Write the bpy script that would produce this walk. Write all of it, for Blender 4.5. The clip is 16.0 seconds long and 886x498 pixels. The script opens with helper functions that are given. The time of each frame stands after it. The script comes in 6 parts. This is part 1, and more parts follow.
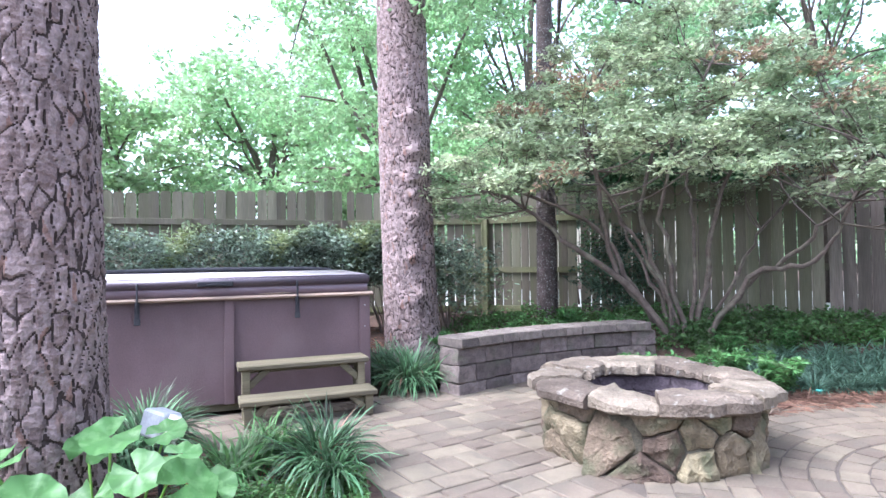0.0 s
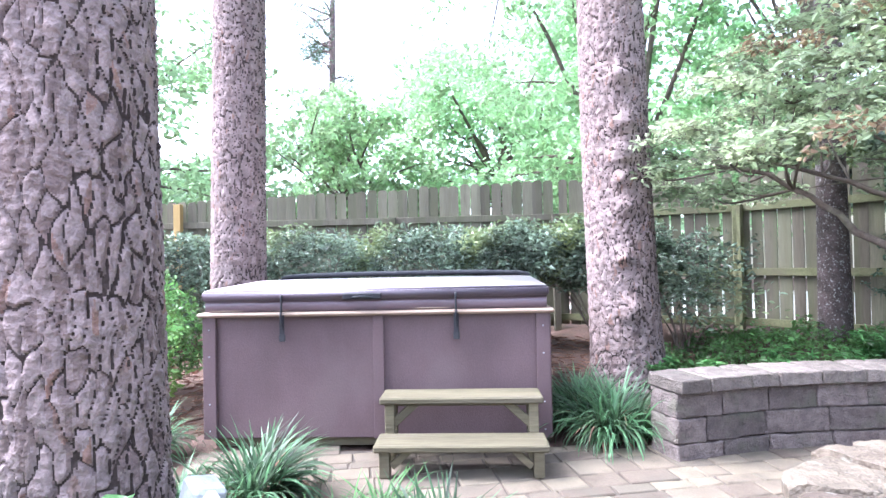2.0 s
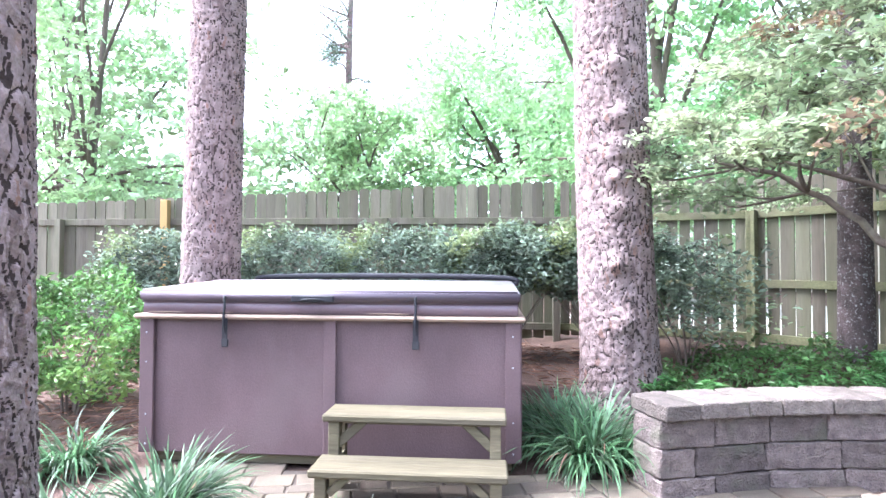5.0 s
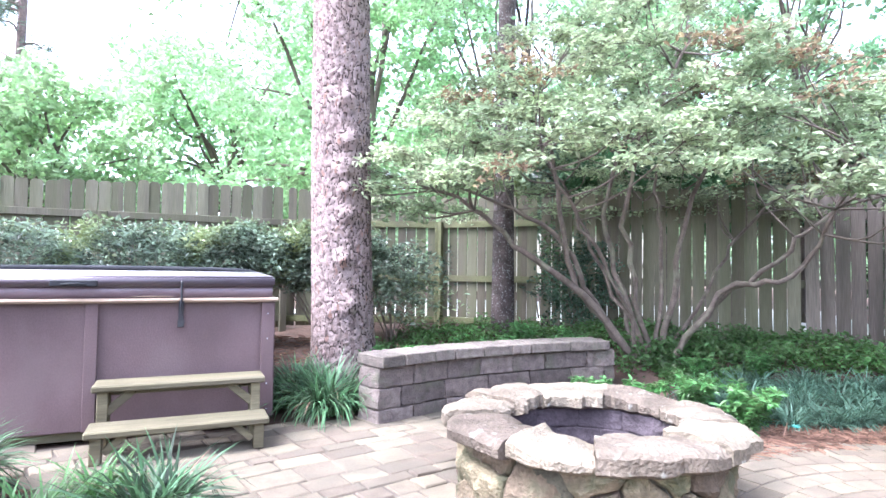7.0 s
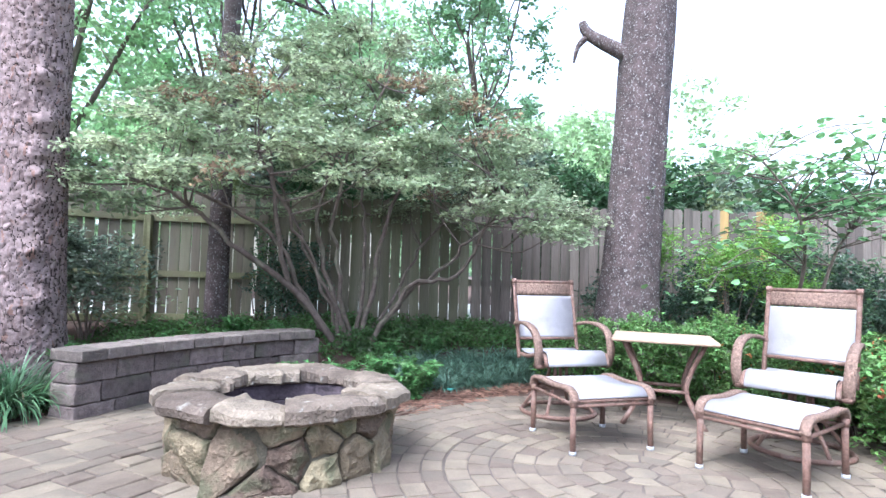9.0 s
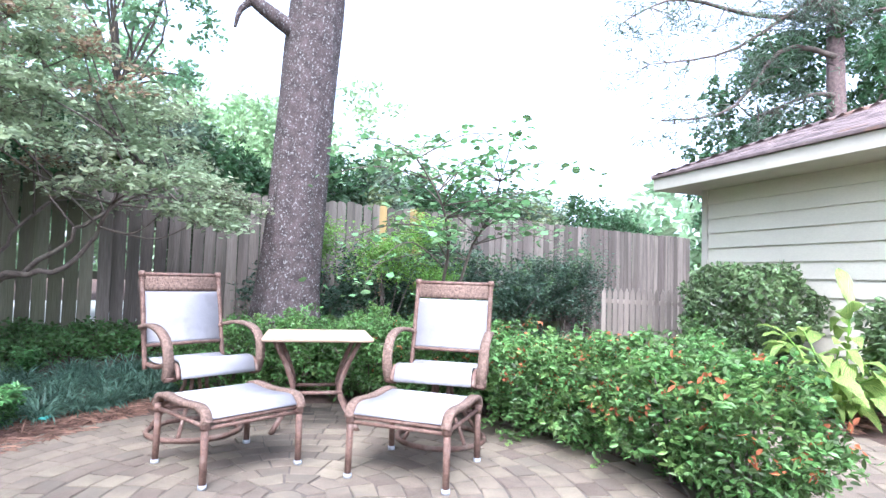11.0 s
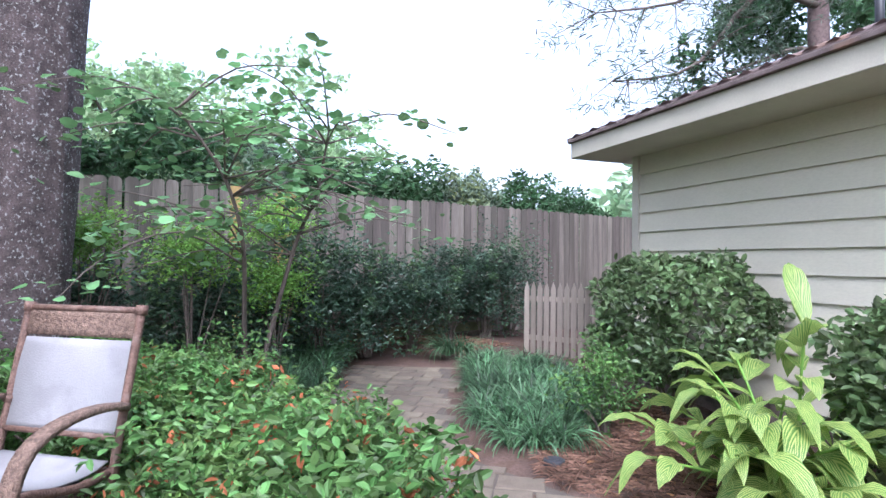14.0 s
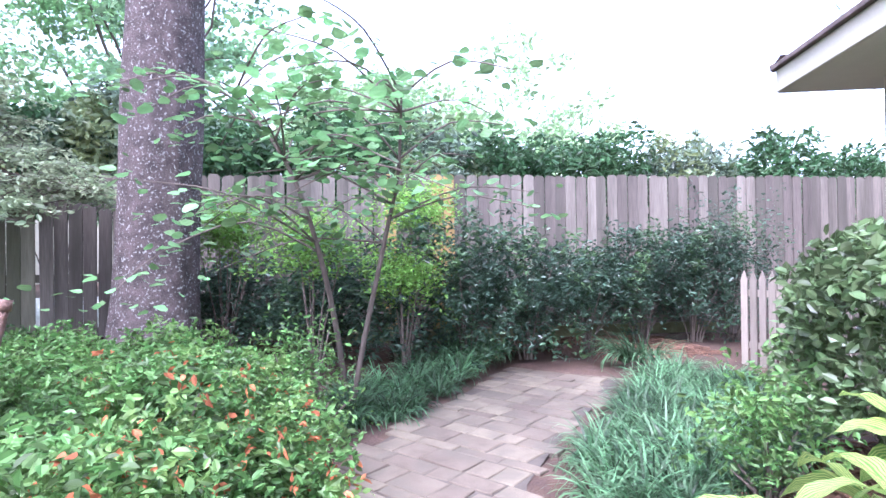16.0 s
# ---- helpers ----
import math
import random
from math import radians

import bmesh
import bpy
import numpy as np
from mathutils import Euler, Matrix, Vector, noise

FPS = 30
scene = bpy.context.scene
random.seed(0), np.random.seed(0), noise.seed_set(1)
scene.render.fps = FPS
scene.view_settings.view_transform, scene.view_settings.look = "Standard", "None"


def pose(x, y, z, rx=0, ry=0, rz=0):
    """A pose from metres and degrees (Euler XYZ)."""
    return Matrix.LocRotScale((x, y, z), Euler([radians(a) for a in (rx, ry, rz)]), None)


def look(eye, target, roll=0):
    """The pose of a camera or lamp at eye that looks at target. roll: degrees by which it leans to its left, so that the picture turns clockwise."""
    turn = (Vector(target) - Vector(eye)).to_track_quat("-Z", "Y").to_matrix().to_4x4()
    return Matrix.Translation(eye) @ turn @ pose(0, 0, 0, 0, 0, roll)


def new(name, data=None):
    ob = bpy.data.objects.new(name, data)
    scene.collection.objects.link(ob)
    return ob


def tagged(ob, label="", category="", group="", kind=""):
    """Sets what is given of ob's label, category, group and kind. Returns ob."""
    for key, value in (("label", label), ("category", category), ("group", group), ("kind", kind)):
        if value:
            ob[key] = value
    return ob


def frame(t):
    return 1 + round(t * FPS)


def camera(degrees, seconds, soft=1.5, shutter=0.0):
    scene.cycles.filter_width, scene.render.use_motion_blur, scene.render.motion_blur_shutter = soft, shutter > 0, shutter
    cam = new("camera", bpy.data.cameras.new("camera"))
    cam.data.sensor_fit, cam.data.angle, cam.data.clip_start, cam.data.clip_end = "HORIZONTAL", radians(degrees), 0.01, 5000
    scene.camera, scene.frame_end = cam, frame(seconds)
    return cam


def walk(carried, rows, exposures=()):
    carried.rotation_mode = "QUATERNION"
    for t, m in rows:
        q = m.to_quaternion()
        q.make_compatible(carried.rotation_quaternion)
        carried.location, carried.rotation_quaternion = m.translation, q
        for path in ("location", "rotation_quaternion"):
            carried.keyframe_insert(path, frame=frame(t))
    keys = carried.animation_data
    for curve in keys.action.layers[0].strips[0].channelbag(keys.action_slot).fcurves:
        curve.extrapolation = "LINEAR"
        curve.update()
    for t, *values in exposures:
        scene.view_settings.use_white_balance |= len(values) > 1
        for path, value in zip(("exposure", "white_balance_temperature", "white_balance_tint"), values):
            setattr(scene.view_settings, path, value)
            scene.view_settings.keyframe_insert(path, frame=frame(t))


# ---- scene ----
cam = camera(76.0, 16.0)
PATH = [
    (0, (0.528, -0.095, 1.156), (1.279, 1.758, 1.203), -0.9),
    (0.5, (0.725, 0.115, 1.169), (1.249, 2.045, 1.214), -0.7),
    (1, (0.909, 0.352, 1.192), (1.22, 2.327, 1.239), -1.0),
    (1.5, (1.104, 0.624, 1.222), (1.239, 2.619, 1.265), -1.2),
    (2, (1.262, 0.935, 1.248), (1.169, 2.932, 1.284), -1.2),
    (2.5, (1.373, 1.255, 1.275), (1.127, 3.24, 1.311), -1.4),
    (3, (1.49, 1.497, 1.293), (1.093, 3.457, 1.327), -1.2),
    (3.2, (1.517, 1.545, 1.292), (1.043, 3.488, 1.319), -1.0),
    (4.0, (1.585, 1.62, 1.275), (1.051, 3.546, 1.31), -0.5),
    (4.7, (1.605, 1.46, 1.24), (1.275, 3.432, 1.29), 0.0),
    (5.3, (1.597, 1.245, 1.209), (1.614, 3.245, 1.267), 0.3),
    (5.5, (1.585, 1.168, 1.204), (1.729, 3.161, 1.268), 0.4),
    (6, (1.52, 0.892, 1.18), (1.921, 2.85, 1.256), 0.2),
    (6.5, (1.383, 0.629, 1.144), (1.972, 2.539, 1.223), 0.2),
    (7, (1.196, 0.439, 1.116), (2.016, 2.262, 1.196), 0.7),
    (7.5, (1.054, 0.255, 1.128), (2.074, 1.973, 1.213), 1.0),
    (8, (0.937, 0.056, 1.147), (2.154, 1.641, 1.232), 1.5),
    (8.5, (0.868, -0.076, 1.145), (2.26, 1.357, 1.232), 1.7),
    (9, (0.892, -0.142, 1.108), (2.459, 1.098, 1.202), 1.7),
    (9.5, (0.98, -0.109, 1.076), (2.703, 0.901, 1.176), 1.8),
    (10, (1.102, -0.053, 1.049), (2.957, 0.687, 1.152), 2.1),
    (10.2, (1.174, -0.04, 1.051), (3.074, 0.58, 1.156), 1.9),
    (11.0, (1.46, -0.05, 1.12), (3.445, 0.158, 1.22), 1.8),
    (11.7, (1.9, -0.13, 1.22), (3.898, -0.112, 1.30), 1.6),
    (12.3, (2.348, -0.342, 1.298), (4.347, -0.338, 1.363), 1.5),
    (12.5, (2.487, -0.436, 1.309), (4.486, -0.412, 1.371), 1.4),
    (13, (2.857, -0.754, 1.329), (4.855, -0.692, 1.383), 1.1),
    (13.5, (3.201, -1.111, 1.327), (5.198, -1.023, 1.38), 0.9),
    (14, (3.517, -1.429, 1.294), (5.507, -1.235, 1.341), 0.8),
    (14.5, (3.808, -1.738, 1.26), (5.773, -1.367, 1.3), 0.6),
    (15, (4.078, -2.071, 1.258), (5.981, -1.455, 1.288), 0.2),
    (15.5, (4.441, -2.28, 1.255), (6.265, -1.46, 1.278), -0.2),
    (16, (4.854, -2.423, 1.25), (6.536, -1.34, 1.267), -0.6),
]
walk(cam, [(t, look(eye, target, roll)) for t, eye, target, roll in PATH], [(0.0, 2.72, 5500, 16), (0.7, 2.89, 5500, 16), (1.5, 3.07, 5500, 15), (3.0, 3.47, 5550, 16), (5.5, 3.47, 5600, 16), (8.0, 3.07, 5500, 14), (9.2, 2.57, 5450, 13), (10.0, 2.82, 5450, 15), (12.5, 2.08, 5450, 15), (13.5, 1.83, 5500, 16), (15.0, 2.37, 5450, 21), (16.0, 2.85, 5300, 27)])

# ---- light ----
world = bpy.data.worlds.new("overcast_sky")
scene.world = world
world.use_nodes = True
wn, wl = world.node_tree.nodes, world.node_tree.links
sky = wn.new("ShaderNodeTexSky")
sky.sky_type, sky.sun_disc = "NISHITA", False
sky.sun_elevation, sky.sun_rotation = radians(56), radians(-83)
sky.air_density, sky.dust_density, sky.ozone_density = 1.0, 4.0, 1.0
grey = wn.new("ShaderNodeHueSaturation")
grey.inputs["Saturation"].default_value = 0.5
wl.new(sky.outputs["Color"], grey.inputs["Color"])
wl.new(grey.outputs["Color"], wn["Background"].inputs["Color"])
wn["Background"].inputs["Strength"].default_value = 0.15
sun = new("sun", bpy.data.lights.new("sun", "SUN"))
sun.data.energy, sun.data.angle, sun.data.color = 1.1, radians(30), (1.0, 0.99, 0.96)
sun.matrix_world = look((-6, 1.8, 13.3), (3, 3, 0))

# ---- materials ----


def material(name, base, rough=0.85, vary=0.25, scale=6.0, fine=60.0, bump=0.3, metal=0.0, stretch=(1, 1, 1), second=None, amount=0.5, spot_scale=3.0, spot_edge=0.55, island=False, thing=False, leaf=False, spec=0.3, shift=0.0):
    """A surface with broad and fine variation, an optional second colour in patches, and relief."""
    m = bpy.data.materials.new(name)
    m.use_nodes = True
    n, k = m.node_tree.nodes, m.node_tree.links
    b = n["Principled BSDF"]
    b.inputs["Roughness"].default_value, b.inputs["Metallic"].default_value = rough, metal
    b.inputs["Specular IOR Level"].default_value = spec
    co = n.new("ShaderNodeTexCoord")
    mp = n.new("ShaderNodeMapping")
    mp.inputs["Scale"].default_value = stretch
    k.new(co.outputs["Object"], mp.inputs["Vector"])
    where = mp.outputs["Vector"]
    ob = n.new("ShaderNodeObjectInfo")
    if thing:
        add = n.new("ShaderNodeVectorMath")
        mul = n.new("ShaderNodeMath")
        mul.operation = "MULTIPLY"
        mul.inputs[1].default_value = 37.0
        k.new(ob.outputs["Random"], mul.inputs[0])
        k.new(where, add.inputs[0])
        k.new(mul.outputs[0], add.inputs[1])
        where = add.outputs[0]

    def tex(s, detail=5):
        t = n.new("ShaderNodeTexNoise")
        t.inputs["Scale"].default_value, t.inputs["Detail"].default_value = s, detail
        k.new(where, t.inputs["Vector"])
        return t

    def spread(sock, lo, hi, a=0.3, c=0.7):
        r = n.new("ShaderNodeMapRange")
        r.inputs["From Min"].default_value, r.inputs["From Max"].default_value = a, c
        r.inputs["To Min"].default_value, r.inputs["To Max"].default_value = lo, hi
        k.new(sock, r.inputs["Value"])
        return r.outputs["Result"]

    broad, grain = tex(scale), tex(fine, 3)
    hsv = n.new("ShaderNodeHueSaturation")
    hsv.inputs["Color"].default_value = (*base, 1)
    total = n.new("ShaderNodeMath")
    total.operation = "MULTIPLY"
    k.new(spread(broad.outputs["Fac"], 1 - vary, 1 + vary), total.inputs[0])
    k.new(spread(grain.outputs["Fac"], 1 - vary * 0.6, 1 + vary * 0.6), total.inputs[1])
    value = total.outputs[0]
    rnd = None
    if island:
        rnd = n.new("ShaderNodeNewGeometry").outputs["Random Per Island"]
    elif thing:
        rnd = ob.outputs["Random"]
    if rnd is not None:
        t2 = n.new("ShaderNodeMath")
        t2.operation = "MULTIPLY"
        k.new(value, t2.inputs[0])
        k.new(spread(rnd, 1 - vary * 1.3, 1 + vary * 1.3, 0, 1), t2.inputs[1])
        value = t2.outputs[0]
        if shift:
            k.new(spread(rnd, 0.5 - shift, 0.5 + shift, 0, 1), hsv.inputs["Hue"])
    k.new(value, hsv.inputs["Value"])
    colour = hsv.outputs["Color"]
    if second is not None:
        spots = tex(spot_scale, 8)
        mix = n.new("ShaderNodeMix")
        mix.data_type = "RGBA"
        k.new(spread(spots.outputs["Fac"], 0, amount, spot_edge, spot_edge + 0.12), mix.inputs["Factor"])
        k.new(colour, mix.inputs["A"])
        mix.inputs["B"].default_value = (*second, 1)
        colour = mix.outputs["Result"]
    k.new(colour, b.inputs["Base Color"])
    if bump:
        bp = n.new("ShaderNodeBump")
        bp.inputs["Strength"].default_value, bp.inputs["Distance"].default_value = bump, 0.01
        both = n.new("ShaderNodeMath")
        both.operation = "ADD"
        k.new(broad.outputs["Fac"], both.inputs[0])
        k.new(grain.outputs["Fac"], both.inputs[1])
        k.new(both.outputs[0], bp.inputs["Height"])
        k.new(bp.outputs["Normal"], b.inputs["Normal"])
    if leaf:
        out = n["Material Output"]
        tr, ms = n.new("ShaderNodeBsdfTranslucent"), n.new("ShaderNodeMixShader")
        ms.inputs["Fac"].default_value = 0.4
        k.new(colour, tr.inputs["Color"])
        k.new(b.outputs["BSDF"], ms.inputs[1])
        k.new(tr.outputs["BSDF"], ms.inputs[2])
        k.new(ms.outputs["Shader"], out.inputs["Surface"])
    return m


def leafy(name, base, vary=0.3, second=None, amount=0.5, shift=0.02, rough=0.45, spot=1.5, edge=0.5):
    return material(name, base, rough, vary, 1.2, 12, 0, island=True, leaf=True, second=second, amount=amount, shift=shift, spot_scale=spot, spot_edge=edge, spec=0.4)


BARK = material("pine_bark", (0.165, 0.119, 0.112), 0.95, 0.3, 14, 90, 1.0, second=(0.15, 0.105, 0.092), amount=0.6, spot_scale=9, spot_edge=0.55)
BARK_PALE = material("pale_pine_bark", (0.235, 0.178, 0.17), 0.95, 0.3, 14, 90, 1.0, second=(0.185, 0.132, 0.12), amount=0.6, spot_scale=9, spot_edge=0.55)
BARK_RED = material("flaked_pine_bark", (0.21, 0.128, 0.105), 0.95, 0.3, 14, 90, 1.0, second=(0.23, 0.175, 0.165), amount=0.6, spot_scale=9, spot_edge=0.52)
FISSURE = material("pine_bark_fissure", (0.042, 0.03, 0.027), 1.0, 0.3, 20, 90, 0.6)
BARK_GREY = material("lichen_bark", (0.082, 0.062, 0.06), 0.95, 0.4, 10, 80, 1.0, stretch=(1, 1, 0.9), second=(0.4, 0.4, 0.38), amount=0.75, spot_scale=46, spot_edge=0.565)
BARK_SMOOTH = material("smooth_stem", (0.125, 0.098, 0.082), 0.85, 0.3, 12, 90, 0.4, second=(0.2, 0.2, 0.14), amount=0.5)
BARK_FAR = material("distant_bark", (0.12, 0.095, 0.08), 0.95, 0.3, 4, 30, 0.5, stretch=(1, 1, 0.3))
PAVER = material("concrete_paver", (0.147, 0.118, 0.089), 0.9, 0.2, 7, 120, 0.4, thing=True, second=(0.095, 0.082, 0.064), amount=0.65, spot_scale=3.5, spot_edge=0.5, shift=0.012)
PAVER_REST = material("concrete_paver_joined", (0.147, 0.118, 0.089), 0.9, 0.2, 7, 120, 0.4, island=True, second=(0.095, 0.082, 0.064), amount=0.65, spot_scale=3.5, spot_edge=0.5)
BLOCK = material("split_face_block", (0.15, 0.12, 0.11), 0.95, 0.3, 16, 90, 1.6, thing=True, second=(0.10, 0.105, 0.07), amount=0.5, spot_scale=5, spot_edge=0.55)
CAP = material("block_cap", (0.145, 0.12, 0.105), 0.95, 0.28, 16, 90, 1.4, thing=True, second=(0.13, 0.125, 0.09), amount=0.5, spot_scale=6)
STONE = material("field_stone", (0.145, 0.112, 0.075), 0.95, 0.36, 7, 60, 1.5, thing=True, second=(0.07, 0.076, 0.042), amount=0.7, spot_scale=6, spot_edge=0.5, shift=0.03)
MORTAR = material("mossy_mortar", (0.07, 0.062, 0.045), 1.0, 0.4, 12, 80, 0.8)
STONE_CAP = material("lichen_cap_stone", (0.135, 0.108, 0.085), 0.97, 0.3, 7, 60, 1.6, thing=True, spec=0.1, second=(0.34, 0.33, 0.29), amount=0.7, spot_scale=15, spot_edge=0.62, shift=0.012)
CHAR = material("sooty_brick", (0.07, 0.055, 0.063), 0.95, 0.4, 9, 60, 0.8)
TUB = material("composite_panel", (0.112, 0.074, 0.078), 0.6, 0.16, 3, 140, 0.3, stretch=(1, 1, 0.6), second=(0.15, 0.11, 0.11), amount=0.4, spot_scale=2)
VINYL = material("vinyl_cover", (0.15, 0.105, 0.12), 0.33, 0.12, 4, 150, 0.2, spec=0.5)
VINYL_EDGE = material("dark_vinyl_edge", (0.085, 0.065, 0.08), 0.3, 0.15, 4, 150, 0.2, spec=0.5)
# cover top: the sky's whitish reflection put into the vinyl's colour
VINYL_TOP = material("sheen_vinyl_top", (0.43, 0.38, 0.4), 0.3, 0.1, 3, 150, 0.15, spec=0.6, second=(0.42, 0.37, 0.37), amount=0.6, spot_scale=2)
RIM = material("tan_wood_rim", (0.3, 0.22, 0.17), 0.7, 0.2, 8, 80, 0.3, stretch=(0.15, 1, 1))
BLACK = material("black_webbing", (0.02, 0.02, 0.025), 0.6, 0.2, 20, 150, 0.2)
STEPWOOD = material("weathered_tread", (0.135, 0.115, 0.072), 0.9, 0.25, 6, 60, 0.5, stretch=(0.12, 1, 1), second=(0.10, 0.085, 0.06), amount=0.7, spot_scale=9, spot_edge=0.55, thing=True)
FENCE_A = material("mossy_cedar", (0.15, 0.135, 0.10), 0.95, 0.2, 5, 50, 0.5, stretch=(1.5, 1.5, 0.12), thing=True, second=(0.085, 0.09, 0.05), amount=0.6, spot_scale=2.5, spot_edge=0.47, shift=0.015)
FENCE_B = material("grey_cedar", (0.15, 0.126, 0.107), 0.95, 0.26, 5, 50, 0.5, stretch=(1.5, 1.5, 0.12), thing=True, second=(0.07, 0.062, 0.05), amount=0.75, spot_scale=2.0, spot_edge=0.5, shift=0.012)
FENCE_NEW = material("new_cedar", (0.34, 0.23, 0.095), 0.85, 0.15, 5, 50, 0.4, stretch=(1.5, 1.5, 0.12), thing=True)
RAILWOOD = material("mossy_rail", (0.14, 0.14, 0.075), 0.95, 0.25, 6, 50, 0.5, second=(0.10, 0.09, 0.06), amount=0.7, spot_scale=3)
PICKET = material("pale_picket", (0.23, 0.195, 0.165), 0.9, 0.14, 5, 50, 0.4, stretch=(1.5, 1.5, 0.15), thing=True)
RATTAN = material("brown_rattan", (0.145, 0.085, 0.065), 0.55, 0.3, 30, 120, 0.6, second=(0.24, 0.175, 0.145), amount=0.6, spot_scale=10)
WEAVE = material("woven_rattan_panel", (0.19, 0.125, 0.095), 0.7, 0.4, 60, 160, 1.0)
SLING = material("white_sling_mesh", (0.275, 0.265, 0.275), 0.85, 0.09, 5, 160, 0.3, second=(0.215, 0.205, 0.215), amount=0.55, spot_scale=7)
TABLETOP = material("tan_table_top", (0.33, 0.235, 0.165), 0.6, 0.14, 5, 60, 0.2, stretch=(1, 0.2, 1))
METAL = material("grey_cast_metal", (0.36, 0.37, 0.39), 0.55, 0.2, 12, 80, 0.2, metal=0.2)
LENSGLASS = material("frosted_lens", (0.60, 0.60, 0.52), 0.25, 0.1, 10, 60, 0.1, spec=0.6)
SIDING = material("beige_siding_paint", (0.6, 0.56, 0.46), 0.75, 0.07, 2, 90, 0.12, stretch=(0.4, 0.4, 1))
TRIM = material("beige_trim_paint", (0.5, 0.465, 0.39), 0.7, 0.07, 3, 90, 0.1)
SHINGLE = material("asphalt_shingle", (0.15, 0.115, 0.11), 0.95, 0.3, 8, 140, 0.6, island=True, second=(0.24, 0.13, 0.075), amount=0.7, spot_scale=2.2, spot_edge=0.6)
PLASTIC = material("dark_plastic", (0.03, 0.03, 0.035), 0.5, 0.2, 20, 90, 0.1)
TEAL = material("teal_plastic", (0.08, 0.36, 0.32), 0.4, 0.1, 9, 60, 0.05)
# for the pale plane added behind the fence gaps
GAP_PALE = material("gap_pale", (0.5, 0.49, 0.46), 0.9, 0.1, 2, 60, 0.2)
SAND = material("paver_sand", (0.085, 0.07, 0.058), 1.0, 0.2, 8, 90, 0.5)
SOIL = material("pine_straw_mulch", (0.08, 0.05, 0.04), 1.0, 0.45, 3, 45, 1.0, second=(0.075, 0.045, 0.03), amount=0.7, spot_scale=7, spot_edge=0.48)
STRAW = material("pine_needles", (0.21, 0.12, 0.085), 0.9, 0.4, 3, 30, 0, island=True)
DEADLEAF = material("brown_dead_leaf", (0.30, 0.15, 0.07), 0.8, 0.4, 3, 30, 0, island=True)
BLADE = leafy("liriope_blade", (0.09, 0.165, 0.08), 0.55)
BLADE_LIGHT = leafy("light_liriope_blade", (0.1, 0.2, 0.065), 0.4)
BLADE_FIELD = leafy("mondo_blade", (0.1, 0.175, 0.12), 0.4)
AZALEA = leafy("azalea_leaf", (0.11, 0.205, 0.06), 0.5, second=(0.24, 0.36, 0.1), amount=0.7)
BLOOM = material("spent_bloom", (0.44, 0.15, 0.07), 0.9, 0.35, 4, 30, 0, island=True, leaf=True)
HEDGE = leafy("glossy_hedge_leaf", (0.17, 0.22, 0.16), 0.5, rough=0.22, second=(0.24, 0.28, 0.09), amount=0.6)
DARKSHRUB = leafy("dark_shrub_leaf", (0.06, 0.105, 0.065), 0.45, rough=0.28, second=(0.11, 0.19, 0.06), amount=0.6)
NANDINA = leafy("nandina_leaf", (0.2, 0.36, 0.07), 0.35)
SHRUBLEAF = leafy("pale_variegated_leaf", (0.37, 0.42, 0.26), 0.38, second=(0.2, 0.28, 0.15), amount=0.7, spot=0.8, edge=0.45)
SHRUBDEAD = leafy("tan_dry_leaf", (0.27, 0.19, 0.12), 0.3)
BUSHLEAF = leafy("broad_bush_leaf", (0.135, 0.195, 0.085), 0.45, rough=0.33)
REDBUD = leafy("redbud_leaf", (0.16, 0.29, 0.12), 0.35)
FERN = leafy("fern_frond", (0.11, 0.23, 0.075), 0.4)
IVY = leafy("ground_cover_leaf", (0.085, 0.16, 0.05), 0.4)
LEOPARD = leafy("leopard_plant_leaf", (0.075, 0.175, 0.05), 0.3, second=(0.14, 0.27, 0.1), amount=0.7, spot=22)
# tree greens lifted: pale distance haze is put into the leaf colour
TREELEAF = leafy("hazed_oak_leaf", (0.3, 0.46, 0.23), 0.3, second=(0.22, 0.38, 0.18), amount=0.6, spot=0.4)
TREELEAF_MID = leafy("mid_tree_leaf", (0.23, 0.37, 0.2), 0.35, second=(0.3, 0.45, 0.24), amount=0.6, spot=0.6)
TREELEAF_PALE = leafy("hazed_tree_leaf", (0.33, 0.46, 0.24), 0.3, second=(0.28, 0.4, 0.22), amount=0.6, spot=0.4)
TREELEAF_DARK = leafy("dark_tree_leaf", (0.06, 0.12, 0.05), 0.35)
NEEDLE = leafy("pine_needle_tuft", (0.13, 0.18, 0.12), 0.3)
# the woods' green is paled the same way, haze in the colour
FARWOOD = leafy("hazed_wood_leaf", (0.25, 0.36, 0.2), 0.3)


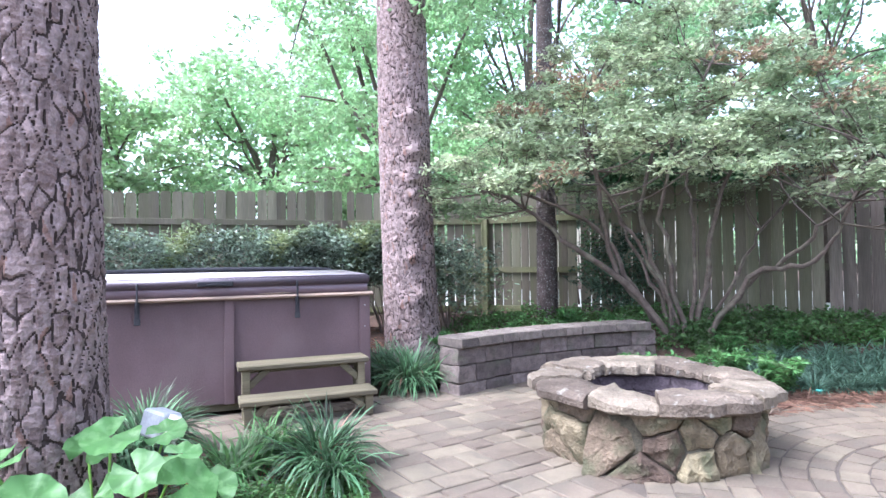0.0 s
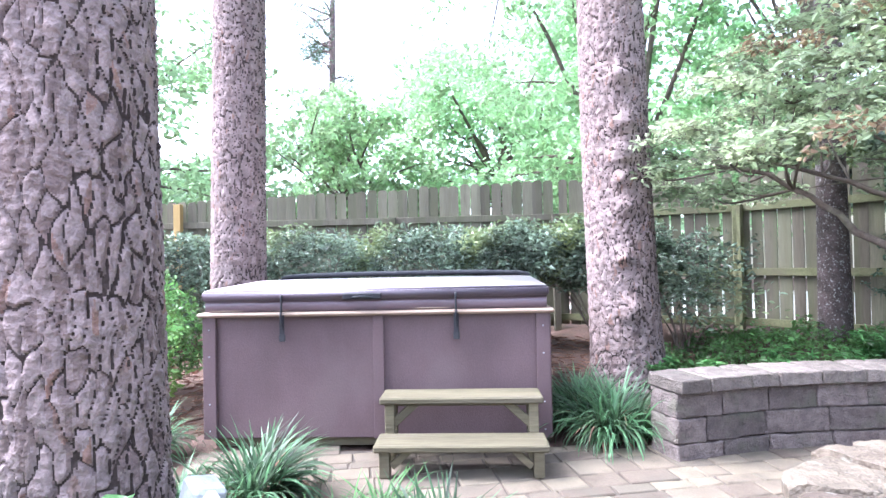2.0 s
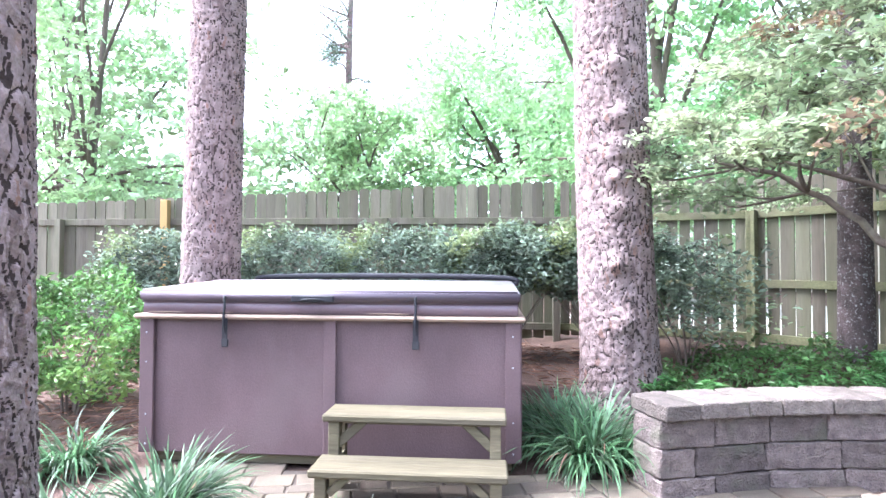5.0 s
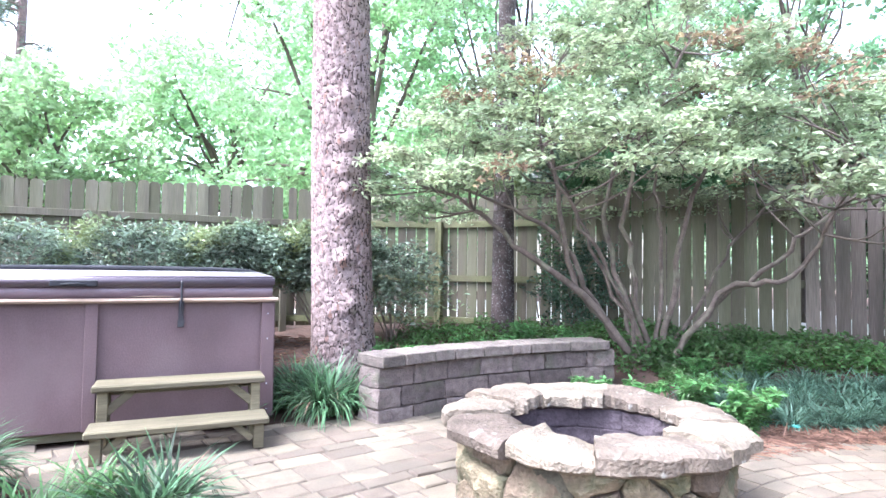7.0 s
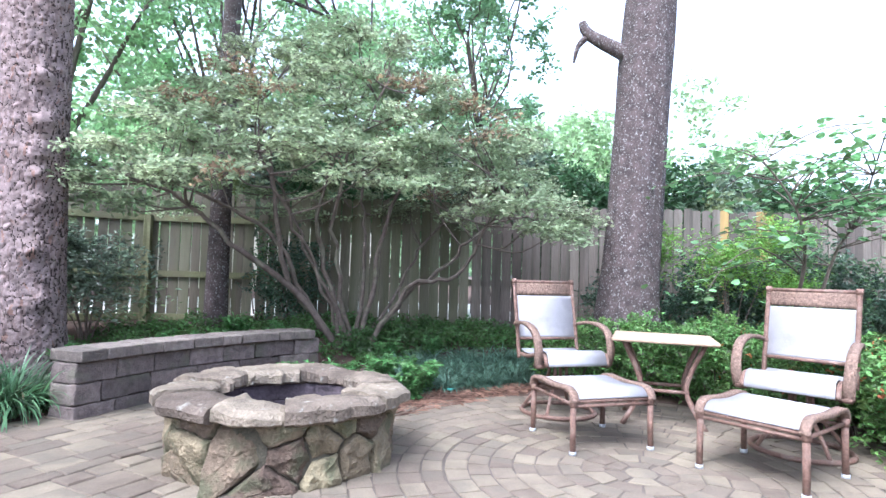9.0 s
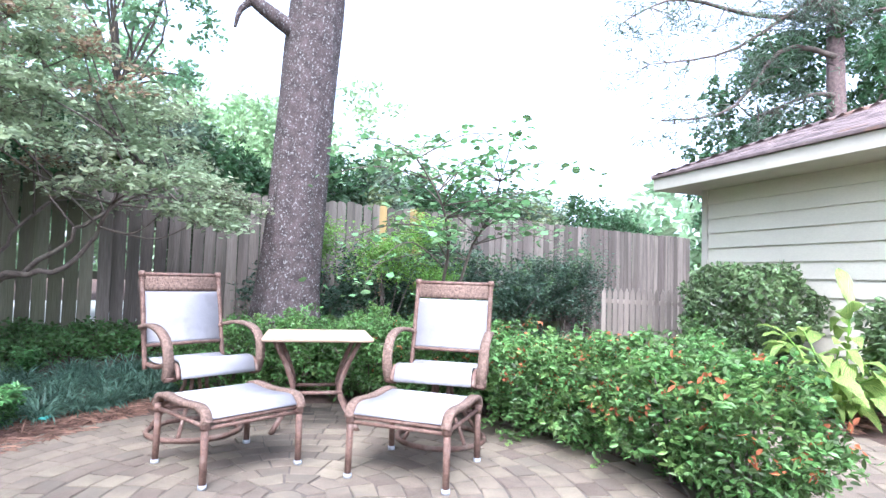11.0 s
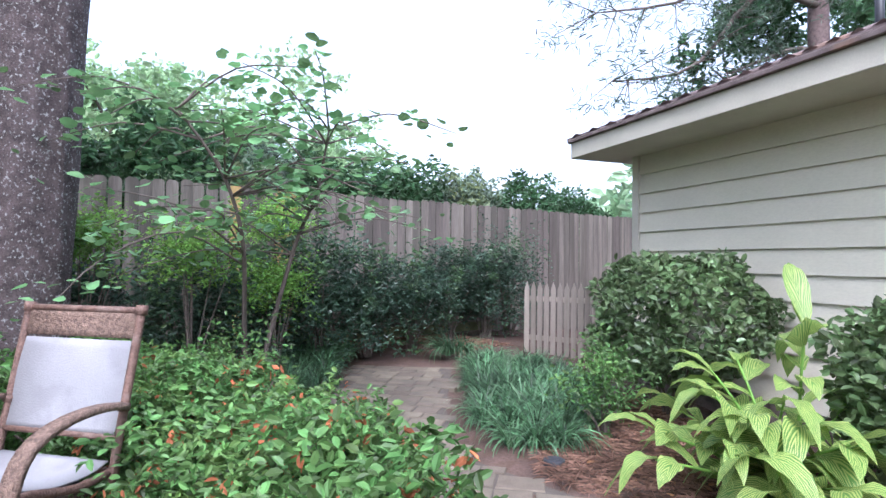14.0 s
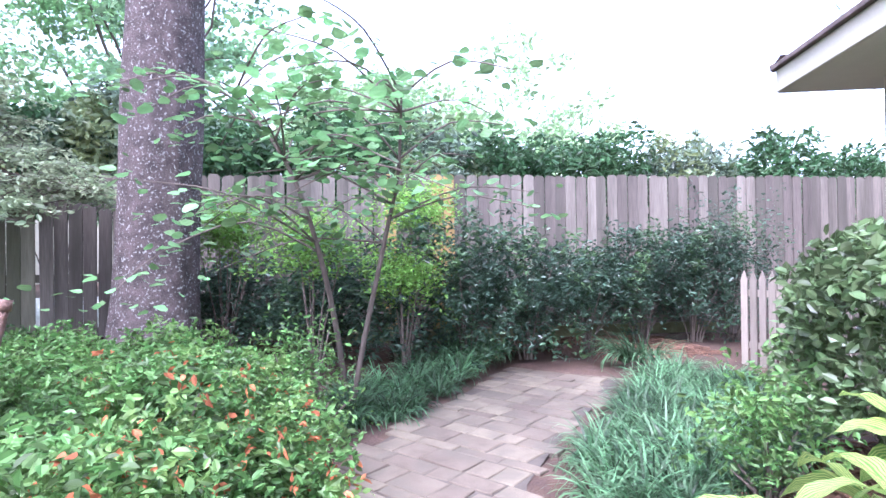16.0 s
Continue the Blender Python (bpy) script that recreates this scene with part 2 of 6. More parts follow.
def ginger_material():
    m = material("variegated_ginger_leaf", (0.1, 0.21, 0.045), 0.4, 0.2, 3, 30, 0, island=True, leaf=True)
    n, k = m.node_tree.nodes, m.node_tree.links
    uv = n.new("ShaderNodeUVMap")
    wave = n.new("ShaderNodeTexWave")
    wave.wave_type, wave.bands_direction = "BANDS", "X"
    wave.inputs["Scale"].default_value, wave.inputs["Distortion"].default_value = 2.2, 8.0
    wave.inputs["Detail"].default_value = 3.0
    k.new(uv.outputs["UV"], wave.inputs["Vector"])
    ramp = n.new("ShaderNodeMapRange")
    ramp.inputs["From Min"].default_value, ramp.inputs["From Max"].default_value = 0.2, 1.0
    k.new(wave.outputs["Fac"], ramp.inputs["Value"])
    mix = n.new("ShaderNodeMix")
    mix.data_type = "RGBA"
    k.new(ramp.outputs["Result"], mix.inputs["Factor"])
    b = n["Principled BSDF"]
    old = b.inputs["Base Color"].links[0].from_socket
    k.new(old, mix.inputs["A"])
    mix.inputs["B"].default_value = (0.42, 0.48, 0.15, 1)
    k.new(mix.outputs["Result"], b.inputs["Base Color"])
    k.new(mix.outputs["Result"], n["Translucent BSDF"].inputs["Color"])
    return m


GINGER = ginger_material()

# ---- building helpers ----
rng = np.random.default_rng(7)


def mesh_of(name, verts, faces, mats, index=None, smooth=False):
    """A mesh from arrays; faces is an (n, 3) or (n, 4) array or a list of them."""
    verts = np.asarray(verts, float)
    blocks = faces if isinstance(faces, list) else [faces]
    blocks = [np.asarray(b, np.int32) for b in blocks if len(b)]
    me = bpy.data.meshes.new(name)
    count = sum(len(b) for b in blocks)
    loops = np.concatenate([b.ravel() for b in blocks])
    sizes = np.concatenate([np.full(len(b), b.shape[1]) for b in blocks])
    me.vertices.add(len(verts))
    me.vertices.foreach_set("co", verts.ravel())
    me.loops.add(len(loops))
    me.loops.foreach_set("vertex_index", loops)
    me.polygons.add(count)
    me.polygons.foreach_set("loop_start", np.r_[0, np.cumsum(sizes)[:-1]].astype(np.int32))
    for m in mats if isinstance(mats, (list, tuple)) else [mats]:
        me.materials.append(m)
    if index is not None:
        me.polygons.foreach_set("material_index", np.asarray(index, np.int32))
    me.polygons.foreach_set("use_smooth", np.full(count, smooth))
    me.update(calc_edges=True)
    me.validate()
    return me


def piece(name, me, parent=None, m=None, label=""):
    ob = new(name, me)
    if parent is not None:
        ob.parent = parent
    if m is not None:
        ob.matrix_basis = m
    return tagged(ob, label) if label else ob


def part(name, bm, mat, parent, label=""):
    me = bpy.data.meshes.new(name)
    bm.to_mesh(me)
    bm.free()
    me.materials.append(mat)
    return piece(name, me, parent, None, label)


def thing(name, m, label, category, group="", kind=""):
    ob = new(name)
    ob.empty_display_size = 0.1
    ob.matrix_basis = m
    return tagged(ob, label, category, group, kind)


def box(bm, c, s, bevel=0.004, turn=None):
    """Adds a bevelled box of size s at c."""
    made = bmesh.ops.create_cube(bm, size=1.0)["verts"]
    m = Matrix.Translation(c) @ (turn or Matrix()) @ Matrix.Diagonal((*s, 1))
    bmesh.ops.transform(bm, matrix=m, verts=made)
    if bevel:
        edges = list({e for v in made for e in v.link_edges})
        bmesh.ops.bevel(bm, geom=edges, offset=min(bevel, min(s) * 0.4), segments=1, affect="EDGES")
    return bm


def boxpart(name, c, s, mat, parent, label="", bevel=0.004, turn=None):
    return part(name, box(bmesh.new(), c, s, bevel, turn), mat, parent, label)


def tube(points, radii, seg=8):
    """Vertices and quads of a tube along a path."""
    p = np.asarray(points, float)
    r = np.broadcast_to(np.asarray(radii, float), (len(p),))
    d = np.gradient(p, axis=0)
    d /= np.linalg.norm(d, axis=1, keepdims=True) + 1e-9
    ref = np.where(np.abs(d[:, 2:3]) > 0.9, np.array([[1.0, 0, 0]]), np.array([[0, 0, 1.0]]))
    u = np.cross(d, ref)
    u /= np.linalg.norm(u, axis=1, keepdims=True) + 1e-9
    for i in range(1, len(u)):
        w = u[i - 1] - d[i] * (u[i - 1] @ d[i])
        u[i] = w / (np.linalg.norm(w) + 1e-9)
    v = np.cross(d, u)
    a = np.linspace(0, 2 * np.pi, seg, endpoint=False)
    ring = u[:, None] * np.cos(a)[None, :, None] + v[:, None] * np.sin(a)[None, :, None]
    verts = (p[:, None] + ring * r[:, None, None]).reshape(-1, 3)
    i, j = np.meshgrid(np.arange(len(p) - 1), np.arange(seg), indexing="ij")
    k = (j + 1) % seg
    quads = np.stack([i * seg + j, i * seg + k, (i + 1) * seg + k, (i + 1) * seg + j], -1).reshape(-1, 4)
    n = len(verts)
    verts = np.concatenate([verts, p[:1], p[-1:]])
    jj = np.arange(seg)
    kk = (jj + 1) % seg
    ends = np.concatenate([np.stack([kk, jj, np.full(seg, n)], -1), np.stack([(len(p) - 1) * seg + jj, (len(p) - 1) * seg + kk, np.full(seg, n + 1)], -1)])
    return verts, quads, ends


def tubes(name, some, mat, parent=None, seg=8, label="", smooth=True, m=None):
    """One mesh of several tubes, each a path with its radii."""
    vs, qs, es, at = [], [], [], 0
    for points, radii in some:
        v, q, e = tube(points, radii, seg)
        vs.append(v), qs.append(q + at), es.append(e + at)
        at += len(v)
    return piece(name, mesh_of(name, np.concatenate(vs), [np.concatenate(qs), np.concatenate(es)], mat, smooth=smooth), parent, m, label)


def curve(points, n=12):
    """A smooth path through the points."""
    p = np.asarray(points, float)
    t = np.linspace(0, len(p) - 1, n)
    out = np.empty((n, p.shape[1]))
    for i, s in enumerate(t):
        k = min(int(s), len(p) - 2)
        f = s - k
        a, b, c, d = p[max(k - 1, 0)], p[k], p[k + 1], p[min(k + 2, len(p) - 1)]
        out[i] = 0.5 * (2 * b + (c - a) * f + (2 * a - 5 * b + 4 * c - d) * f**2 + (3 * b - a - 3 * c + d) * f**3)
    return out


def leaves(p, size, aspect=0.45, up=0.6, fold=0.25, spread=None, droop=0.0):
    """Vertices and quads of one folded oval leaf at each point."""
    n = len(p)
    d = rng.normal(size=(n, 3))
    if spread is not None:
        d = d * 0.7 + spread
    d[:, 2] = d[:, 2] * (1 - up) - droop
    d /= np.linalg.norm(d, axis=1, keepdims=True) + 1e-9
    nor = rng.normal(size=(n, 3)) * (1 - up) + np.array([0, 0, up])
    side = np.cross(d, nor)
    side /= np.linalg.norm(side, axis=1, keepdims=True) + 1e-9
    nor = np.cross(side, d)
    ln = (size * rng.uniform(0.6, 1.3, n))[:, None]
    w = ln * aspect * 0.5
    base, tip = p, p + d * ln - np.array([0, 0, 0.06]) * ln
    lift = nor * ln * fold * 0.35
    r1, r2 = p + d * ln * 0.3 + side * w * 0.88 + lift, p + d * ln * 0.68 + side * w * 0.82 + lift
    l1, l2 = p + d * ln * 0.3 - side * w * 0.88 + lift, p + d * ln * 0.68 - side * w * 0.82 + lift
    v = np.stack([base, r1, r2, tip, l2, l1], 1).reshape(-1, 3)
    o = np.arange(n)[:, None] * 6
    f = np.concatenate([o + [0, 1, 2, 3], o + [0, 3, 4, 5]])
    return v, f


def blades(base, length, width, lean=0.6, out=None, seg=6):
    """Arching, channelled grass blades from base points."""
    n = len(base)
    a = rng.uniform(0, 2 * np.pi, n)
    way = np.stack([np.cos(a), np.sin(a), np.zeros(n)], -1)
    if out is not None:
        way = way * 0.5 + out
        way /= np.linalg.norm(way, axis=1, keepdims=True) + 1e-9
    ln = length * rng.uniform(0.55, 1.15, n)
    le = lean * rng.uniform(0.3, 1.25, n)
    s = np.linspace(0, 1, seg)
    bend = le[:, None] * s[None, :] ** 1.2 * 1.6 + rng.uniform(0.05, 0.5, n)[:, None]
    step = ln[:, None] / (seg - 1)
    rise = np.cumsum(np.cos(bend) * step, 1) - np.cos(bend[:, :1]) * step
    go = np.cumsum(np.sin(bend) * step, 1) - np.sin(bend[:, :1]) * step
    mid = base[:, None] + way[:, None] * go[..., None] + np.stack([0 * rise, 0 * rise, rise], -1)
    side = np.stack([-way[:, 1], way[:, 0], rng.normal(size=n) * 0.3], -1)[:, None]
    w = (width * np.interp(s, [0, 0.3, 0.75, 1], [0.7, 1, 0.75, 0.05]))[None, :, None] * rng.uniform(0.7, 1.2, n)[:, None, None] * 0.5
    v = np.stack([mid - side * w, mid + side * w], 2).reshape(-1, 3)
    o = (np.arange(n) * seg * 2)[:, None, None]
    i = (np.arange(seg - 1) * 2)[None, :, None]
    f = (o + i + np.array([0, 1, 3, 2])[None, None]).reshape(-1, 4)
    return v, f


def joined(pairs):
    vs, fs, at = [], [], 0
    for v, f in pairs:
        vs.append(v), fs.append(np.asarray(f) + at)
        at += len(v)
    return np.concatenate(vs), np.concatenate(fs)


def lumps(n, a, k=40, sharp=1.0):
    """Cheap smooth noise of points: sums of sines."""
    q = np.zeros(len(a))
    r = np.random.default_rng(n)
    for _ in range(k):
        w = r.normal(size=a.shape[1]) * sharp
        q += np.sin(a @ w + r.uniform(0, 6.28))
    return q / np.sqrt(k / 2)


def smooth(x):
    x = np.clip(x, 0, 1)
    return x * x * (3 - 2 * x)


# fence lines
POST_A, POST_M, POST_2 = np.array([-9.0, 8.888]), np.array([2.503, 8.888]), np.array([4.58, 8.07])
DIR_B = np.array([6.12, -6.62]) / np.hypot(6.12, 6.62)
NOR_B = np.array([-DIR_B[1], DIR_B[0]]) * -1.0


def ground(x, y):
    """The height of the ground."""
    x, y = np.asarray(x, float), np.asarray(y, float)
    along = (x - POST_2[0]) * DIR_B[0] + (y - POST_2[1]) * DIR_B[1]
    off = (x - POST_2[0]) * NOR_B[0] + (y - POST_2[1]) * NOR_B[1]
    hb = 0.35 - 0.2 * smooth((along - 5) / 4)
    hb = hb * smooth((16 - along) / 4)
    h = np.maximum(0.25 * smooth((y - 5.2) / 3.2), hb * smooth((2.6 - off) / 2.2))
    return h - 0.02

# ---- setting ----
def make_ground():
    def ax(lo, hi, step):
        inner = np.arange(lo, hi + step / 2, step)
        return np.concatenate([[-400, -150, -60, -30, -18, lo - 3], inner, [hi + 3, hi + 12, 60, 150, 400]])

    gx, gy = ax(-8, 16, 0.12), ax(-7, 12, 0.12)
    X, Y = np.meshgrid(gx, gy, indexing="ij")
    Z = ground(X, Y) + 0.012 * lumps(3, np.stack([X, Y], -1).reshape(-1, 2), 30, 4.0).reshape(X.shape) * smooth((np.hypot(X - 4, Y - 1) - 2.2) / 2)
    Z = np.minimum(Z, np.where((X > -0.3) & (X < 4.6) & (Y < 4.7) & (Y > -4), -0.02, 9))
    Z = np.where((X > 4.0) & (X < 11.4) & (Y > -1.5) & (Y < 0.5), np.minimum(Z, np.where(X < 10.6, -0.02, 0.02)), Z)
    n, m = X.shape
    i, j = np.meshgrid(np.arange(n - 1), np.arange(m - 1), indexing="ij")
    q = np.stack([i * m + j, (i + 1) * m + j, (i + 1) * m + j + 1, i * m + j + 1], -1).reshape(-1, 4)
    ob = piece("ground", mesh_of("ground", np.stack([X, Y, Z], -1).reshape(-1, 3), q, SOIL, smooth=True))
    tagged(ob, "brown pine straw mulch and bare soil of the garden beds", "ground", kind="structure")


make_ground()

BED = np.array([(-9, 0.6), (0.1, 1.2), (0.9, 1.9), (1.3, 2.6), (1.28, 3.2), (1.0, 3.65), (0.4, 3.95), (-0.4, 4.15), (-0.75, 4.9), (-9, 5.0)])


def inside(poly, x, y):
    x, y = np.asarray(x, float), np.asarray(y, float)
    hit = np.zeros(x.shape, bool)
    for (x0, y0), (x1, y1) in zip(poly, np.roll(poly, -1, 0)):
        hit ^= ((y0 > y) != (y1 > y)) & (x < (x1 - x0) * (y - y0) / (y1 - y0 + 1e-12) + x0)
    return hit


HUB, HUB_R = np.array([4.25, 1.0]), 2.06
PIT = (3.055, 2.75)


def paver_mesh(w, d, h=0.05, lift=0.004, seed=0):
    """A tumbled paver: a slab with chamfered, slightly uneven edges, its top at z = 0."""
    r = np.random.default_rng(seed)
    x, y = w / 2, d / 2
    low = np.array([(-x, -y), (x, -y), (x, y), (-x, y)]) + r.normal(size=(4, 2)) * 0.004
    top = low * (1 - lift / np.array([x, y])) + r.normal(size=(4, 2)) * 0.002
    v = np.concatenate([np.c_[low, np.full(4, -h)], np.c_[low, np.full(4, -lift)], np.c_[top, r.normal(size=4) * 0.001]])
    f = [[0, 1, 5, 4], [1, 2, 6, 5], [2, 3, 7, 6], [3, 0, 4, 7], [4, 5, 9, 8], [5, 6, 10, 9], [6, 7, 11, 10], [7, 4, 8, 11], [8, 9, 10, 11]]
    return v, np.array(f)


def lay(name, spots, label, near, limit=300):
    """Pavers as pieces of one pavement: spots are (mesh key, verts, faces, matrix); those nearest to the point near become objects."""
    owner = thing(name, Matrix(), label, "pavement", kind="structure")
    spots.sort(key=lambda s: (s[3].translation.xy - Vector(near)).length)
    made, rest = {}, []
    for n, (key, v, f, m) in enumerate(spots):
        if n < limit:
            if key not in made:
                made[key] = mesh_of("paver", v, f, PAVER)
            piece("paver", made[key], owner, m)
        else:
            mm = np.array(m)
            rest.append((v @ mm[:3, :3].T + mm[:3, 3], f))
    if rest:
        ob = piece("paver_rest", mesh_of("paver_rest", *joined(rest), PAVER_REST), owner, None, "joined rows of tumbled concrete pavers")
        tagged(ob, kind="stuff")


def paving_bed(name, poly, z, mat=None, label="grey-brown jointing sand under the pavers"):
    """A flat bed of sand, or a plane of another material."""
    p = np.array(poly, float)
    ob = piece(name, mesh_of(name, np.c_[p, np.full(len(p), z)], np.arange(len(p))[None], mat or SAND))
    tagged(ob, label, "ground", kind="structure")


def patio():
    a = np.linspace(0, 2 * np.pi, 48, endpoint=False)
    paving_bed("paving_bed_circle", HUB + np.c_[np.cos(a), np.sin(a)] * (HUB_R - 0.01), -0.004)
    paving_bed("paving_bed", [(-0.3, 1.0), (-0.3, -4.2), (4.8, -4.2), (4.4, 0), (3.6, 2.75), (3.6, 4.7), (-0.5, 4.68), (-0.3, 4.3), (0.4, 4.0), (1.0, 3.7), (1.3, 3.2), (1.32, 2.6), (0.95, 1.9), (0.2, 1.2)], -0.01)
    paving_bed("paving_bed_path", PATH_POLY, -0.012)
    spots, r = [], random.Random(3)
    kinds = {}
    a = radians(12)
    ux, uy = np.array([math.cos(a), math.sin(a)]), np.array([-math.sin(a), math.cos(a)])
    row, v0 = 0, -5.2
    while v0 < 6.5:
        d = (0.165, 0.23, 0.165, 0.115)[row % 4]
        u0 = -1.5 + r.random() * 0.2
        while u0 < 8.0:
            w = r.choice((0.165, 0.23, 0.23, 0.30))
            c = ux * (u0 + w / 2) + uy * (v0 + d / 2)
            rad = np.hypot(*(c - HUB))
            ok = c[0] > -0.55 and c[1] < 4.72 + 0.02 * math.sin(c[0] * 5) and c[1] > -4.2 and not inside(BED, c[0], c[1])
            ok &= c[0] < 5.2 + 0.1 * c[1] and rad > HUB_R - 0.12 and not (c[0] > 3.6 and c[1] > 2.75)
            ok &= not (c[0] > 4.3 and c[1] > -1.2) and np.hypot(c[0] - PIT[0], c[1] - PIT[1]) > 0.45
            ok &= not (c[0] < 0 and c[1] < 1.0) or c[0] > -0.3
            if ok:
                key = ("rect", w, d, r.randrange(3))
                if key not in kinds:
                    kinds[key] = paver_mesh(w - 0.012, d - 0.012, lift=0.006, seed=len(kinds))
                sink = -0.009 if rad < HUB_R + 0.12 else 0.0
                spots.append((key, *kinds[key], pose(c[0], c[1], sink + r.gauss(0, 0.0015), r.gauss(0, 0.3), r.gauss(0, 0.3), 12 + r.gauss(0, 0.6))))
            u0 += w
        v0 += d
        row += 1
    lay("patio", spots, "tumbled tan concrete pavers laid in uneven rows", (2.4, 3.3))
    spots = []
    ring, rad = 0, 0.10
    while rad < HUB_R:
        d = 0.135 if ring else 0.10
        mid = rad + d / 2
        count = max(6, round(2 * math.pi * mid / 0.172))
        step = 2 * math.pi / count
        key = ("ring", ring)
        w0, w1 = 2 * rad * math.sin(step / 2) - 0.005, 2 * (rad + d) * math.sin(step / 2) - 0.005
        v, f = paver_mesh(1.0, d - 0.008, seed=40 + ring)
        v = v.copy()
        v[:, 0] *= (w0 + (w1 - w0) * (v[:, 1] / d + 0.5)) * 0.975
        turn0 = r.random()
        for i in range(count):
            an = (i + turn0) * step
            c = HUB + mid * np.array([math.cos(an), math.sin(an)])
            spots.append((key, v, f, pose(c[0], c[1], 0.002 + r.gauss(0, 0.0015), r.gauss(0, 0.3), r.gauss(0, 0.3), math.degrees(an) - 90 + r.gauss(0, 0.8))))
        rad += d
        ring += 1
    an = np.linspace(0, 2 * np.pi, 10, endpoint=False)
    disc = np.concatenate([np.c_[q * np.cos(an), q * np.sin(an), np.full(10, h)] for q, h in ((0.093, -0.05), (0.093, -0.005), (0.087, 0.0))])
    k = np.arange(10)
    side = np.concatenate([np.stack([o + k, o + (k + 1) % 10, o + 10 + (k + 1) % 10, o + 10 + k], -1) for o in (0, 10)])
    lid = np.array([[20, 21, 22, 23], [20, 23, 24, 25], [20, 25, 26, 27], [20, 27, 28, 29]])
    spots.append((("hub",), disc, np.concatenate([side, lid]), pose(HUB[0], HUB[1], 0.002)))
    lay("patio_circle", spots, "tumbled tan concrete pavers laid in rings", (3.9, 0.6), 420)


PATH_POLY = np.array([(11.3, 0.38), (9.2, 0.2), (8.1, 0.06), (7.3, -0.1), (6.3, -0.35), (5.4, -0.9), (4.6, -1.1), (4.0, -1.05), (3.9, -4.2), (5.6, -4.2), (6.2, -2.6), (6.9, -1.75), (7.3, -1.28), (7.7, -1.12), (8.6, -0.98), (9.7, -0.92), (11.5, -0.82)])


def garden_path():
    spots, r, kinds = [], random.Random(5), {}
    a = radians(-6)
    ux, uy = np.array([math.cos(a), math.sin(a)]), np.array([-math.sin(a), math.cos(a)])
    u0, col = 3.6, 0
    while u0 < 11.8:
        w = (0.23, 0.165, 0.23, 0.115)[col % 4]
        v0 = -5.4 + r.random() * 0.2
        while v0 < 3.0:
            d = r.choice((0.165, 0.23, 0.30, 0.345))
            c = ux * (u0 + w / 2) + uy * (v0 + d / 2)
            if inside(PATH_POLY, c[0], c[1]) and np.hypot(*(c - HUB)) > HUB_R + 0.12 and (c[0] > 5.2 + 0.1 * c[1] or c[1] > -1.2):
                key = ("path", w, d, r.randrange(3))
                if key not in kinds:
                    kinds[key] = paver_mesh(w - 0.013, d - 0.013, lift=0.006, seed=80 + len(kinds))
                spots.append((key, *kinds[key], pose(c[0], c[1], -0.003 + r.gauss(0, 0.002), r.gauss(0, 0.35), r.gauss(0, 0.35), -6 + r.gauss(0, 0.7))))
            v0 += d
        u0 += w
        col += 1
    lay("garden_path", spots, "worn grey concrete pavers of the narrow garden path", (8.0, -0.5))


# ---- fences ----
def board_mesh(w, h, t=0.018, ear=0.03, seed=0):
    """A dog-eared fence board, its foot at z = 0."""
    r = np.random.default_rng(seed)
    x, y = w / 2, t / 2
    e = ear
    prof = np.array([(-x, 0), (x, 0), (x, h - e), (x - e, h), (-x + e, h), (-x, h - e)]) + np.c_[np.zeros(6), r.normal(size=6) * 0.004]
    v = np.concatenate([np.c_[prof[:, 0], np.full(6, -y), prof[:, 1]], np.c_[prof[:, 0], np.full(6, y), prof[:, 1]]])
    v[:, 1] += np.where(v[:, 2] > h / 2, r.normal() * 0.006, 0)
    side = np.array([[i, (i + 1) % 6, 6 + (i + 1) % 6, 6 + i] for i in range(6)])
    face = np.array([[5, 0, 1, 2], [5, 2, 3, 4], [11, 8, 7, 6], [11, 10, 9, 8]])
    return v, np.concatenate([side, face])


BOARDS = {}


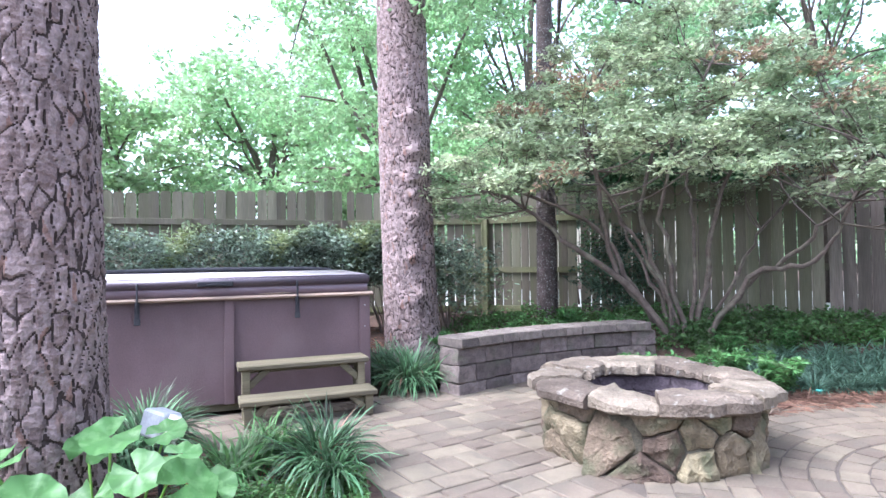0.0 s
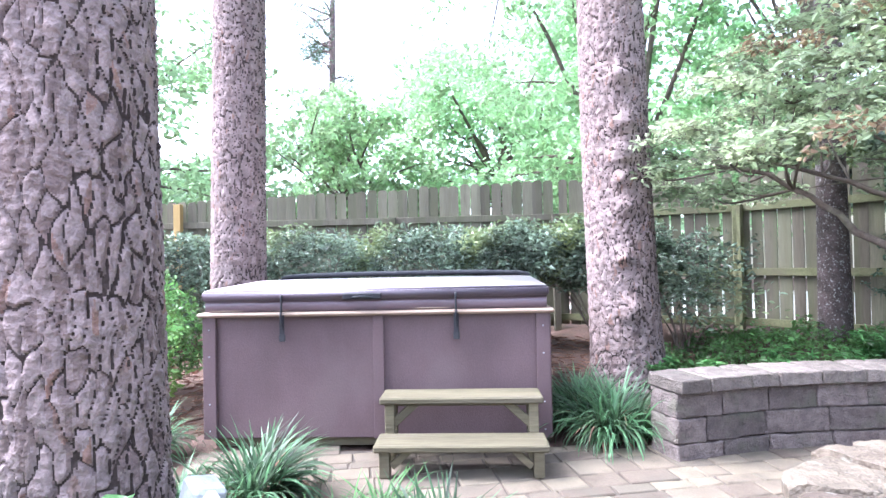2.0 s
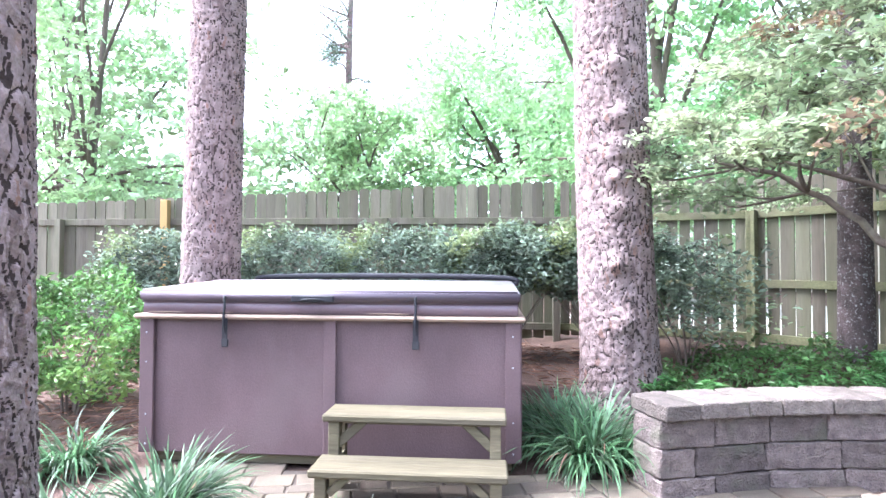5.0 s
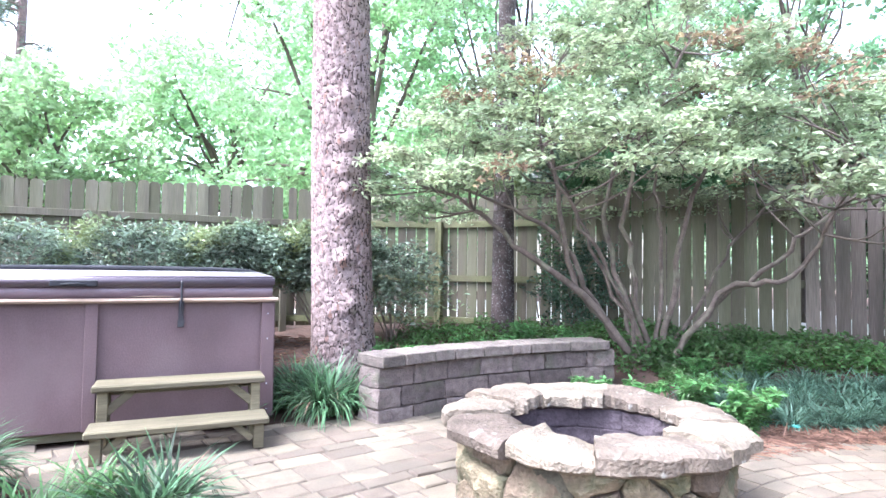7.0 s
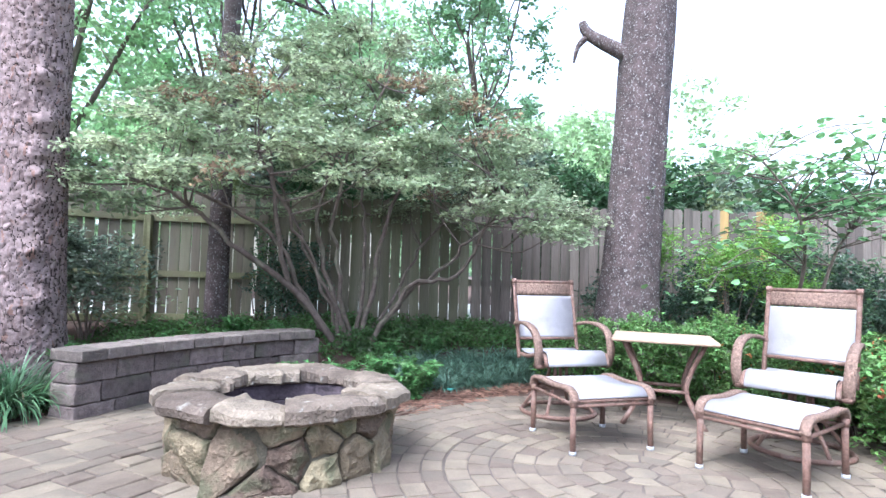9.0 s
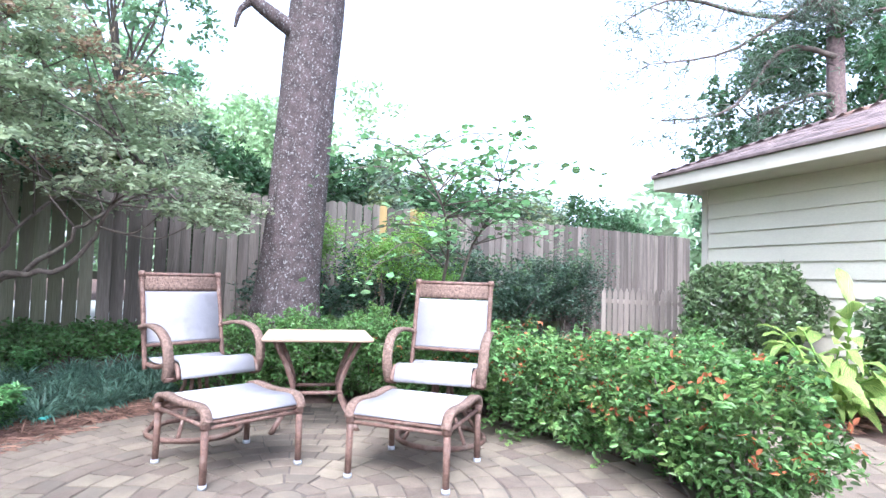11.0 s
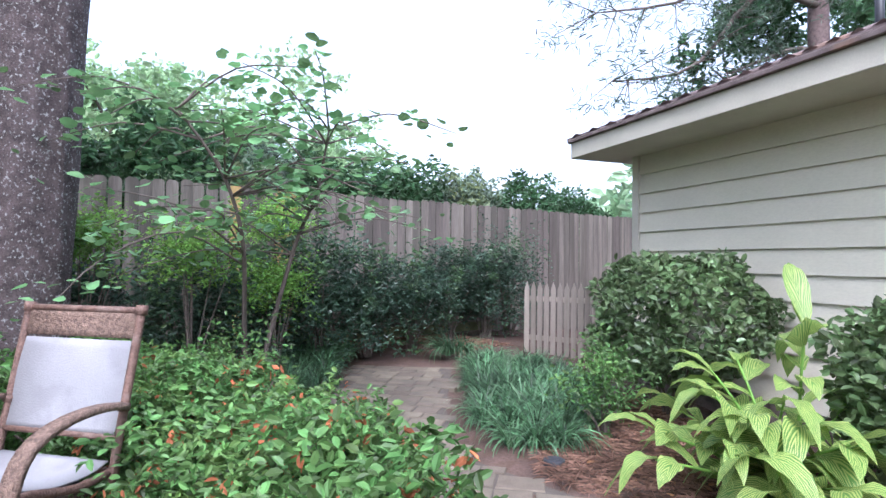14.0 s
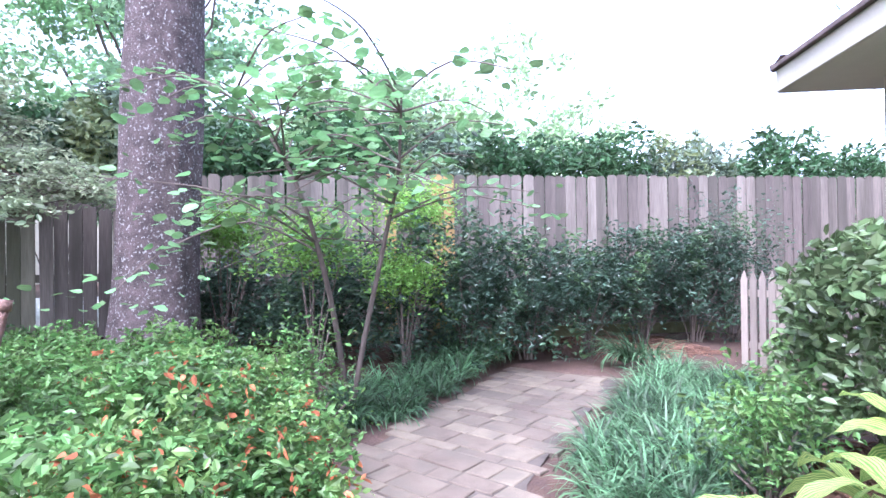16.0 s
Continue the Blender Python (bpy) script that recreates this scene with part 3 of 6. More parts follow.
def fence_run(owner, a, b, top_a, top_b, mat, pitch=0.142, gap=0.006, rails=0, posts=(), seed=0, new_at=(), rail_levels=(1.8, 1.02, 0.42), low=0.03):
    """Boards from a to b; rails = +1 puts rails and posts on the garden side, -1 on the far side."""
    r = random.Random(seed)
    a, b = np.array(a, float), np.array(b, float)
    ln = np.hypot(*(b - a))
    d = (b - a) / ln
    inn = np.array([d[1], -d[0]])
    yaw = math.degrees(math.atan2(d[1], d[0]))
    s, n = pitch / 2, 0
    while s < ln:
        c = a + d * s
        z = float(ground(*c)) + low
        h = top_a + (top_b - top_a) * s / ln - z
        q = round(h * 40) / 40
        key = (mat.name, q, r.randrange(4))
        fresh = any(lo <= s <= hi for lo, hi in new_at)
        if fresh:
            key = ("new", q, 0)
        if key not in BOARDS:
            BOARDS[key] = mesh_of("board", *board_mesh(pitch - gap, q, seed=len(BOARDS)), FENCE_NEW if fresh else mat)
        piece("board", BOARDS[key], owner, pose(c[0], c[1], z + r.gauss(0, 0.006), 0, r.gauss(0, 0.25), yaw + r.gauss(0, 0.6)))
        s += pitch * (1 + abs(r.gauss(0, 0.03)))
        n += 1
    if rails:
        for lvl in rail_levels:
            p = a + d * ln / 2 + inn * rails * 0.032
            g = float(ground(*a) + ground(*b)) / 2
            boxpart("rail", (p[0], p[1], lvl), (ln, 0.04, 0.09), RAILWOOD if gap > 0.02 else mat, owner, turn=pose(0, 0, 0, 0, 0, yaw))
        for s in posts:
            p = a + d * s + inn * rails * 0.1
            top = (2.05 if s < 0.01 else 1.84)
            z = float(ground(*p)) - 0.1
            boxpart("post", (p[0], p[1], (top + z) / 2), (0.09, 0.09, top - z), RAILWOOD if gap > 0.02 else mat, owner, turn=pose(0, 0, 0, 0, 0, yaw))


def fences():
    f = thing("fence_back", Matrix(), "weathered mossy cedar board fence with rails and posts", "fence", kind="structure")
    fence_run(f, POST_A, POST_M, 1.93, 2.32, FENCE_A, rails=1, posts=(0.4, 2.2, 4.6, 6.9, 9.2, 11.45), seed=1)
    boxpart("post", (-2.86, 8.80, 1.1), (0.1, 0.09, 2.0), FENCE_NEW, f, "newer yellow cedar post")
    fence_run(f, POST_M, POST_2, 2.30, 2.22, FENCE_A, gap=0.026, rails=1, posts=(2.2,), seed=2)
    e = POST_2 + DIR_B * 1.5
    fence_run(f, POST_2, e, 2.2, 2.18, FENCE_A, gap=0.028, rails=1, posts=(0.03,), seed=3)
    g = thing("fence_side", Matrix(), "tall grey weathered cedar board fence with a few new yellow boards", "fence", kind="structure")
    m1 = POST_2 + DIR_B * 4.6
    fence_run(g, e, m1, 2.18, 2.18, FENCE_A, gap=0.016, rails=-1, seed=4)
    m2 = POST_2 + DIR_B * 17.5
    new_b = float((np.array([10.73, 1.38]) - m1) @ DIR_B)
    fence_run(g, m1, m2, 2.18, 2.31, FENCE_B, gap=0.006, rails=-1, seed=5, new_at=((new_b - 0.14, new_b + 0.16), (new_b - 0.67, new_b - 0.52)))
    c = POST_2 + DIR_B * 10.3 - NOR_B * -0.06
    z = float(ground(*c))
    boxpart("kickboard", (c[0], c[1], z + 0.12), (5.0, 0.03, 0.14), RAILWOOD, g, "green mossy kickboard", turn=pose(0, 0, 0, 0, 0, math.degrees(math.atan2(DIR_B[1], DIR_B[0]))))
    # low picket gate between the side fence and the house
    p = thing("picket_fence", Matrix(), "low pale weathered picket fence beside the house corner", "fence")
    a, b = np.array([11.7, -1.8]), np.array([10.97, -3.28])
    d = (b - a) / np.hypot(*(b - a))
    yaw = math.degrees(math.atan2(d[1], d[0]))
    v = np.array([(-0.035, 0), (0.035, 0), (0.035, 0.94), (0, 1.04), (-0.035, 0.94)])
    vv = np.concatenate([np.c_[v[:, 0], np.full(5, -0.009), v[:, 1]], np.c_[v[:, 0], np.full(5, 0.009), v[:, 1]]])
    me = mesh_of("picket", vv, [np.array([[i, (i + 1) % 5, 5 + (i + 1) % 5, 5 + i] for i in range(5)] + [[0, 1, 2, 4], [9, 7, 6, 5]]), np.array([[4, 2, 3], [9, 8, 7]])], PICKET)
    s = 0.05
    while s < 2.05:
        c = a + d * s
        piece("picket", me, p, pose(c[0], c[1], 0.0, 0, 0, yaw))
        s += 0.098
    for z in (0.25, 0.8):
        c = a + d * 1.04 + np.array([0.03, -0.01])
        boxpart("rail", (c[0], c[1], z), (2.07, 0.035, 0.07), PICKET, p, turn=pose(0, 0, 0, 0, 0, yaw))


# ---- house ----
def house():
    u = np.array([math.cos(radians(25.5)), math.sin(radians(25.5))])
    h = thing("house", pose(9.93, -2.91, 0, 0, 0, 25.5), "single-storey house with beige lap siding and a brown shingle roof", "house")
    L, D, top = 9.0, 7.0, 2.48
    boxpart("wall", (-L / 2, -D / 2, top / 2), (L - 0.06, D - 0.06, top - 0.01), SIDING, h, "painted wall behind the siding", 0)
    boxpart("foundation", (-L / 2, -D / 2, 0.05), (L - 0.02, D - 0.02, 0.3), BLOCK, h, "grey concrete foundation")
    v = np.array([(-L / 2, 0, 0), (L / 2, 0, 0), (L / 2, 0.03, 0), (-L / 2, 0.03, 0), (-L / 2, -0.008, 0.225), (L / 2, -0.008, 0.225), (L / 2, 0.002, 0.225), (-L / 2, 0.002, 0.225)])
    me = mesh_of("siding_board", v, np.array([[0, 3, 2, 1], [4, 5, 6, 7], [3, 7, 6, 2], [0, 1, 5, 4], [0, 4, 7, 3], [1, 2, 6, 5]]), SIDING)
    z = 0.2
    while z < top - 0.1:
        piece("siding_board", me, h, pose(-L / 2 - 0.1, -0.018, z))
        piece("siding_board", me, h, pose(-0.018, -L / 2 - 0.1, z, 0, 0, -90))
        z += 0.207
    boxpart("corner_trim", (-0.045, 0.002, top / 2 + 0.06), (0.10, 0.035, top - 0.12), TRIM, h)
    boxpart("corner_trim", (0.004, -0.07, top / 2 + 0.06), (0.035, 0.10, top - 0.12), TRIM, h)
    ov, sd = 0.57, 0.34
    boxpart("soffit", (-L / 2 + sd / 2 - 0.25, -D / 2, top + 0.01), (L + sd + 0.5, D + ov * 2, 0.02), TRIM, h, "painted soffit boards", 0)
    boxpart("fascia", (-L / 2 + sd / 2 - 0.25, ov + 0.011, top + 0.085), (L + sd + 0.5, 0.022, 0.17), TRIM, h)
    boxpart("fascia", (sd + 0.011, -D / 2, top + 0.085), (0.022, D + ov * 2, 0.17), TRIM, h)
    boxpart("drip_edge", (-L / 2 + sd / 2 - 0.24, ov + 0.03, top + 0.19), (L + sd + 0.52, 0.055, 0.036), SHINGLE, h)
    # hip roof in courses of shingles
    z0, pitch = top + 0.19, 0.42
    x0, x1, y0, y1 = -L - 0.5, sd + 0.03, -D - ov, ov + 0.04
    deck = 0.6
    hh = (y1 - y0) / 2
    rv = np.array([(x0, y0, z0), (x1, y0, z0), (x1, y1, z0), (x0, y1, z0), (x0 + hh, (y0 + y1) / 2, z0 + hh * pitch), (x1 - hh, (y0 + y1) / 2, z0 + hh * pitch)])
    piece("roof_deck", mesh_of("roof_deck", rv, [np.array([[0, 1, 5, 4], [2, 3, 4, 5]]), np.array([[1, 2, 5], [3, 0, 4]])], SHINGLE), h)
    pairs, r, c = [], np.random.default_rng(4), 0
    step = 0.13
    while c * step < hh - 0.1:
        o = c * step
        for face in (0, 1):
            lo, hi = (x0 + o, x1 - o) if face == 0 else (y0 + o, y1 - o)
            s = lo + (0.15 if c % 2 else 0)
            while s < hi:
                e = min(s + r.choice((0.18, 0.3, 0.24)), hi)
                lift = 0.009 + r.uniform(0, 0.003)
                dn, up = o - 0.002, o + step * 1.15
                if face == 0:
                    q = [(s, y1 - dn, z0 + dn * pitch + lift), (e, y1 - dn, z0 + dn * pitch + lift), (e, y1 - up, z0 + up * pitch + 0.003), (s, y1 - up, z0 + up * pitch + 0.003), (s, y1 - dn, z0 + dn * pitch), (e, y1 - dn, z0 + dn * pitch)]
                else:
                    q = [(x1 - dn, e, z0 + dn * pitch + lift), (x1 - dn, s, z0 + dn * pitch + lift), (x1 - up, s, z0 + up * pitch + 0.003), (x1 - up, e, z0 + up * pitch + 0.003), (x1 - dn, e, z0 + dn * pitch), (x1 - dn, s, z0 + dn * pitch)]
                pairs.append((np.array(q), np.array([[1, 0, 3, 2], [0, 1, 5, 4]])))
                s = e
        c += 1
    tagged(piece("shingles", mesh_of("shingles", *joined(pairs), SHINGLE), h, None, "courses of worn brown asphalt shingles"), kind="stuff")
    tubes("hip_cap", [([(x1, y1, z0 + 0.005), (x1 - hh, y1 - hh, z0 + hh * pitch + 0.005)], [0.035, 0.05])], SHINGLE, h, 8)
    tubes("vent_pipe", [([(-1.6, -1.5, z0 + 0.6), (-1.6, -1.5, z0 + 1.35)], [0.04, 0.04])], PLASTIC, h, label="dark roof vent pipe")
    boxpart("roof_vent", (-2.6, -2.3, z0 + 1.32), (0.45, 0.35, 0.16), METAL, h, "grey metal roof vent", 0.04)


# ---- trees ----
def pine_trunk(name, m, r0, r1, height, seed, lean=(0, 0), cells=0.11, seg=150, rows=330, label="", flare=0.22, knobs=(), fine=4.2):
    """A pine trunk with raised bark plates split by fissures."""
    r = np.random.default_rng(seed)
    near = int(rows * 0.86)
    t = np.r_[np.linspace(0, fine, near), np.linspace(fine, height, rows - near + 1)[1:]] / height
    a = np.linspace(0, 2 * np.pi, seg, endpoint=False)
    A, T = np.meshgrid(a, t)
    Z = T * height
    rad = r0 + (r1 - r0) * T + flare * np.exp(-Z / 0.28) * (1 + 0.4 * np.sin(A * 3 + seed)) * r0
    cw, ch = cells, cells * 2.2
    nu = max(8, int(round(2 * np.pi * r0 / cw)))
    U, V = A / (2 * np.pi) * nu, Z / ch
    warp = np.stack([np.cos(A) * r0 / cells, np.sin(A) * r0 / cells, Z / cells], -1).reshape(-1, 3)
    U = U + 0.09 * lumps(seed, warp, 24, 1.7).reshape(A.shape)
    V = V + 0.09 * lumps(seed + 1, warp, 24, 1.7).reshape(A.shape)
    wob = 0.13 * np.sin(V * 1.7 + U) + 0.1 * np.sin(V * 0.9 - U * 1.3)
    U = U + wob
    V = V + 0.16 * np.sin(U * 2.1 + V * 0.6)
    nv = int(V.max()) + 4
    jit = r.uniform(0.08, 0.92, (nv + 2, nu, 2))
    hgt = r.uniform(0.5, 1.0, (nv + 2, nu))
    f1, f2, who = np.full(U.shape, 9.0), np.full(U.shape, 9.0), np.zeros(U.shape)
    iu, iv = np.floor(U).astype(int), np.floor(V).astype(int)
    for du in (-1, 0, 1):
        for dv in (-2, -1, 0, 1, 2):
            cu, cv = iu + du, np.clip(iv + dv, 0, nv)
            j = jit[cv, cu % nu]
            d = np.hypot((cu + j[..., 0] - U) * 1.0, (iv + dv + j[..., 1] - V) * 0.6)
            near = d < f1
            f2 = np.where(near, f1, np.minimum(f2, d))
            who = np.where(near, hgt[cv, cu % nu], who)
            f1 = np.where(near, d, f1)
    edge = f2 - f1
    # smaller flakes lie on each plate in steps
    U2, V2 = U * 2.3 + 0.35 * np.sin(V * 3.1), V * 1.7 + 0.3 * np.sin(U * 2.7)
    nu2, nv2 = max(8, int(nu * 2.3)), int(V2.max()) + 4
    jit2, hgt2 = r.uniform(0.05, 0.95, (nv2 + 2, nu2, 2)), r.uniform(0, 1, (nv2 + 2, nu2))
    g1, flake = np.full(U.shape, 9.0), np.zeros(U.shape)
    ju, jv = np.floor(U2).astype(int), np.floor(V2).astype(int)
    for du in (-1, 0, 1):
        for dv in (-1, 0, 1):
            cu, cv = ju + du, np.clip(jv + dv, 0, nv2)
            j = jit2[cv, cu % nu2]
            d = np.hypot(cu + j[..., 0] - U2, (jv + dv + j[..., 1] - V2) * 0.8)
            flake = np.where(d < g1, hgt2[cv, cu % nu2], flake)
            g1 = np.where(d < g1, d, g1)
    wide = 0.5 + 0.5 * np.clip(lumps(seed + 3, warp * 0.45, 24, 1.5).reshape(A.shape), -1, 1)
    plate = np.clip(edge / (0.07 + 0.12 * wide), 0, 1) ** 0.6
    scale = np.clip(rad / r0, 0.6, 1.3)
    depth = 0.017 * (r0 / 0.32)
    rr = rad + depth * scale * (plate * (0.55 + 0.4 * who + 0.1 * flake) - 0.6) + 0.003 * lumps(seed + 2, warp, 24, 4.0).reshape(A.shape) * plate
    for ka, kz, ks in knobs:
        g = np.exp(-((((A - ka + np.pi) % (2 * np.pi) - np.pi) * r0 / ks) ** 2) - ((Z - kz) / ks) ** 2)
        rr += 0.07 * g
    X = rr * np.cos(A) + lean[0] * Z + 0.02 * np.sin(Z * 0.7 + seed)
    Y = rr * np.sin(A) + lean[1] * Z
    v = np.stack([X, Y, Z - 0.12], -1).reshape(-1, 3)
    i, j = np.meshgrid(np.arange(rows - 1), np.arange(seg), indexing="ij")
    k = (j + 1) % seg
    q = np.stack([i * seg + j, i * seg + k, (i + 1) * seg + k, (i + 1) * seg + j], -1).reshape(-1, 4)
    mixed = 0.55 * who + 0.45 * flake
    tone = np.select([mixed < 0.52, (flake < 0.95) | (who < 0.62)], [0, 1], 2)
    idx = np.where(edge < 0.024 + 0.04 * wide, 3, tone)[:-1].ravel().astype(int)
    return piece("trunk", mesh_of("trunk", v, q, [BARK, BARK_PALE, BARK_RED, FISSURE], idx, True), m, None, label)


def crown(name, centres, radii, count, size, mat, parent, aspect=0.5, up=0.35, seed=0, flat=0.6, label=""):
    """Many small leaves in clumps about the centres."""
    r = np.random.default_rng(seed)
    c = np.asarray(centres, float)
    rad = np.broadcast_to(np.asarray(radii, float), (len(c),))
    w = rad**2 / (rad**2).sum()
    who = r.choice(len(c), count, p=w)
    sub = r.normal(size=(len(c), 9, 3)) * np.array([0.5, 0.5, 0.42 * flat / 0.6])
    p = c[who] + (sub[who, r.integers(0, 9, count)] + r.normal(size=(count, 3)) * np.array([0.24, 0.24, 0.12])) * rad[who][:, None]
    return piece(name, mesh_of(name, *leaves(p, size, aspect, up), mat), parent, None, label)


def limb_paths(origin, ends, r0, r1, sag=0.15, n=9, seed=0):
    r = np.random.default_rng(seed)
    out = []
    for e in ends:
        o, e = np.array(origin, float), np.array(e, float)
        ln = np.linalg.norm(e - o)
        m1 = o + (e - o) * 0.35 + r.normal(size=3) * ln * 0.06 + [0, 0, ln * sag]
        m2 = o + (e - o) * 0.7 + r.normal(size=3) * ln * 0.06 + [0, 0, ln * sag * 0.7]
        out.append((curve([o, m1, m2, e], n), np.linspace(r0, r1, n)))
    return out


def broad_tree(x, y, height, spread, mat, seed, label, leaf=0.16, count=14000, trunk=0.2, low=0.3, bark=None, clumps=46):
    """A far leafy tree: tapered trunk, limbs and a ragged crown."""
    r = np.random.default_rng(seed)
    z = float(ground(x, y))
    t = thing("tree", pose(x, y, z), label, "tree", "trees beyond the fences")
    fork = height * (low + 0.06)
    trunkp = [(curve([(0, 0, -0.2), (0.1, 0.05, fork * 0.5), (r.normal() * 0.2, r.normal() * 0.2, fork), (r.normal() * 0.4, r.normal() * 0.4, height * 0.8)], 12), np.linspace(trunk, trunk * 0.25, 12))]
    a = r.uniform(0, 2 * np.pi, clumps)
    hgt = r.uniform(low, 1, clumps)
    fall = np.sqrt(np.clip(1 - ((hgt - low - 0.28) / (1.02 - low)) ** 2 * 1.7, 0.06, 1))
    q = spread * fall * np.sqrt(r.uniform(0.05, 1, clumps))
    c = np.stack([q * np.cos(a), q * np.sin(a), hgt * height], -1)
    limbs = trunkp + limb_paths((0, 0, fork), c[: clumps // 3], trunk * 0.28, 0.015, 0.08, 8, seed)
    tubes("trunk", limbs, bark or BARK_FAR, t, 7)
    crown("crown", c, r.uniform(0.16, 0.34, clumps) * spread, count, leaf, mat, t, 0.6, 0.3, seed + 1)
    return t

# ---- hot tub and its steps ----
def hot_tub():
    t = thing("hot_tub", pose(-0.555, 4.70, 0), "square hot tub in brown composite cabinet with a closed vinyl cover", "hot tub")
    W, D = 2.335, 2.05
    boxpart("base", (W / 2, D / 2 + 0.02, 0.03), (W - 0.1, D - 0.1, 0.06), STEPWOOD, t, "dark timber base")
    boxpart("cabinet", (W / 2, D / 2 + 0.012, 0.475), (W - 0.03, D - 0.03, 0.82), TUB, t)
    for x in (0.045, W / 2 + 0.03, W - 0.045):
        boxpart("corner_post" if x != W / 2 + 0.03 else "centre_post", (x, 0.012, 0.475), (0.09 if x != W / 2 + 0.03 else 0.075, 0.024, 0.82), TUB, t)
    for x in (0.045, W - 0.045):
        for z in (0.12, 0.3, 0.62, 0.8):
            tubes("screw", [([(x, 0.001, z), (x, -0.004, z)], [0.006, 0.005])], METAL, t, 6)
    boxpart("side_trim", (W - 0.004, 0.09, 0.475), (0.022, 0.14, 0.82), TUB, t)
    boxpart("rim", (W / 2, D / 2, 0.9), (W + 0.06, D + 0.06, 0.03), RIM, t, "tan wooden rim board", 0.012)
    # cover: two foam halves, thicker at the fold, with a skirt
    for k, (y0, y1, za, zb) in enumerate(((-0.022, D / 2 - 0.005, 0.075, 0.105), (D / 2 + 0.005, D - 0.01, 0.105, 0.08))):
        bm = bmesh.new()
        x0, x1, zz = 0.004, W - 0.004, 0.99
        co = [(x0, y0, zz), (x1, y0, zz), (x1, y1, zz), (x0, y1, zz), (x0, y0, zz + za), (x1, y0, zz + za), (x1, y1, zz + zb), (x0, y1, zz + zb)]
        vs = [bm.verts.new(c) for c in co]
        for f in ([0, 3, 2, 1], [4, 5, 6, 7], [0, 1, 5, 4], [1, 2, 6, 5], [2, 3, 7, 6], [3, 0, 4, 7]):
            bm.faces.new([vs[i] for i in f])
        bmesh.ops.bevel(bm, geom=[e for e in bm.edges], offset=0.014, segments=3, affect="EDGES")
        bm.normal_update()
        me = bpy.data.meshes.new("cover_half")
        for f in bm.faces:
            # upward faces take the paler vinyl with the painted sky sheen
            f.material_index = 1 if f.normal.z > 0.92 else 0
            f.smooth = True
        bm.to_mesh(me)
        bm.free()
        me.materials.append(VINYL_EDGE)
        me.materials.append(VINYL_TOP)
        piece("cover_half", me, t, None, "purple-brown vinyl cover, sky sheen painted on its top")
    # skirt with a gentle wave
    n = 60
    xs = np.linspace(0.02, W - 0.02, n)
    wave = 0.006 * np.sin(xs * 5.3) + 0.004 * np.sin(xs * 13)
    top, bot = np.c_[xs, 0.022 + 0 * xs, np.full(n, 1.0)], np.c_[xs, 0.0 + wave, np.full(n, 0.921)]
    mid = np.c_[xs, 0.004 + wave * 0.5, np.full(n, 0.975)]
    back = bot + [0, 0.012, 0.0]
    v = np.concatenate([top, mid, bot, back])
    i = np.arange(n - 1)
    q = np.concatenate([np.stack([k * n + i, (k + 1) * n + i, (k + 1) * n + i + 1, k * n + i + 1], -1) for k in range(3)])
    piece("skirt", mesh_of("skirt", v, q, VINYL, smooth=True), t)
    boxpart("cover_core", (W / 2, D / 2, 0.95), (W - 0.07, D - 0.06, 0.08), VINYL, t, "recessed lower edge of the cover")
    boxpart("side_skirt", (W - 0.02, D / 2, 0.955), (0.014, D - 0.06, 0.075), VINYL, t)
    boxpart("piping", (W / 2, 0.009, 0.926), (W - 0.08, 0.01, 0.01), RIM, t, "pale stitched hem", 0.004)
    tubes("lifter_bar", [(curve([(0.0, D - 0.01, 1.0), (0.05, D - 0.01, 1.1), (W - 0.12, D - 0.01, 1.1), (W - 0.02, D - 0.01, 1.0)], 30), 0.026)], BLACK, t, label="black foam cover lifter bar")
    for x in (0.555, 1.72):
        st = tubes("strap", [(curve([(x, -0.03, 1.03), (x, -0.032, 0.97), (x, -0.038, 0.925), (x, -0.042, 0.87), (x + 0.004, -0.02, 0.8), (x, -0.012, 0.76)], 14), 0.008)], BLACK, t, 6, "black nylon strap with a clip")
        boxpart("strap_band", (x, -0.024, 0.83), (0.034, 0.006, 0.16), BLACK, st, bevel=0.002)
        boxpart("clip", (x, -0.02, 0.745), (0.042, 0.016, 0.05), PLASTIC, st, "plastic clip")
    boxpart("handle", (W / 2 - 0.07, -0.026, 1.014), (0.26, 0.016, 0.042), BLACK, t, "black sewn handle", 0.006)
    tubes("handle_loop", [(curve([(W / 2 - 0.14, -0.03, 1.006), (W / 2 - 0.07, -0.05, 1.014), (W / 2, -0.03, 1.006)], 9), 0.006)], BLACK, t, 6)


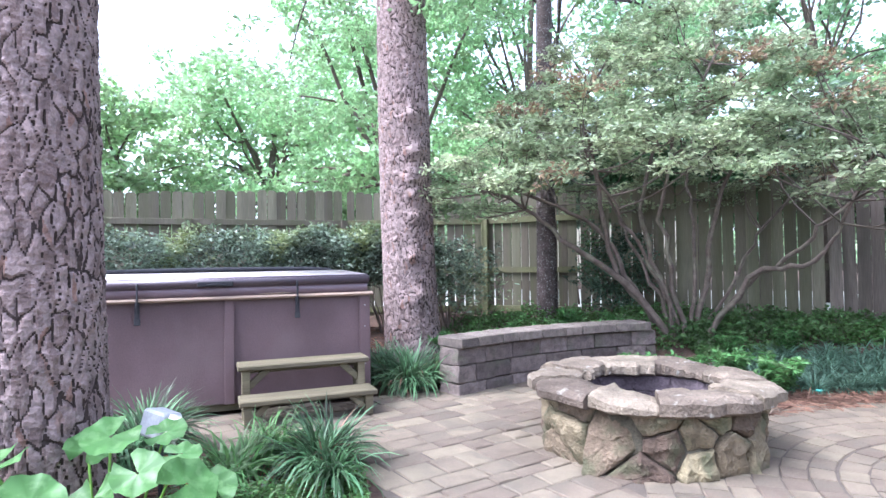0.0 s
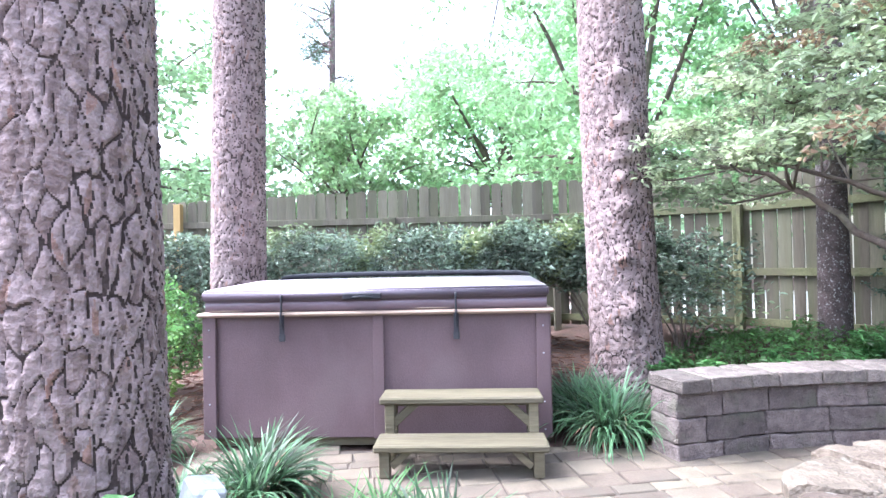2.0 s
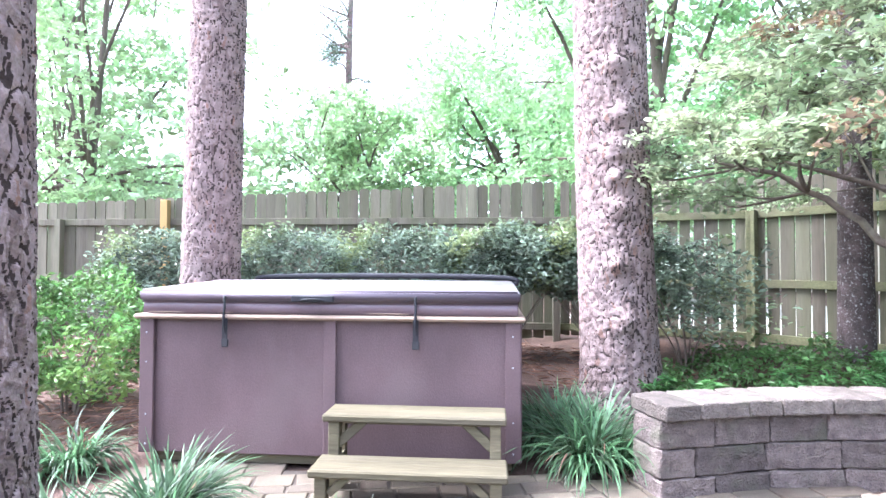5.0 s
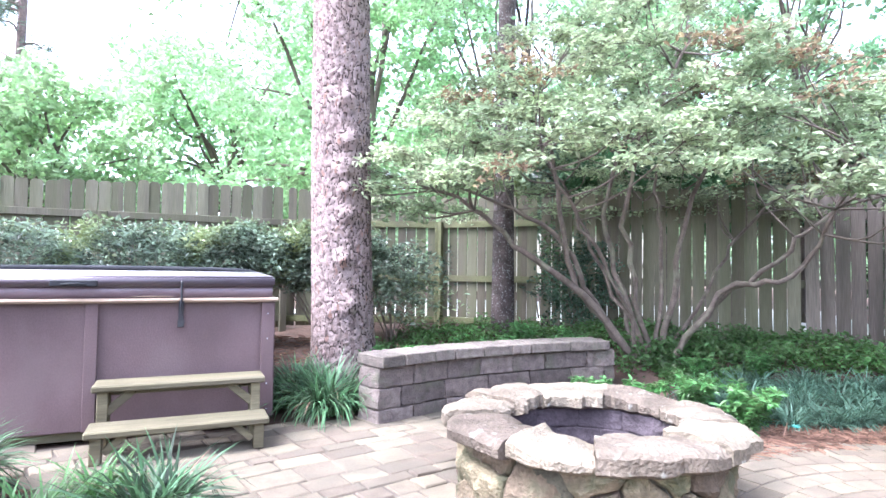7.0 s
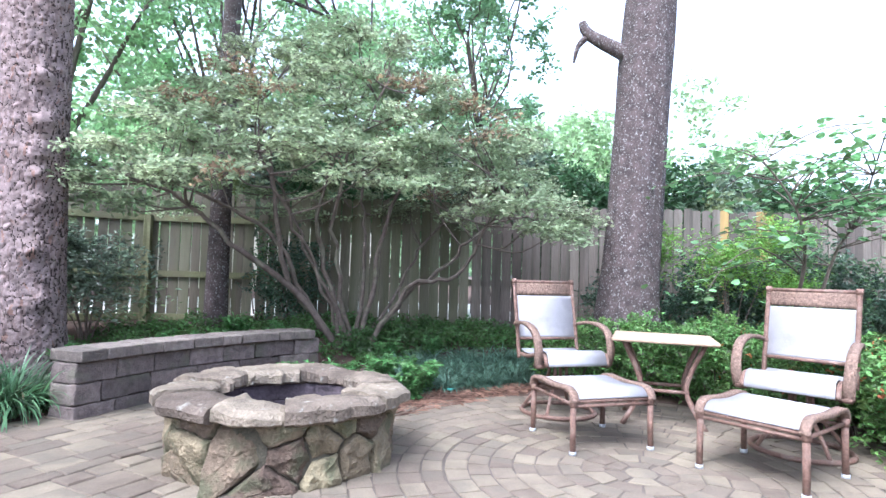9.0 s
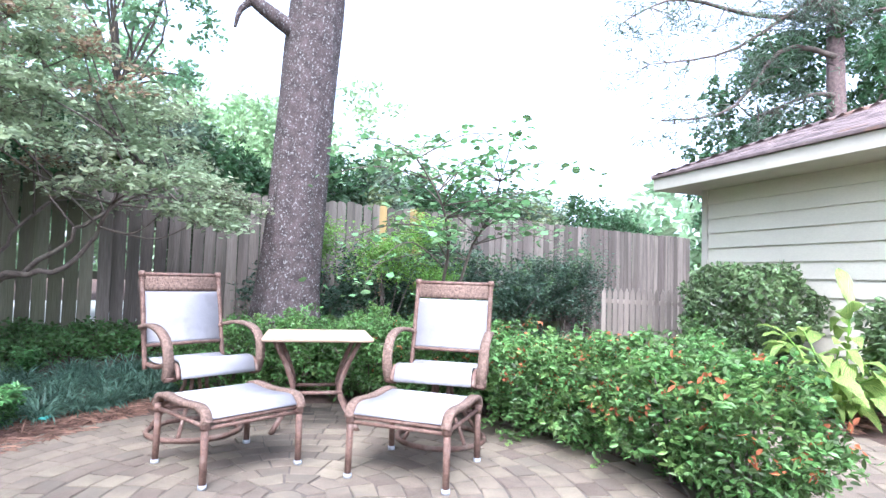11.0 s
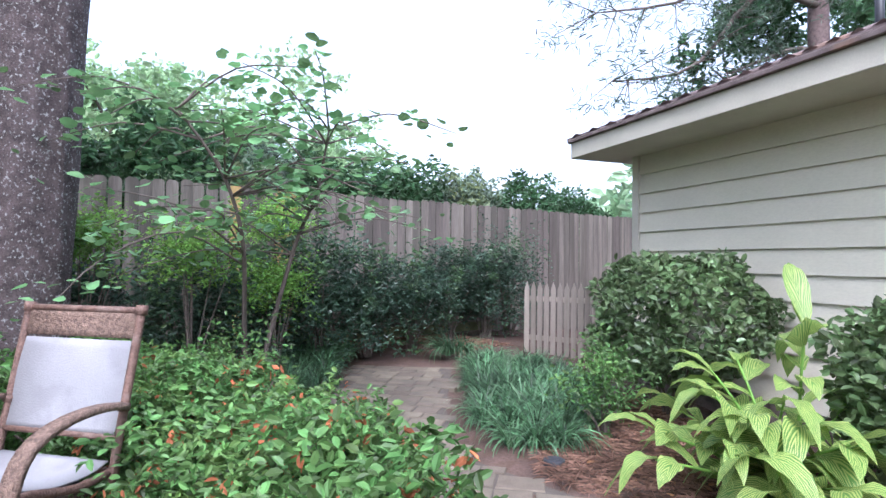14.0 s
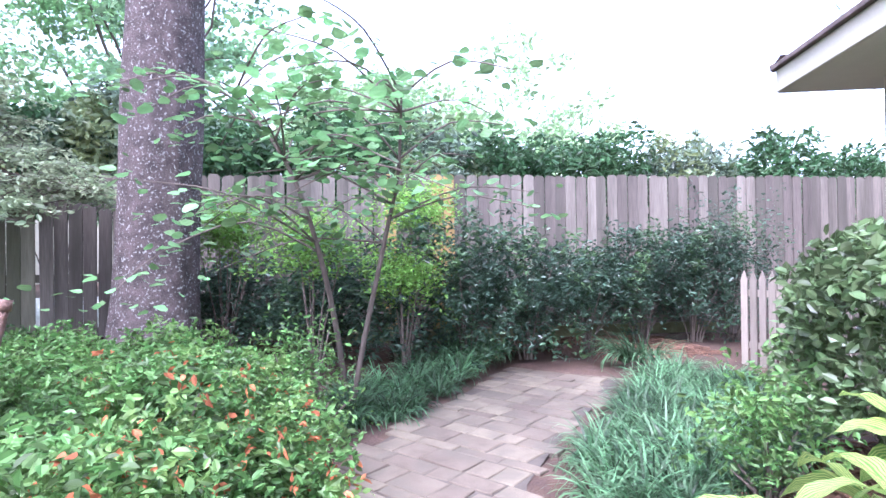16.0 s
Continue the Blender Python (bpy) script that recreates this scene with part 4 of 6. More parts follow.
def tub_steps():
    s = thing("steps", pose(0.69, 4.14, 0), "two-tread weathered timber steps, green with algae", "steps", )
    W = 1.0
    for y, z, d in ((0.125, 0.175, 0.25), (0.375, 0.385, 0.25)):
        tr = boxpart("tread", (W / 2, y - 0.0, z), (W, d, 0.04), STEPWOOD, s, bevel=0.008)
    for x in (0.06, W - 0.06):
        boxpart("leg", (x, 0.06, 0.08), (0.06, 0.07, 0.15), STEPWOOD, s)
        boxpart("leg", (x, 0.31, 0.18), (0.06, 0.07, 0.37), STEPWOOD, s)
        boxpart("leg", (x, 0.46, 0.18), (0.05, 0.05, 0.37), STEPWOOD, s)
        boxpart("stringer", (x, 0.27, 0.135), (0.05, 0.4, 0.05), STEPWOOD, s)
    for x, a in ((0.15, -42), (W - 0.15, 42)):
        boxpart("brace", (x, 0.31, 0.3), (0.2, 0.035, 0.05), STEPWOOD, s, turn=pose(0, 0, 0, 0, a, 0))
        boxpart("brace", (x, 0.06, 0.11), (0.14, 0.035, 0.04), STEPWOOD, s, turn=pose(0, 0, 0, 0, a, 0))
    boxpart("cleat", (W / 2, 0.4, 0.345), (W - 0.12, 0.05, 0.04), STEPWOOD, s)


# ---- retaining wall ----
def rough_block(w, d, h, seed, rough=0.006):
    bm = bmesh.new()
    bmesh.ops.create_cube(bm, size=1.0)
    bmesh.ops.transform(bm, matrix=Matrix.Diagonal((w, d, h, 1)), verts=bm.verts)
    bmesh.ops.bevel(bm, geom=list(bm.edges), offset=0.007, segments=1, affect="EDGES")
    bmesh.ops.subdivide_edges(bm, edges=[e for e in bm.edges if e.calc_length() > 0.04], cuts=4, use_grid_fill=True)
    for v in bm.verts:
        q = noise.noise_vector(v.co * 16 + Vector((seed * 7.1, 0, 0))) * rough + noise.noise_vector(v.co * 45 + Vector((0, seed * 3.3, 0))) * rough * 0.6
        v.co += q
    me = bpy.data.meshes.new("block")
    bm.to_mesh(me)
    bm.free()
    return me


WALL_LINE = np.array([(2.50, 4.42), (3.08, 4.60), (3.68, 4.70), (4.28, 4.72), (4.88, 4.66)])


def retaining_wall():
    w = thing("retaining_wall", Matrix(), "low curved wall of grey split-face concrete blocks with caps", "garden wall")
    line = curve(WALL_LINE, 200)
    cum = np.r_[0, np.cumsum(np.hypot(*np.diff(line, axis=0).T))]

    def spot(s):
        p = np.array([np.interp(s, cum, line[:, 0]), np.interp(s, cum, line[:, 1])])
        q = np.array([np.interp(s + 0.05, cum, line[:, 0]), np.interp(s + 0.05, cum, line[:, 1])])
        q = q if s < cum[-1] - 0.06 else p + (p - np.array([np.interp(s - 0.05, cum, line[:, 0]), np.interp(s - 0.05, cum, line[:, 1])]))
        return p, math.degrees(math.atan2(*(q - p)[::-1]))

    r, store = random.Random(2), {}
    for course in range(4):
        cap = course == 3
        h = 0.09 if cap else 0.152
        z = -0.06 + course * 0.155 + h / 2
        s = -0.01
        first = True
        while s < cum[-1] - 0.05:
            ln = r.choice((0.34, 0.44)) if not cap else r.choice((0.3, 0.2, 0.42))
            if first and course % 2:
                ln = 0.22
            first = False
            ln = min(ln, cum[-1] - s + 0.01)
            if ln < 0.09:
                break
            key = (round(ln, 2), cap, r.randrange(2))
            if key not in store:
                store[key] = rough_block(key[0] - 0.008, 0.33 if cap else 0.26, h - 0.005, len(store), 0.005 if cap else 0.009)
                store[key].materials.append(CAP if cap else BLOCK)
            p, yaw = spot(s + ln / 2)
            nrm = np.array([-math.sin(radians(yaw)), math.cos(radians(yaw))])
            c = p + nrm * (0.13 if cap else 0.14 + r.uniform(0, 0.006))
            piece("block" if not cap else "cap", store[key], w, pose(c[0], c[1], z, r.gauss(0, 0.3), r.gauss(0, 0.3), yaw + r.gauss(0, 0.7)))
            s += ln


# ---- fire pit ----
def boulder(r0, r1, a0, a1, z0, z1, seed, power=5, rough=0.02):
    """A rounded stone that fills part of a ring."""
    n = 9
    bm = bmesh.new()
    bmesh.ops.create_cube(bm, size=2.0)
    bmesh.ops.subdivide_edges(bm, edges=list(bm.edges), cuts=n, use_grid_fill=True)
    amid = (a0 + a1) / 2
    for v in bm.verts:
        c = v.co
        k = (abs(c.x) ** power + abs(c.y) ** power + abs(c.z) ** power) ** (1 / power)
        c = c / k
        q = noise.noise_vector(c * 1.3 + Vector((seed * 5.7, seed, 0))) * rough * 1.4 + noise.noise_vector(c * 3.6 + Vector((0, seed * 3.1, 0))) * rough * 0.6 + noise.noise_vector(c * 9 + Vector((seed, 0, 0))) * rough * 0.22
        an = amid + c.x * (a1 - a0) / 2
        rad = (r0 + r1) / 2 + c.y * (r1 - r0) / 2
        z = (z0 + z1) / 2 + c.z * (z1 - z0) / 2
        v.co = Vector((math.cos(an) * rad, math.sin(an) * rad, z)) + q
    me = bpy.data.meshes.new("stone")
    for f in bm.faces:
        f.smooth = True
    bm.to_mesh(me)
    bm.free()
    return me


def clip(poly, n, c):
    """The part of a convex polygon where p . n < c."""
    out = []
    for a, b in zip(poly, np.roll(poly, -1, 0)):
        da, db = a @ n - c, b @ n - c
        if da < 0:
            out.append(a)
        if da * db < 0:
            out.append(a + (b - a) * da / (da - db))
    return np.array(out)


def wall_stones(radius, z0, z1, count, seed):
    """Irregular field stones fitted round a drum: a cell of the unrolled face each."""
    r = np.random.default_rng(seed)
    around = 2 * np.pi * radius
    seeds = []
    while len(seeds) < count:
        q = np.array([r.uniform(0, around), r.uniform(z0, z1)])
        gap = [min(abs(q[0] - p[0]), around - abs(q[0] - p[0])) for p in seeds]
        if all(math.hypot(g, (q[1] - p[1]) * 1.7) > 0.165 for g, p in zip(gap, seeds)):
            seeds.append(q)
        elif r.uniform() < 0.002:
            break
    for n, p in enumerate(seeds):
        poly = np.array([(p[0] - 0.4, z0), (p[0] + 0.4, z0), (p[0] + 0.4, z1), (p[0] - 0.4, z1)])
        for m, o in enumerate(seeds):
            for k in (-around, 0, around):
                q = o + [k, 0]
                if (m != n or k) and abs(q[0] - p[0]) < 0.9:
                    poly = clip(poly, q - p, (q - p) @ (q + p) / 2)
        mid = poly.mean(0)
        ring = np.concatenate([a + (b - a) * np.linspace(0, 1, max(2, int(np.hypot(*(b - a)) / 0.025)), endpoint=False)[:, None] for a, b in zip(poly, np.roll(poly, -1, 0))])
        ring = mid + (ring - mid) * (1 - 0.006 / (np.hypot(*(ring - mid).T)[:, None] + 1e-6))
        bulge = r.uniform(-0.03, 0.02)
        tip = r.normal(size=2) * 0.12
        levels = [(1.0, -0.1), (1.0, -0.014), (0.965, 0.004), (0.85, 0.014), (0.65, 0.018), (0.4, 0.02), (0.18, 0.022)]
        v, size = [], len(ring)
        for k, out in levels:
            q = mid + (ring - mid) * k
            rough = np.array([noise.noise(Vector((u * 14, h * 14, seed + n))) * 0.026 + noise.noise(Vector((u * 38, h * 38, n))) * 0.013 for u, h in q])
            rad = radius + out + (bulge + (q - mid) @ tip + rough) * (1 if out > -0.05 else 0)
            wob = np.array([noise.noise(Vector((u * 25, h * 25, 3 * n))) for u, h in q]) * 0.006
            v.append(np.c_[rad * np.cos(q[:, 0] / radius), rad * np.sin(q[:, 0] / radius), q[:, 1] + wob])
        i, j = np.meshgrid(np.arange(len(levels) - 1), np.arange(size), indexing="ij")
        k = (j + 1) % size
        quads = np.stack([i * size + j, i * size + k, (i + 1) * size + k, (i + 1) * size + j], -1).reshape(-1, 4)
        last = (len(levels) - 1) * size
        v.append(v[-1].mean(0)[None])
        jj = np.arange(size)
        fan = np.stack([last + jj, last + (jj + 1) % size, np.full(size, last + size)], -1)
        yield np.concatenate(v), quads, fan


def cap_stone(a0, a1, r0, r1, z0, z1, seed):
    """A flat, ragged flagstone of the rim: chipped edges and a worn top."""
    n, m = 26, 12
    r = np.random.default_rng(seed)
    tilt = r.normal() * 0.012
    u = np.linspace(-1, 1, n)
    t = np.linspace(0, 1, m)
    U, T = np.meshgrid(u, t, indexing="ij")
    edge = np.array([noise.noise(Vector((p * 2.2, seed * 3.7, 0))) * 0.05 + noise.noise(Vector((p * 6, seed * 1.3, 2))) * 0.02 for p in u])
    far = np.array([noise.noise(Vector((p * 1.8, seed * 2.9, 5))) * 0.045 + noise.noise(Vector((p * 7, seed, 7))) * 0.014 for p in u])
    rad = (r0 + edge)[:, None] * (1 - T) + (r1 + far)[:, None] * T
    cut = np.array([noise.noise(Vector((k * 4, seed, 9))) for k in t]) * 0.02
    ang = (a0 + a1) / 2 + U * ((a1 - a0) / 2 - 0.003) + cut[None]
    chip = np.minimum(np.minimum(1 - np.abs(U), 0.35) / 0.35 * 0.5 + 0.5, 1)
    rim = np.clip(np.minimum(T, 1 - T) / 0.16, 0, 1) ** 0.5
    relief = np.array([[noise.noise(Vector((rad[i, j] * 9 * math.cos(ang[i, j]), rad[i, j] * 9 * math.sin(ang[i, j]), seed))) * 0.014 + noise.noise(Vector((rad[i, j] * 30 * math.cos(ang[i, j]), rad[i, j] * 30 * math.sin(ang[i, j]), seed))) * 0.005 for j in range(m)] for i in range(n)])
    top = z1 - 0.026 * (1 - rim) - 0.006 * (1 - chip) + relief + tilt * U
    low = z0 + 0.022 * (1 - rim) + relief * 0.6
    v = np.concatenate([np.stack([rad * np.cos(ang), rad * np.sin(ang), h], -1).reshape(-1, 3) for h in (top, low)])
    i, j = np.meshgrid(np.arange(n - 1), np.arange(m - 1), indexing="ij")
    q = np.stack([i * m + j, (i + 1) * m + j, (i + 1) * m + j + 1, i * m + j + 1], -1).reshape(-1, 4)
    loop = np.r_[np.arange(m), (np.arange(1, n) * m + m - 1), (n - 1) * m + np.arange(m - 2, -1, -1), np.arange(n - 2, 0, -1) * m]
    nxt = np.roll(loop, -1)
    wall = np.stack([loop, nxt, nxt + n * m, loop + n * m], -1)
    return v, np.concatenate([q[:, ::-1], q + n * m, wall])


def fire_pit():
    f = thing("fire_pit", pose(PIT[0], PIT[1], 0), "round fire pit of rough field stones with a lichened stone rim", "fire pit")
    for v, quads, fan in wall_stones(0.63, -0.03, 0.355, 36, 8):
        me = mesh_of("stone", v, [quads, fan], STONE, smooth=True)
        me.set_sharp_from_angle(angle=radians(38))
        piece("stone", me, f)
    n = 40
    a = np.linspace(0, 2 * np.pi, n, endpoint=False)
    lo, hi = np.c_[0.6 * np.cos(a), 0.6 * np.sin(a), np.full(n, -0.04)], np.c_[0.6 * np.cos(a), 0.6 * np.sin(a), np.full(n, 0.36)]
    inner = hi * [0.85, 0.85, 1]
    k = np.arange(n)
    q = np.stack([k, (k + 1) % n, n + (k + 1) % n, n + k], -1)
    piece("mortar_core", mesh_of("mortar_core", np.concatenate([lo, hi, inner]), np.concatenate([q, q + n]), MORTAR), f, None, "dark mossy mortar behind the stones")
    r = random.Random(11)
    cuts = [i + r.uniform(-0.28, 0.28) for i in range(9)]
    for i in range(9):
        a0, a1 = 2 * math.pi * cuts[i] / 9, 2 * math.pi * (cuts[(i + 1) % 9] + (9 if i == 8 else 0)) / 9
        me = mesh_of("cap_stone", *cap_stone(a0, a1, 0.425 + r.uniform(-0.035, 0.025), 0.725 + r.uniform(-0.025, 0.02), 0.335, 0.432 + r.uniform(-0.01, 0.01), i + 3), STONE_CAP, smooth=True)
        me.set_sharp_from_angle(angle=radians(45))
        piece("cap_stone", me, f)
    for ring in range(3):
        for i in range(12):
            a = 2 * math.pi * (i + 0.5 * (ring % 2)) / 12
            me = boulder(0.47, 0.55, a - 0.01, a + 2 * math.pi / 12 + 0.005, ring * 0.112, ring * 0.112 + 0.113, 60 + ring * 12 + i, 12, 0.008)
            me.materials.append(CHAR)
            piece("liner_brick", me, f)
    n = 28
    a = np.linspace(0, 2 * np.pi, n, endpoint=False)
    v = np.concatenate([np.c_[0.51 * np.cos(a), 0.51 * np.sin(a), 0.05 + 0.015 * np.sin(a * 5)], [[0, 0, 0.08]]])
    piece("ash_bed", mesh_of("ash_bed", v, np.array([[i, (i + 1) % n, n] for i in range(n)]), CHAR), f, None, "dark ash bed")


def ribbon(name, line, width, mat, parent, thick=0.006, label="", axis=(1, 0, 0), taper=None):
    """A cloth or band of some thickness along a line, across the axis."""
    p = np.asarray(line, float)
    w = (np.full(len(p), width) if taper is None else np.asarray(taper))[:, None] * np.array(axis) / 2
    d = np.gradient(p, axis=0)
    nrm = np.cross(d, np.array(axis, float))
    nrm = nrm / (np.linalg.norm(nrm, axis=1, keepdims=True) + 1e-9) * thick / 2
    v = np.concatenate([p - w + nrm, p + w + nrm, p + w - nrm, p - w - nrm])
    n = len(p)
    i = np.arange(n - 1)
    q = np.concatenate([np.stack([a * n + i, b * n + i, b * n + i + 1, a * n + i + 1], -1) for a, b in ((0, 1), (1, 2), (2, 3), (3, 0))] + [np.array([[0, 3 * n, 2 * n, n], [n - 1, 2 * n - 1, 3 * n - 1, 4 * n - 1]])])
    return piece(name, mesh_of(name, v, q, mat, smooth=True), parent, None, label)


def patio_chair(m, label):
    """A sling swivel chair: x across, the back towards +y."""
    c = thing("patio_chair", m, label, "chair", "sling patio chairs")
    w = 0.28
    up = curve([(0, 0.16, 0.43), (0, 0.20, 0.62), (0, 0.25, 0.85), (0, 0.30, 1.085)], 14)
    for s in (-1, 1):
        tubes("back_upright", [(up + [s * w, 0, 0], 0.017)], RATTAN, c)
        tubes("knuckle", [([(s * w, 0.296, 1.06), (s * w, 0.302, 1.10)], [0.023, 0.023])], RATTAN, c)
        tubes("binding", [([(s * w, 0.214, 0.69), (s * w, 0.218, 0.715)], [0.022, 0.022])], RATTAN, c)
        arm = curve([(s * (w + 0.02), 0.20, 0.715), (s * (w + 0.035), 0.05, 0.74), (s * (w + 0.045), -0.12, 0.73), (s * (w + 0.045), -0.24, 0.67), (s * (w + 0.04), -0.29, 0.54), (s * (w + 0.03), -0.26, 0.42)], 18)
        ribbon("arm", arm, 0.062, WEAVE, c, 0.024, taper=np.linspace(0.05, 0.066, 18))
        tubes("seat_rail", [(curve([(s * (w - 0.01), 0.20, 0.47), (s * (w - 0.01), 0.0, 0.465), (s * (w - 0.01), -0.2, 0.515), (s * (w - 0.01), -0.30, 0.50), (s * (w - 0.01), -0.33, 0.43)], 14), 0.016)], RATTAN, c)
        tubes("arm_joint", [([(s * (w - 0.02), -0.26, 0.425), (s * (w + 0.05), -0.26, 0.425)], [0.022, 0.022])], RATTAN, c)
    tubes("crossbar", [([(-w, 0.301, 1.078), (w, 0.301, 1.078)], [0.014, 0.014])], RATTAN, c)
    tubes("crossbar", [([(-w, 0.192, 0.59), (w, 0.192, 0.59)], [0.013, 0.013])], RATTAN, c)
    tubes("crossbar", [([(-w, -0.25, 0.425), (w, -0.25, 0.425)], [0.014, 0.014])], RATTAN, c)
    tubes("crossbar", [([(-w, 0.19, 0.46), (w, 0.19, 0.46)], [0.014, 0.014])], RATTAN, c)
    ribbon("top_panel", curve([(0, 0.276, 0.965), (0, 0.288, 1.02), (0, 0.296, 1.065)], 5), 2 * w - 0.03, WEAVE, c, 0.012, "woven brown top panel")
    ribbon("back_sling", curve([(0, 0.192, 0.60), (0, 0.212, 0.68), (0, 0.236, 0.82), (0, 0.274, 0.955)], 10), 2 * w - 0.032, SLING, c, 0.006, "white mesh back")
    ribbon("seat_sling", curve([(0, 0.17, 0.505), (0, 0.08, 0.485), (0, -0.08, 0.495), (0, -0.22, 0.535), (0, -0.305, 0.52), (0, -0.34, 0.43)], 16), 2 * w - 0.05, SLING, c, 0.006, "white mesh seat")
    a = np.linspace(0, 2 * np.pi, 33)
    ring = np.c_[0.30 * np.cos(a), 0.30 * np.sin(a) - 0.02, np.full(33, 0.018)]
    tubes("swivel_ring", [(ring, 0.018)], RATTAN, c)
    for k in range(4):
        an = math.pi / 4 + k * math.pi / 2
        e = np.array([0.295 * math.cos(an), 0.295 * math.sin(an) - 0.02, 0.03])
        tubes("spoke", [(curve([e, (e[0] * 0.8, e[1] * 0.8, 0.11), (e[0] * 0.3, e[1] * 0.3, 0.28), (e[0] * 0.25, e[1] * 0.25, 0.41)], 9), 0.014)], RATTAN, c)
    boxpart("swivel_plate", (0, 0, 0.415), (0.3, 0.3, 0.03), PLASTIC, c)
    for s in (-1, 1):
        tubes("seat_bearer", [([(s * 0.13, -0.27, 0.425), (s * 0.13, 0.2, 0.445)], [0.013, 0.013])], RATTAN, c)
    return c


def ottoman(m, label):
    o = thing("ottoman", m, label, "ottoman", "sling ottomans")
    w, d = 0.285, 0.28
    for s in (-1, 1):
        rail = curve([(s * w, d + 0.02, 0.33), (s * w, d - 0.01, 0.385), (s * w, d - 0.09, 0.405), (s * w, 0, 0.395), (s * w, -d + 0.09, 0.405), (s * w, -d + 0.01, 0.385), (s * w, -d - 0.02, 0.33)], 20)
        ribbon("side_rail", rail, 0.05, WEAVE, o, 0.028)
        for e in (-1, 1):
            tubes("leg", [([(s * w, e * d, 0.34), (s * w * 1.01, e * d * 1.02, 0.0)], [0.021, 0.019])], RATTAN, o)
            tubes("binding", [([(s * w, e * d, 0.30), (s * w, e * d, 0.345)], [0.027, 0.027])], RATTAN, o)
            tubes("foot", [([(s * w * 1.01, e * d * 1.02, 0.0), (s * w * 1.01, e * d * 1.02, 0.025)], [0.024, 0.024])], METAL, o, label="pale foot cap")
        tubes("stretcher", [([(s * w, -d, 0.315), (s * w, d, 0.315)], [0.012, 0.012])], RATTAN, o)
    for e in (-1, 1):
        tubes("stretcher", [([(-w, e * d, 0.335), (w, e * d, 0.335)], [0.012, 0.012]), ([(-w, e * d, 0.305), (w, e * d, 0.305)], [0.011, 0.011])], RATTAN, o)
    ribbon("sling", curve([(0, d + 0.012, 0.35), (0, d - 0.03, 0.392), (0, d - 0.1, 0.402), (0, 0, 0.39), (0, -d + 0.1, 0.402), (0, -d + 0.03, 0.392), (0, -d - 0.012, 0.35)], 20), 2 * w - 0.05, SLING, o, 0.006, "white mesh sling top")
    return o


def side_table(m):
    t = thing("side_table", m, "tan-topped rattan side table with curved legs", "table")
    boxpart("tabletop", (0, 0, 0.655), (0.64, 0.77, 0.03), TABLETOP, t, "tan wood-look top", 0.008)
    for sx in (-1, 1):
        for sy in (-1, 1):
            leg = curve([(sx * 0.2, sy * 0.3, 0.642), (sx * 0.16, sy * 0.2, 0.42), (sx * 0.15, sy * 0.17, 0.24), (sx * 0.24, sy * 0.3, 0.0)], 14)
            ribbon("leg", leg, 0.035, RATTAN, t, 0.035, axis=(1, 0, 0))
        tubes("shelf_rail", [([(sx * 0.155, -0.18, 0.26), (sx * 0.155, 0.18, 0.26)], [0.014, 0.014])], RATTAN, t)
    for sy in (-1, 1):
        tubes("shelf_rail", [([(-0.155, sy * 0.175, 0.26), (0.155, sy * 0.175, 0.26)], [0.014, 0.014])], RATTAN, t)
        tubes("apron", [([(-0.22, sy * 0.29, 0.628), (0.22, sy * 0.29, 0.628)], [0.014, 0.014])], RATTAN, t)


# ---- plants ----
def grass_clump(x, y, size, count, mat, seed, label="dark green liriope clump with arching blades", z=None):
    r = np.random.default_rng(seed)
    g = thing("liriope_clump", pose(x, y, float(ground(x, y)) if z is None else z), label, "grass clump", "liriope clumps")
    crowns = r.normal(size=(max(5, count // 60), 2)) * size * 0.2
    q = crowns[r.integers(0, len(crowns), count)] + r.normal(size=(count, 2)) * 0.02
    base = np.c_[q, np.zeros(count)]
    out = np.c_[q / (np.abs(q).max() + 1e-9) * 0.9, np.zeros(count)]
    piece("foliage", mesh_of("foliage", *blades(base, size, 0.014, 1.35, out), mat), g)
    piece("dry_blades", mesh_of("dry_blades", *blades(base[: count // 14], size * 0.8, 0.012, 1.7, out[: count // 14]), STRAW), g, None, "tan dead blades at the foot")


def field_of(name, poly, count, length, width, mat, label, category, lean=0.8, seed=0, kind="stuff"):
    r = np.random.default_rng(seed)
    p = np.array(poly, float)
    q = r.uniform(p.min(0), p.max(0), (count * 3, 2))
    q = q[inside(p, q[:, 0], q[:, 1])][:count]
    tuft = q[: max(8, len(q) // 75)]
    off = r.normal(size=q.shape) * 0.03
    q = tuft[r.integers(0, len(tuft), len(q))] + off
    base = np.c_[q, ground(q[:, 0], q[:, 1])]
    out = np.c_[off / 0.045, np.zeros(len(q))]
    ob = piece(name, mesh_of(name, *blades(base, length, width, lean, out), mat))
    return tagged(ob, label, category, kind=kind)


